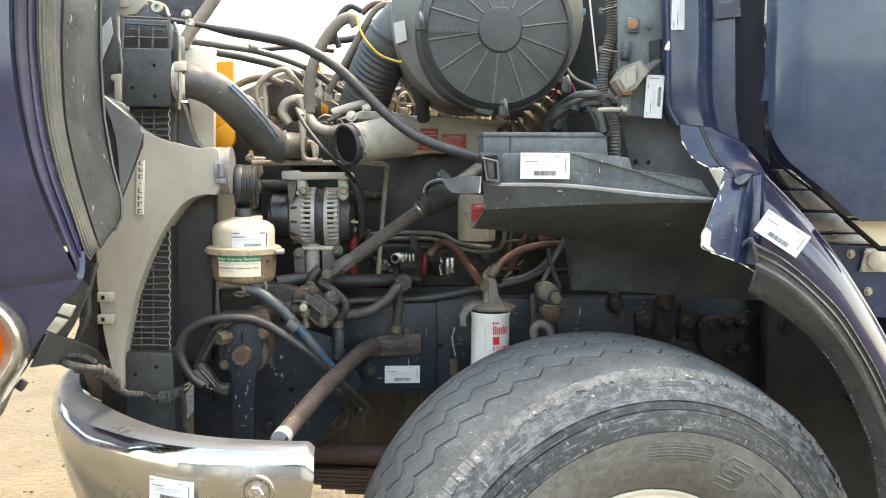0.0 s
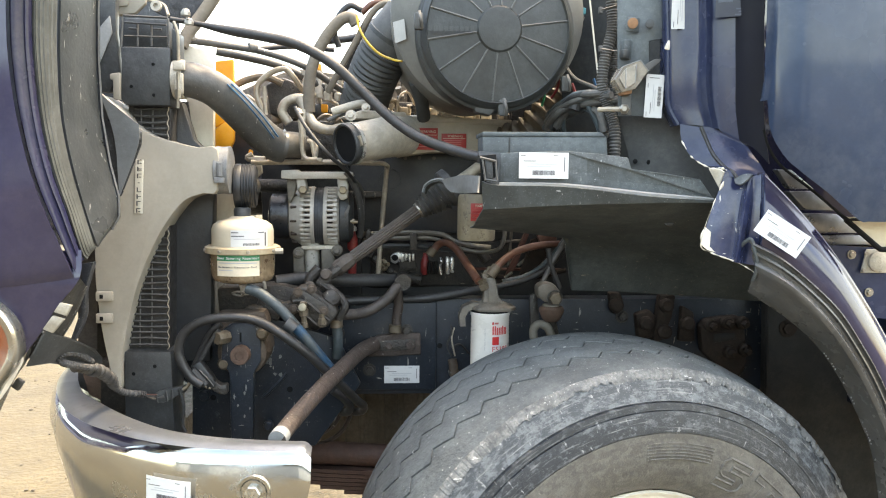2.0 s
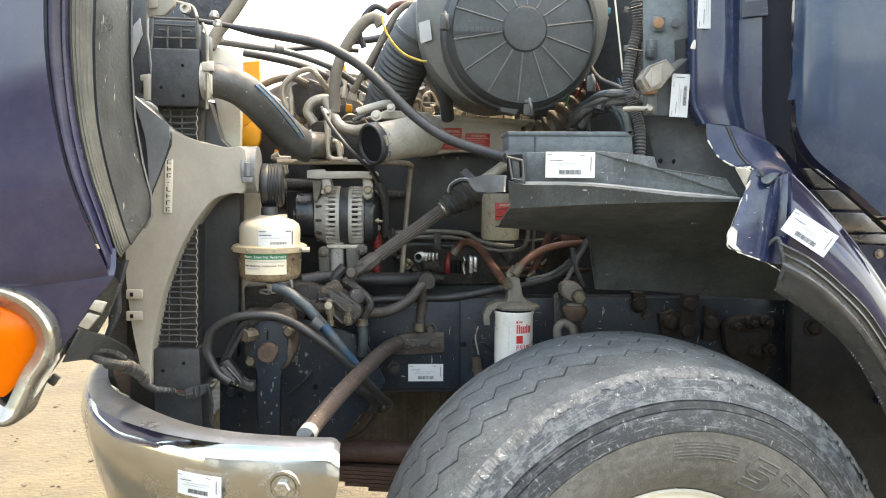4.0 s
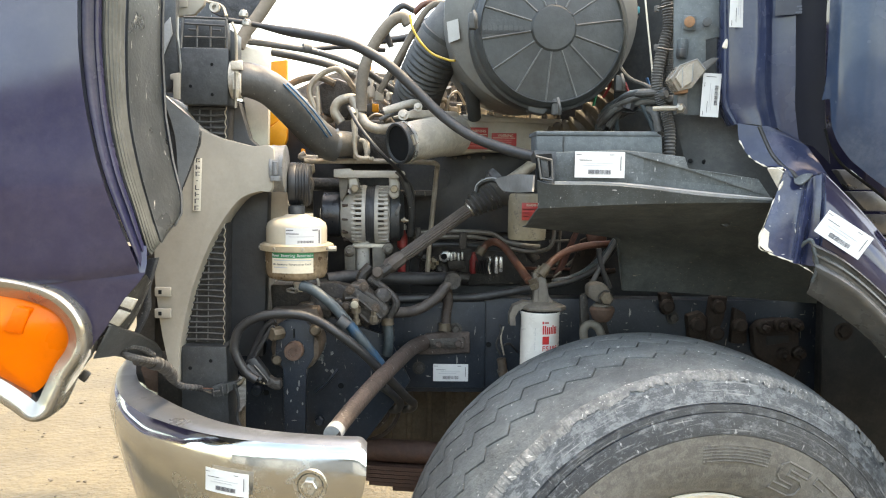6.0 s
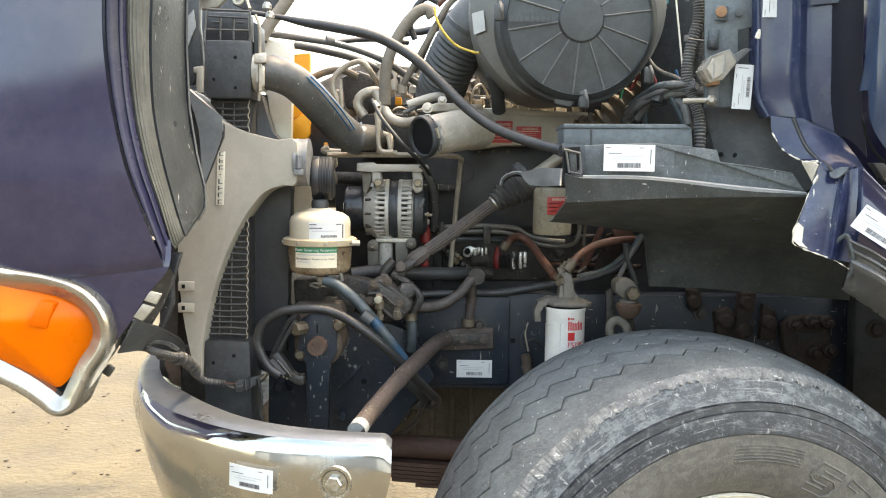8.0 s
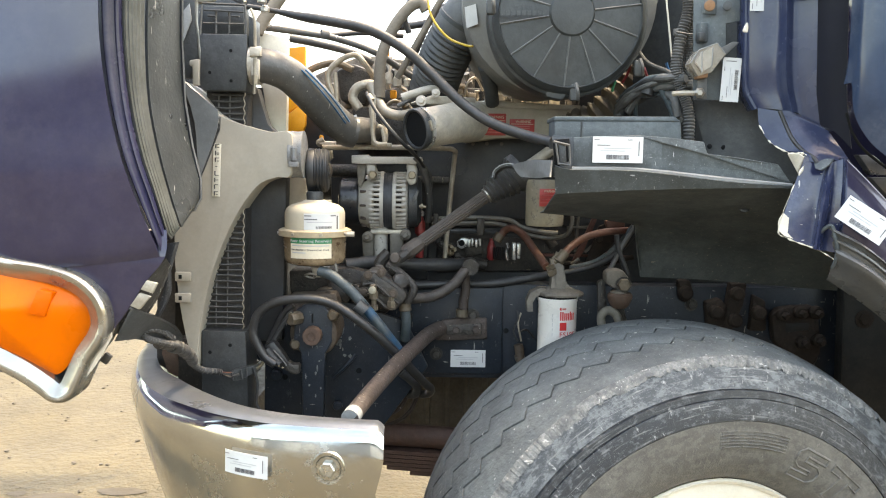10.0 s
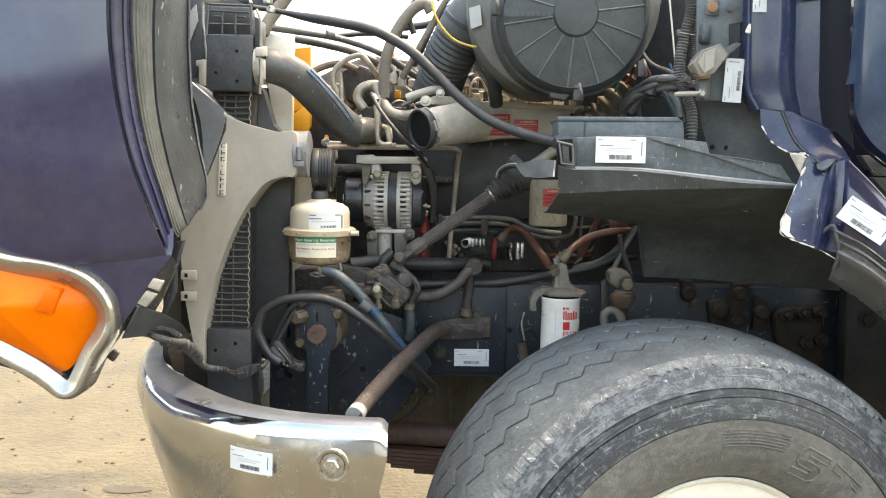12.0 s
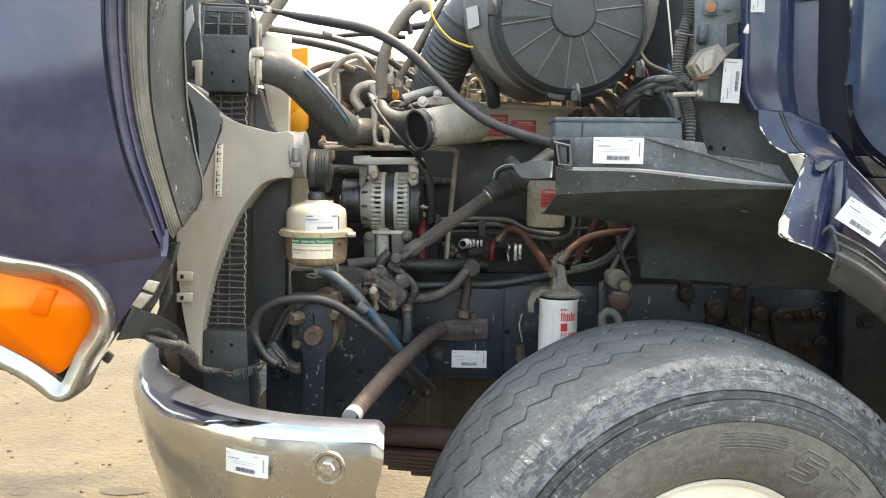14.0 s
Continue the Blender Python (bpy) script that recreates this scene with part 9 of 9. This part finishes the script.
def make_coolant_filter():
    c = Vector((0.272, 2.270, 1.375))
    f = thing("coolant_filter", c, "dusty cream metal canister with red warning label", "filter")
    part("can", lathe([(0.050, 0.0), (0.053, 0.006), (0.053, 0.12), (0.049, 0.128)], c, Z, 40), OLDCAN, f)
    m = plane_pose(c + Vector((0.004, -0.0545, 0.080)), X, Z)
    bm = bmesh.new()
    box((0, 0, 0), (0.052, 0.048, 0.0012), w=0.0004, bm=bm)
    bmesh.ops.transform(bm, matrix=m, verts=bm.verts)
    s = part("warning_label", bm, REDP, f, "red warning label")
    letters("WARNING", 0.0095, c + Vector((0.008, -0.0556, 0.097)), X, Z, LABELC, s, squeeze=0.8)
    for k in range(3):
        flat_bars([(0, 0.006 - 0.010 * k, 0.044, 0.0022)], m, PALERED, s)
    return f


OLDCAN = mat("old_canister", (0.24, 0.205, 0.14), 0.6, var=0.2, scale=12, dust=0.3, spots=0.62, spot_col=(0.085, 0.07, 0.05), fleck=0.5, streak=0.2)
make_coolant_filter()


def make_valve():
    v = thing("air_valve", (0.483, 2.240, 1.163), "greasy cast air valve with steel bolt beside the rail", "valve")
    part("block", prism([(0.438, 2.210, 1.250), (0.454, 2.210, 1.261), (0.486, 2.210, 1.258), (0.505, 2.210, 1.234), (0.506, 2.210, 1.209), (0.461, 2.210, 1.206), (0.440, 2.210, 1.222)], (0, 0.06, 0), 0.008), CASTG, v, "grey cast block")
    part("bolt", lathe([(0.0185, 0), (0.0185, 0.012), (0.016, 0.016), (0.0, 0.017)], (0.487, 2.208, 1.220), (-0.05, -1, 0), 6), BRASSY, v, "large dull hex bolt")
    part("bolt_washer", lathe([(0.022, -0.002), (0.022, 0.003)], (0.487, 2.208, 1.220), (-0.05, -1, 0), 20), GREASE, v)
    part("cup", lathe([(0.018, -0.024), (0.026, -0.016), (0.0345, 0.004), (0.0345, 0.012), (0.030, 0.018), (0.016, 0.020)], (0.480, 2.220, 1.177), Z, 24), RUSTY_N, v, "rusty cup")
    part("collar", lathe([(0.020, 0), (0.024, 0.004), (0.024, 0.012), (0.018, 0.016)], (0.478, 2.220, 1.188), Z, 20), CASTG, v)
    part("stem", tube([(0.432, 2.220, 1.105), (0.431, 2.220, 1.131), (0.448, 2.220, 1.145), (0.471, 2.220, 1.134), (0.485, 2.220, 1.102)], 0.012, 12), LEGM, v)
    part("neck", cyl((0.477, 2.235, 1.163), (0.503, 2.250, 1.080), 0.015, 12), GREASE, v)
    part("side_plate", prism([(0.426, 2.260, 1.218), (0.445, 2.260, 1.227), (0.456, 2.260, 1.143), (0.431, 2.260, 1.111)], (0, 0.02, 0), 0.003), GREASE, v)
    return v


make_valve()


# ---- hoses and cables ----
def hose(name, label, runs, category="hose", group=""):
    """Pipes that belong together: (points, radius, material)."""
    t = thing(name, runs[0][0][0], label, category, group)
    for pts, r_, m in runs:
        part("run", tube(pts, r_, 14), m, t)
    return t


hose("battery_cable", "thick black battery cable sagging over the engine", [([(-0.516, 2.110, 1.932), (-0.452, 2.110, 1.923), (-0.381, 2.100, 1.908), (-0.282, 2.080, 1.890), (-0.198, 2.070, 1.870), (-0.114, 2.060, 1.824), (-0.045, 2.050, 1.763), (0.025, 2.030, 1.696), (0.094, 2.000, 1.647), (0.173, 1.960, 1.615), (0.237, 1.900, 1.595)], lambda s: 0.0068 + 0.0060 * min(1, max(0, (s - 0.12) * 9)), CABLE)], "cable")
hose("engine_cable", "black wiring cable across the engine top", [([(-0.531, 2.300, 1.914), (-0.421, 2.320, 1.904), (-0.320, 2.360, 1.893), (-0.213, 2.400, 1.861), (-0.119, 2.450, 1.807), (-0.020, 2.460, 1.748), (0.048, 2.500, 1.736)], 0.0095, HOSE), ([(-0.363, 2.340, 1.903), (-0.342, 2.350, 1.901)], 0.0135, LOOM)], "cable", "engine cables")
hose("engine_cable", "black wiring cable across the engine top", [([(-0.463, 2.400, 1.899), (-0.376, 2.420, 1.886), (-0.284, 2.460, 1.867), (-0.189, 2.500, 1.824), (-0.124, 2.550, 1.794)], 0.0115, HOSE), ([(-0.369, 2.440, 1.912), (-0.255, 2.500, 1.933), (-0.141, 2.550, 1.933)], 0.008, CABLE)], "cable", "engine cables")
hose("vent_hose", "dusty tan rubber vent hose standing up", [([(-0.200, 2.380, 1.731), (-0.199, 2.380, 1.811), (-0.186, 2.380, 1.875), (-0.155, 2.380, 1.938), (-0.115, 2.380, 1.987), (-0.083, 2.380, 2.000), (-0.067, 2.380, 1.980)], 0.0165, TAN_HOSE), ([(-0.117, 2.420, 1.922), (-0.130, 2.420, 1.962), (-0.117, 2.420, 2.010), (-0.085, 2.420, 2.040), (-0.052, 2.420, 2.028)], 0.009, CABLE)])
hose("air_lines", "brown and black air lines beside the air cleaner", [([(0.045, 2.400, 2.045), (0.005, 2.400, 2.041), (-0.028, 2.400, 2.008), (-0.068, 2.400, 1.936), (-0.109, 2.400, 1.863), (-0.150, 2.420, 1.792)], 0.0095, TAN_HOSE), ([(0.030, 2.450, 2.060), (-0.020, 2.450, 2.054), (-0.053, 2.450, 2.026)], 0.009, BROWN), ([(-0.193, 2.550, 1.813), (-0.126, 2.600, 1.854), (-0.056, 2.600, 1.994), (0.032, 2.600, 2.057)], 0.012, CABLE), ([(-0.185, 2.700, 1.982), (-0.058, 2.700, 2.003), (0.033, 2.700, 2.059)], 0.012, CABLE)])
hose("yellow_wire", "thin yellow cable looped before the intake boot", [([(-0.060, 2.220, 1.976), (-0.054, 2.210, 1.942), (-0.033, 2.200, 1.904), (-0.000, 2.190, 1.871), (0.041, 2.160, 1.851), (0.058, 2.140, 1.846)], 0.0032, YELLOW)], "cable")
hose("sensor_wire", "black sensor wire hanging before the alternator", [([(-0.226, 2.260, 1.733), (-0.197, 2.200, 1.684), (-0.157, 2.160, 1.634), (-0.121, 2.170, 1.595), (-0.091, 2.240, 1.566), (-0.064, 2.360, 1.522), (-0.055, 2.400, 1.456), (-0.053, 2.450, 1.386)], 0.0052, CABLE), ([(-0.219, 2.250, 1.726), (-0.209, 2.240, 1.712)], 0.0075, STEEL), ([(-0.095, 2.330, 1.562), (-0.079, 2.335, 1.542), (-0.061, 2.360, 1.498), (-0.052, 2.400, 1.439), (-0.056, 2.440, 1.370)], 0.0095, HOSE)], "cable")
hose("coolant_return_hose", "large black rubber hose looped round the steering gear", [([(-0.433, 2.02, 1.031), (-0.459, 2.02, 1.05), (-0.48, 2.02, 1.085), (-0.488, 2.02, 1.118), (-0.473, 2.02, 1.162), (-0.425, 2.02, 1.192), (-0.358, 2.02, 1.2), (-0.299, 2.02, 1.191), (-0.237, 2.000, 1.162), (-0.170, 2.020, 1.104), (-0.110, 2.080, 1.028), (-0.056, 2.190, 0.940), (-0.040, 2.230, 0.915), (-0.044, 2.260, 0.893), (-0.066, 2.290, 0.880)], 0.0118, HOSEK), ([(-0.124, 2.200, 0.969), (-0.092, 2.220, 0.938), (-0.078, 2.235, 0.914), (-0.084, 2.260, 0.890), (-0.105, 2.290, 0.880)], 0.012, CABLE)])
hose("steering_return_hose", "faded blue hydraulic hose under the reservoir", [([(-0.329, 2.070, 1.265), (-0.292, 2.060, 1.252), (-0.242, 2.050, 1.213), (-0.193, 2.050, 1.155), (-0.146, 2.070, 1.089), (-0.105, 2.120, 1.021)], 0.0135, BLUE), ([(-0.229, 2.030, 1.185), (-0.207, 2.030, 1.168)], 0.018, BLACK), ([(-0.213, 2.049, 1.178), (-0.193, 2.050, 1.155), (-0.146, 2.070, 1.089), (-0.105, 2.120, 1.021)], 0.0137, BLUE_S)])
hose("steering_pressure_hose", "black hydraulic hoses beside the engine", [([(-0.287, 2.300, 1.252), (-0.210, 2.320, 1.259), (-0.083, 2.340, 1.252), (0.073, 2.400, 1.246)], 0.019, CABLE), ([(-0.142, 2.250, 1.167), (-0.049, 2.280, 1.166), (0.014, 2.300, 1.195), (0.050, 2.320, 1.233), (0.066, 2.335, 1.246)], 0.015, HOSE_B), ([(0.069, 2.312, 1.249), (0.069, 2.345, 1.251)], 0.024, GREASE), ([(-0.116, 2.220, 1.153), (-0.110, 2.220, 1.106), (-0.114, 2.240, 1.051)], 0.014, BLUE), ([(-0.141, 2.360, 1.186), (0.048, 2.380, 1.191), (0.148, 2.380, 1.194), (0.299, 2.380, 1.221)], 0.012, CABLE)])
hose("fuel_hose", "brown rubber fuel hose", [([(0.165, 2.500, 1.319), (0.181, 2.500, 1.342), (0.205, 2.480, 1.351), (0.234, 2.450, 1.332), (0.258, 2.350, 1.295), (0.278, 2.240, 1.262)], 0.0115, BROWN), ([(0.155, 2.500, 1.310), (0.168, 2.500, 1.331)], 0.015, BRASSY)], "hose", "fuel hoses")
hose("fuel_hose", "brown rubber fuel hose", [([(0.320, 2.230, 1.295), (0.347, 2.260, 1.317), (0.397, 2.320, 1.339), (0.462, 2.360, 1.352), (0.540, 2.420, 1.353)], 0.0105, BROWN), ([(0.307, 2.225, 1.277), (0.327, 2.235, 1.304)], 0.0145, BRASSY)], "hose", "fuel hoses")
hose("rear_hoses", "grey-black hoses rising behind the wheel liner", [([(0.356, 2.420, 1.222), (0.441, 2.420, 1.244), (0.506, 2.400, 1.286), (0.555, 2.360, 1.361)], 0.010, CABLE), ([(0.376, 2.440, 1.233), (0.454, 2.440, 1.254), (0.510, 2.420, 1.301), (0.556, 2.400, 1.366)], 0.010, BLUE), ([(0.481, 2.360, 1.243), (0.514, 2.360, 1.311), (0.545, 2.340, 1.371)], 0.007, LOOM), ([(0.496, 2.360, 1.344), (0.506, 2.360, 1.294), (0.533, 2.360, 1.226)], 0.008, CABLE), ([(0.356, 2.550, 1.237), (0.483, 2.550, 1.234), (0.593, 2.550, 1.259)], 0.008, RUSTY)])
hose("rail_connector", "wiring plug with loose wires on the rail", [([(0.222, 2.355, 0.968), (0.220, 2.355, 0.995), (0.216, 2.355, 1.016)], 0.0135, FLANGE_B), ([(0.214, 2.350, 1.027), (0.200, 2.350, 1.058), (0.213, 2.350, 1.095), (0.211, 2.360, 1.118)], 0.0025, CABLE), ([(0.224, 2.350, 1.027), (0.214, 2.350, 1.078), (0.222, 2.360, 1.110)], 0.0025, STEEL), ([(0.214, 2.350, 1.053), (0.240, 2.360, 1.059), (0.267, 2.380, 1.029)], 0.003, CABLE), ([(0.215, 2.355, 0.984), (0.226, 2.360, 0.960)], 0.012, LOOM)], "connector")
hose("hanging_elbow_fitting", "rusty hose fitting before the rail", [([(0.053, 2.360, 1.094), (0.053, 2.360, 1.144), (0.058, 2.360, 1.177), (0.054, 2.360, 1.236)], 0.014, RUST), ([(0.048, 2.355, 1.120), (0.048, 2.355, 1.098)], 0.018, BRASSY)], "fitting")
def make_gear_plug():
    g = thing("gear_plug", (-0.440, 2.050, 1.056), "black ridged plug and bracket beside the steering gear", "connector")
    part("plug_body", prism([(-0.464, 2.035, 1.076), (-0.441, 2.035, 1.087), (-0.414, 2.035, 1.05), (-0.403, 2.035, 1.031), (-0.414, 2.035, 1.014), (-0.432, 2.035, 1.019), (-0.45, 2.035, 1.03)], (0, 0.035, 0), 0.004), HOSEK, g, "worn black plug housing")
    part("plug_end", prism([(-0.41, 2.038, 1.038), (-0.391, 2.038, 1.025), (-0.377, 2.038, 1.027), (-0.375, 2.038, 1.003), (-0.389, 2.038, 0.999), (-0.415, 2.038, 1.013)], (0, 0.03, 0), 0.004), GREASE, g, "grimy plug end")
    part("plug_collar", tube([(-0.457, 2.026, 1.068), (-0.424, 2.026, 1.03)], 0.0085, 10), HOSEK, g)
    part("latch", tube([(-0.44, 2.026, 1.068), (-0.416, 2.026, 1.041), (-0.406, 2.026, 1.026)], 0.0035, 8, squash=0.5), LOOM, g, "pale worn latch")
    for q in [(-0.442, 2.026, 1.033), (-0.433, 2.026, 1.028), (-0.425, 2.026, 1.025), (-0.416, 2.026, 1.021)]:
        part("pin", box(q, (0.005, 0.003, 0.004), (0, 25, 0), 0.0005), BRASSY_W, g)
    part("wire", tube([(-0.464, 2.07, 1.062), (-0.443, 2.07, 1.109), (-0.421, 2.07, 1.153), (-0.395, 2.07, 1.175)], 0.0085, 10), HOSEK, g)
    part("wire", tube([(-0.451, 2.06, 1.07), (-0.43, 2.06, 1.111), (-0.407, 2.06, 1.15), (-0.396, 2.06, 1.161)], 0.006, 10), CABLE, g)
    part("tail", tube([(-0.493, 2.040, 1.016), (-0.483, 2.040, 0.973), (-0.487, 2.040, 0.929), (-0.479, 2.040, 0.907)], 0.004, 8), CABLE, g)
    return g


make_gear_plug()


def make_cab_loom():
    c = thing("cab_wiring_loom", (0.557, 1.970, 1.845), "grey corrugated wiring conduit tied to the firewall", "wiring")
    big = [(0.543, 1.960, 2.043), (0.552, 1.960, 1.977), (0.558, 1.960, 1.911), (0.543, 1.960, 1.844), (0.536, 1.960, 1.776), (0.552, 1.960, 1.723), (0.567, 1.950, 1.668), (0.566, 1.940, 1.586)]
    part("conduit", tube(big, ribbed(0.0135, 0.0013, 70), 10, n=40), LOOM, c)
    part("conduit", tube([(0.569, 1.970, 1.900), (0.569, 1.970, 1.832), (0.567, 1.970, 1.778), (0.573, 1.970, 1.717)], ribbed(0.011, 0.0012, 40), 10, n=50), LOOM, c, "paler corrugated conduit")
    for a, e in (((0.520, 1.930, 1.944), (0.571, 1.900, 1.955)), ((0.522, 1.930, 1.855), (0.572, 1.900, 1.842))):
        part("cable_tie", tube([a, e], 0.0055, 6, squash=0.4), LOOM, c)
        part("tie_head", box(a, (0.010, 0.01, 0.014), w=0.001), LOOM, c)
    for k, pts in enumerate(([(0.457, 2.100, 1.682), (0.477, 2.060, 1.723), (0.512, 2.000, 1.736), (0.575, 1.950, 1.738)], [(0.447, 2.120, 1.679), (0.467, 2.080, 1.717), (0.509, 2.020, 1.749), (0.548, 1.980, 1.758)], [(0.443, 2.140, 1.674), (0.479, 2.100, 1.707), (0.510, 2.050, 1.727), (0.535, 1.980, 1.710), (0.548, 1.970, 1.662)], [(0.512, 2.000, 1.732), (0.534, 2.000, 1.691), (0.549, 2.000, 1.657)], [(0.526, 2.000, 1.739), (0.541, 1.990, 1.704), (0.558, 1.980, 1.649)])):
        part("wire", tube(pts, (0.0105, 0.009, 0.010, 0.007, 0.007)[k], 10), (LOOM, CABLE, LOOM, BLUE, LOOM)[k], c)
    rnd = random.Random(31)
    for k in range(9):
        a = Vector((0.445, 2.160, 1.670)).lerp(Vector((0.480, 2.100, 1.664)), rnd.random())
        b = Vector((0.488, 2.050, 1.746)).lerp(Vector((0.506, 2.030, 1.714)), rnd.random())
        e = Vector((0.537, 1.990, 1.766)).lerp(Vector((0.551, 1.970, 1.662)), rnd.random())
        part("wire", tube([a, a.lerp(b, 0.5) + Vector((-0.02, 0, 0.02 + 0.01 * rnd.random())), b, b.lerp(e, 0.5) + Vector((0, 0, 0.012)), e], rnd.uniform(0.0035, 0.006), 8), rnd.choice((CABLE, LOOM, CABLE, BLUE)), c)
    lo_ = [Vector(q) for q in ((0.435, 2.140, 1.677), (0.452, 2.080, 1.709), (0.476, 2.030, 1.734), (0.512, 1.990, 1.742), (0.553, 1.950, 1.750))]
    hi_ = [Vector(q) for q in ((0.440, 2.120, 1.716), (0.461, 2.060, 1.742), (0.485, 2.000, 1.757), (0.518, 1.970, 1.760), (0.552, 1.950, 1.756))]
    for k in range(6):
        pts = [a_.lerp(b_, k / 5) + Vector((rnd.uniform(-0.004, 0.004), rnd.uniform(-0.012, 0.012), rnd.uniform(-0.004, 0.004))) for a_, b_ in zip(lo_, hi_)]
        part("bundle_wire", tube(pts, ribbed(rnd.uniform(0.006, 0.0095), 0.0006, 60), 9, n=16), (LOOM, BLACKD, LOOM, CABLE, LOOM, BLACKD)[k], c)
    part("tape_band", tube([(0.483, 2.020, 1.718), (0.494, 2.020, 1.752)], 0.015, 10, smooth=False), CABLE, c)
    part("thin_wire", tube([(0.493, 2.150, 1.922), (0.484, 2.150, 1.878), (0.484, 2.120, 1.837), (0.501, 2.080, 1.801), (0.538, 2.020, 1.772), (0.554, 1.960, 1.728)], 0.0052, 8), LOOM, c)
    part("white_rod", cyl((0.505, 2.000, 2.025), (0.537, 2.000, 1.795), 0.0022, 6), WHITEP, c, "thin white rod")
    part("teal_plug", box((0.537, 2.180, 1.991), (0.016, 0.02, 0.018), w=0.003), TEAL, c, "teal plug")
    part("plug_tail", tube([(0.537, 2.180, 1.979), (0.528, 2.180, 1.962), (0.500, 2.180, 1.934)], 0.008, 8), LOOM, c)
    for k, (pts, m) in enumerate((([(0.473, 2.360, 1.853), (0.477, 2.360, 1.796), (0.468, 2.360, 1.756)], GREEN), ([(0.509, 2.360, 1.877), (0.516, 2.360, 1.821), (0.496, 2.360, 1.780)], REDCAP), ([(0.496, 2.370, 1.870), (0.492, 2.370, 1.806)], WHITEP), ([(0.518, 2.200, 1.806), (0.528, 2.200, 1.781)], REDCAP), ([(0.577, 2.200, 1.819), (0.591, 2.200, 1.782)], BLUE_P))):
        part("coloured_wire", tube(pts, 0.004, 6), m, c)
    return c


TEAL = mat("teal_plastic", (0.03, 0.22, 0.25), 0.5, var=0.2, bump=0)
make_cab_loom()


def make_exhaust_flex():
    e = thing("exhaust_bellows", (0.507, 2.450, 1.747), "dusty tan convoluted exhaust pipe", "pipe")
    part("bellows", tube([(0.581, 2.480, 1.853), (0.534, 2.460, 1.790), (0.481, 2.450, 1.738), (0.432, 2.460, 1.692), (0.378, 2.500, 1.672)], lambda s: 0.036 + 0.006 * math.sin(2 * math.pi * 9 * s), 20, n=14), TAN_HOSE, e)
    part("flange", lathe([(0.03, -0.02), (0.045, -0.015), (0.045, 0.015), (0.03, 0.02)], (0.608, 2.450, 1.892), (0.6, 0, 0.8), 20), STEEL, e)
    part("elbow", tube([(0.608, 2.450, 1.892), (0.645, 2.500, 1.942), (0.679, 2.600, 2.011)], 0.035, 14), GREASE, e)
    part("bolt_boss", lathe([(0.012, 0), (0.012, 0.03)], (0.621, 2.400, 1.869), -Y, 12), ALU, e)
    return e


make_exhaust_flex()


def make_engine_rear():
    r = thing("transmission_tunnel", (0.95, 2.9, 1.2), "dark greasy bell housing behind the engine", "gearbox")
    part("bell", lathe([(0.30, 0), (0.33, 0.05), (0.33, 0.08), (0.28, 0.3)], (1.2, 2.85, 1.25), X, 32), GREASE, r)
    part("bracket", prism([(0.472, 2.500, 1.358), (0.551, 2.500, 1.389), (0.535, 2.500, 1.332), (0.465, 2.500, 1.225), (0.430, 2.500, 1.225)], (0, 0.02, 0), 0.003), RUSTY, r)
    part("bracket_tab", prism([(0.485, 2.480, 1.378), (0.547, 2.480, 1.378), (0.548, 2.480, 1.351), (0.495, 2.480, 1.348)], (0, 0.02, 0), 0.003), BROWN, r)
    hexbolt(r, (0.471, 2.490, 1.320), -Y, 0.012, 0.01, RUSTY)
    return r


make_engine_rear()
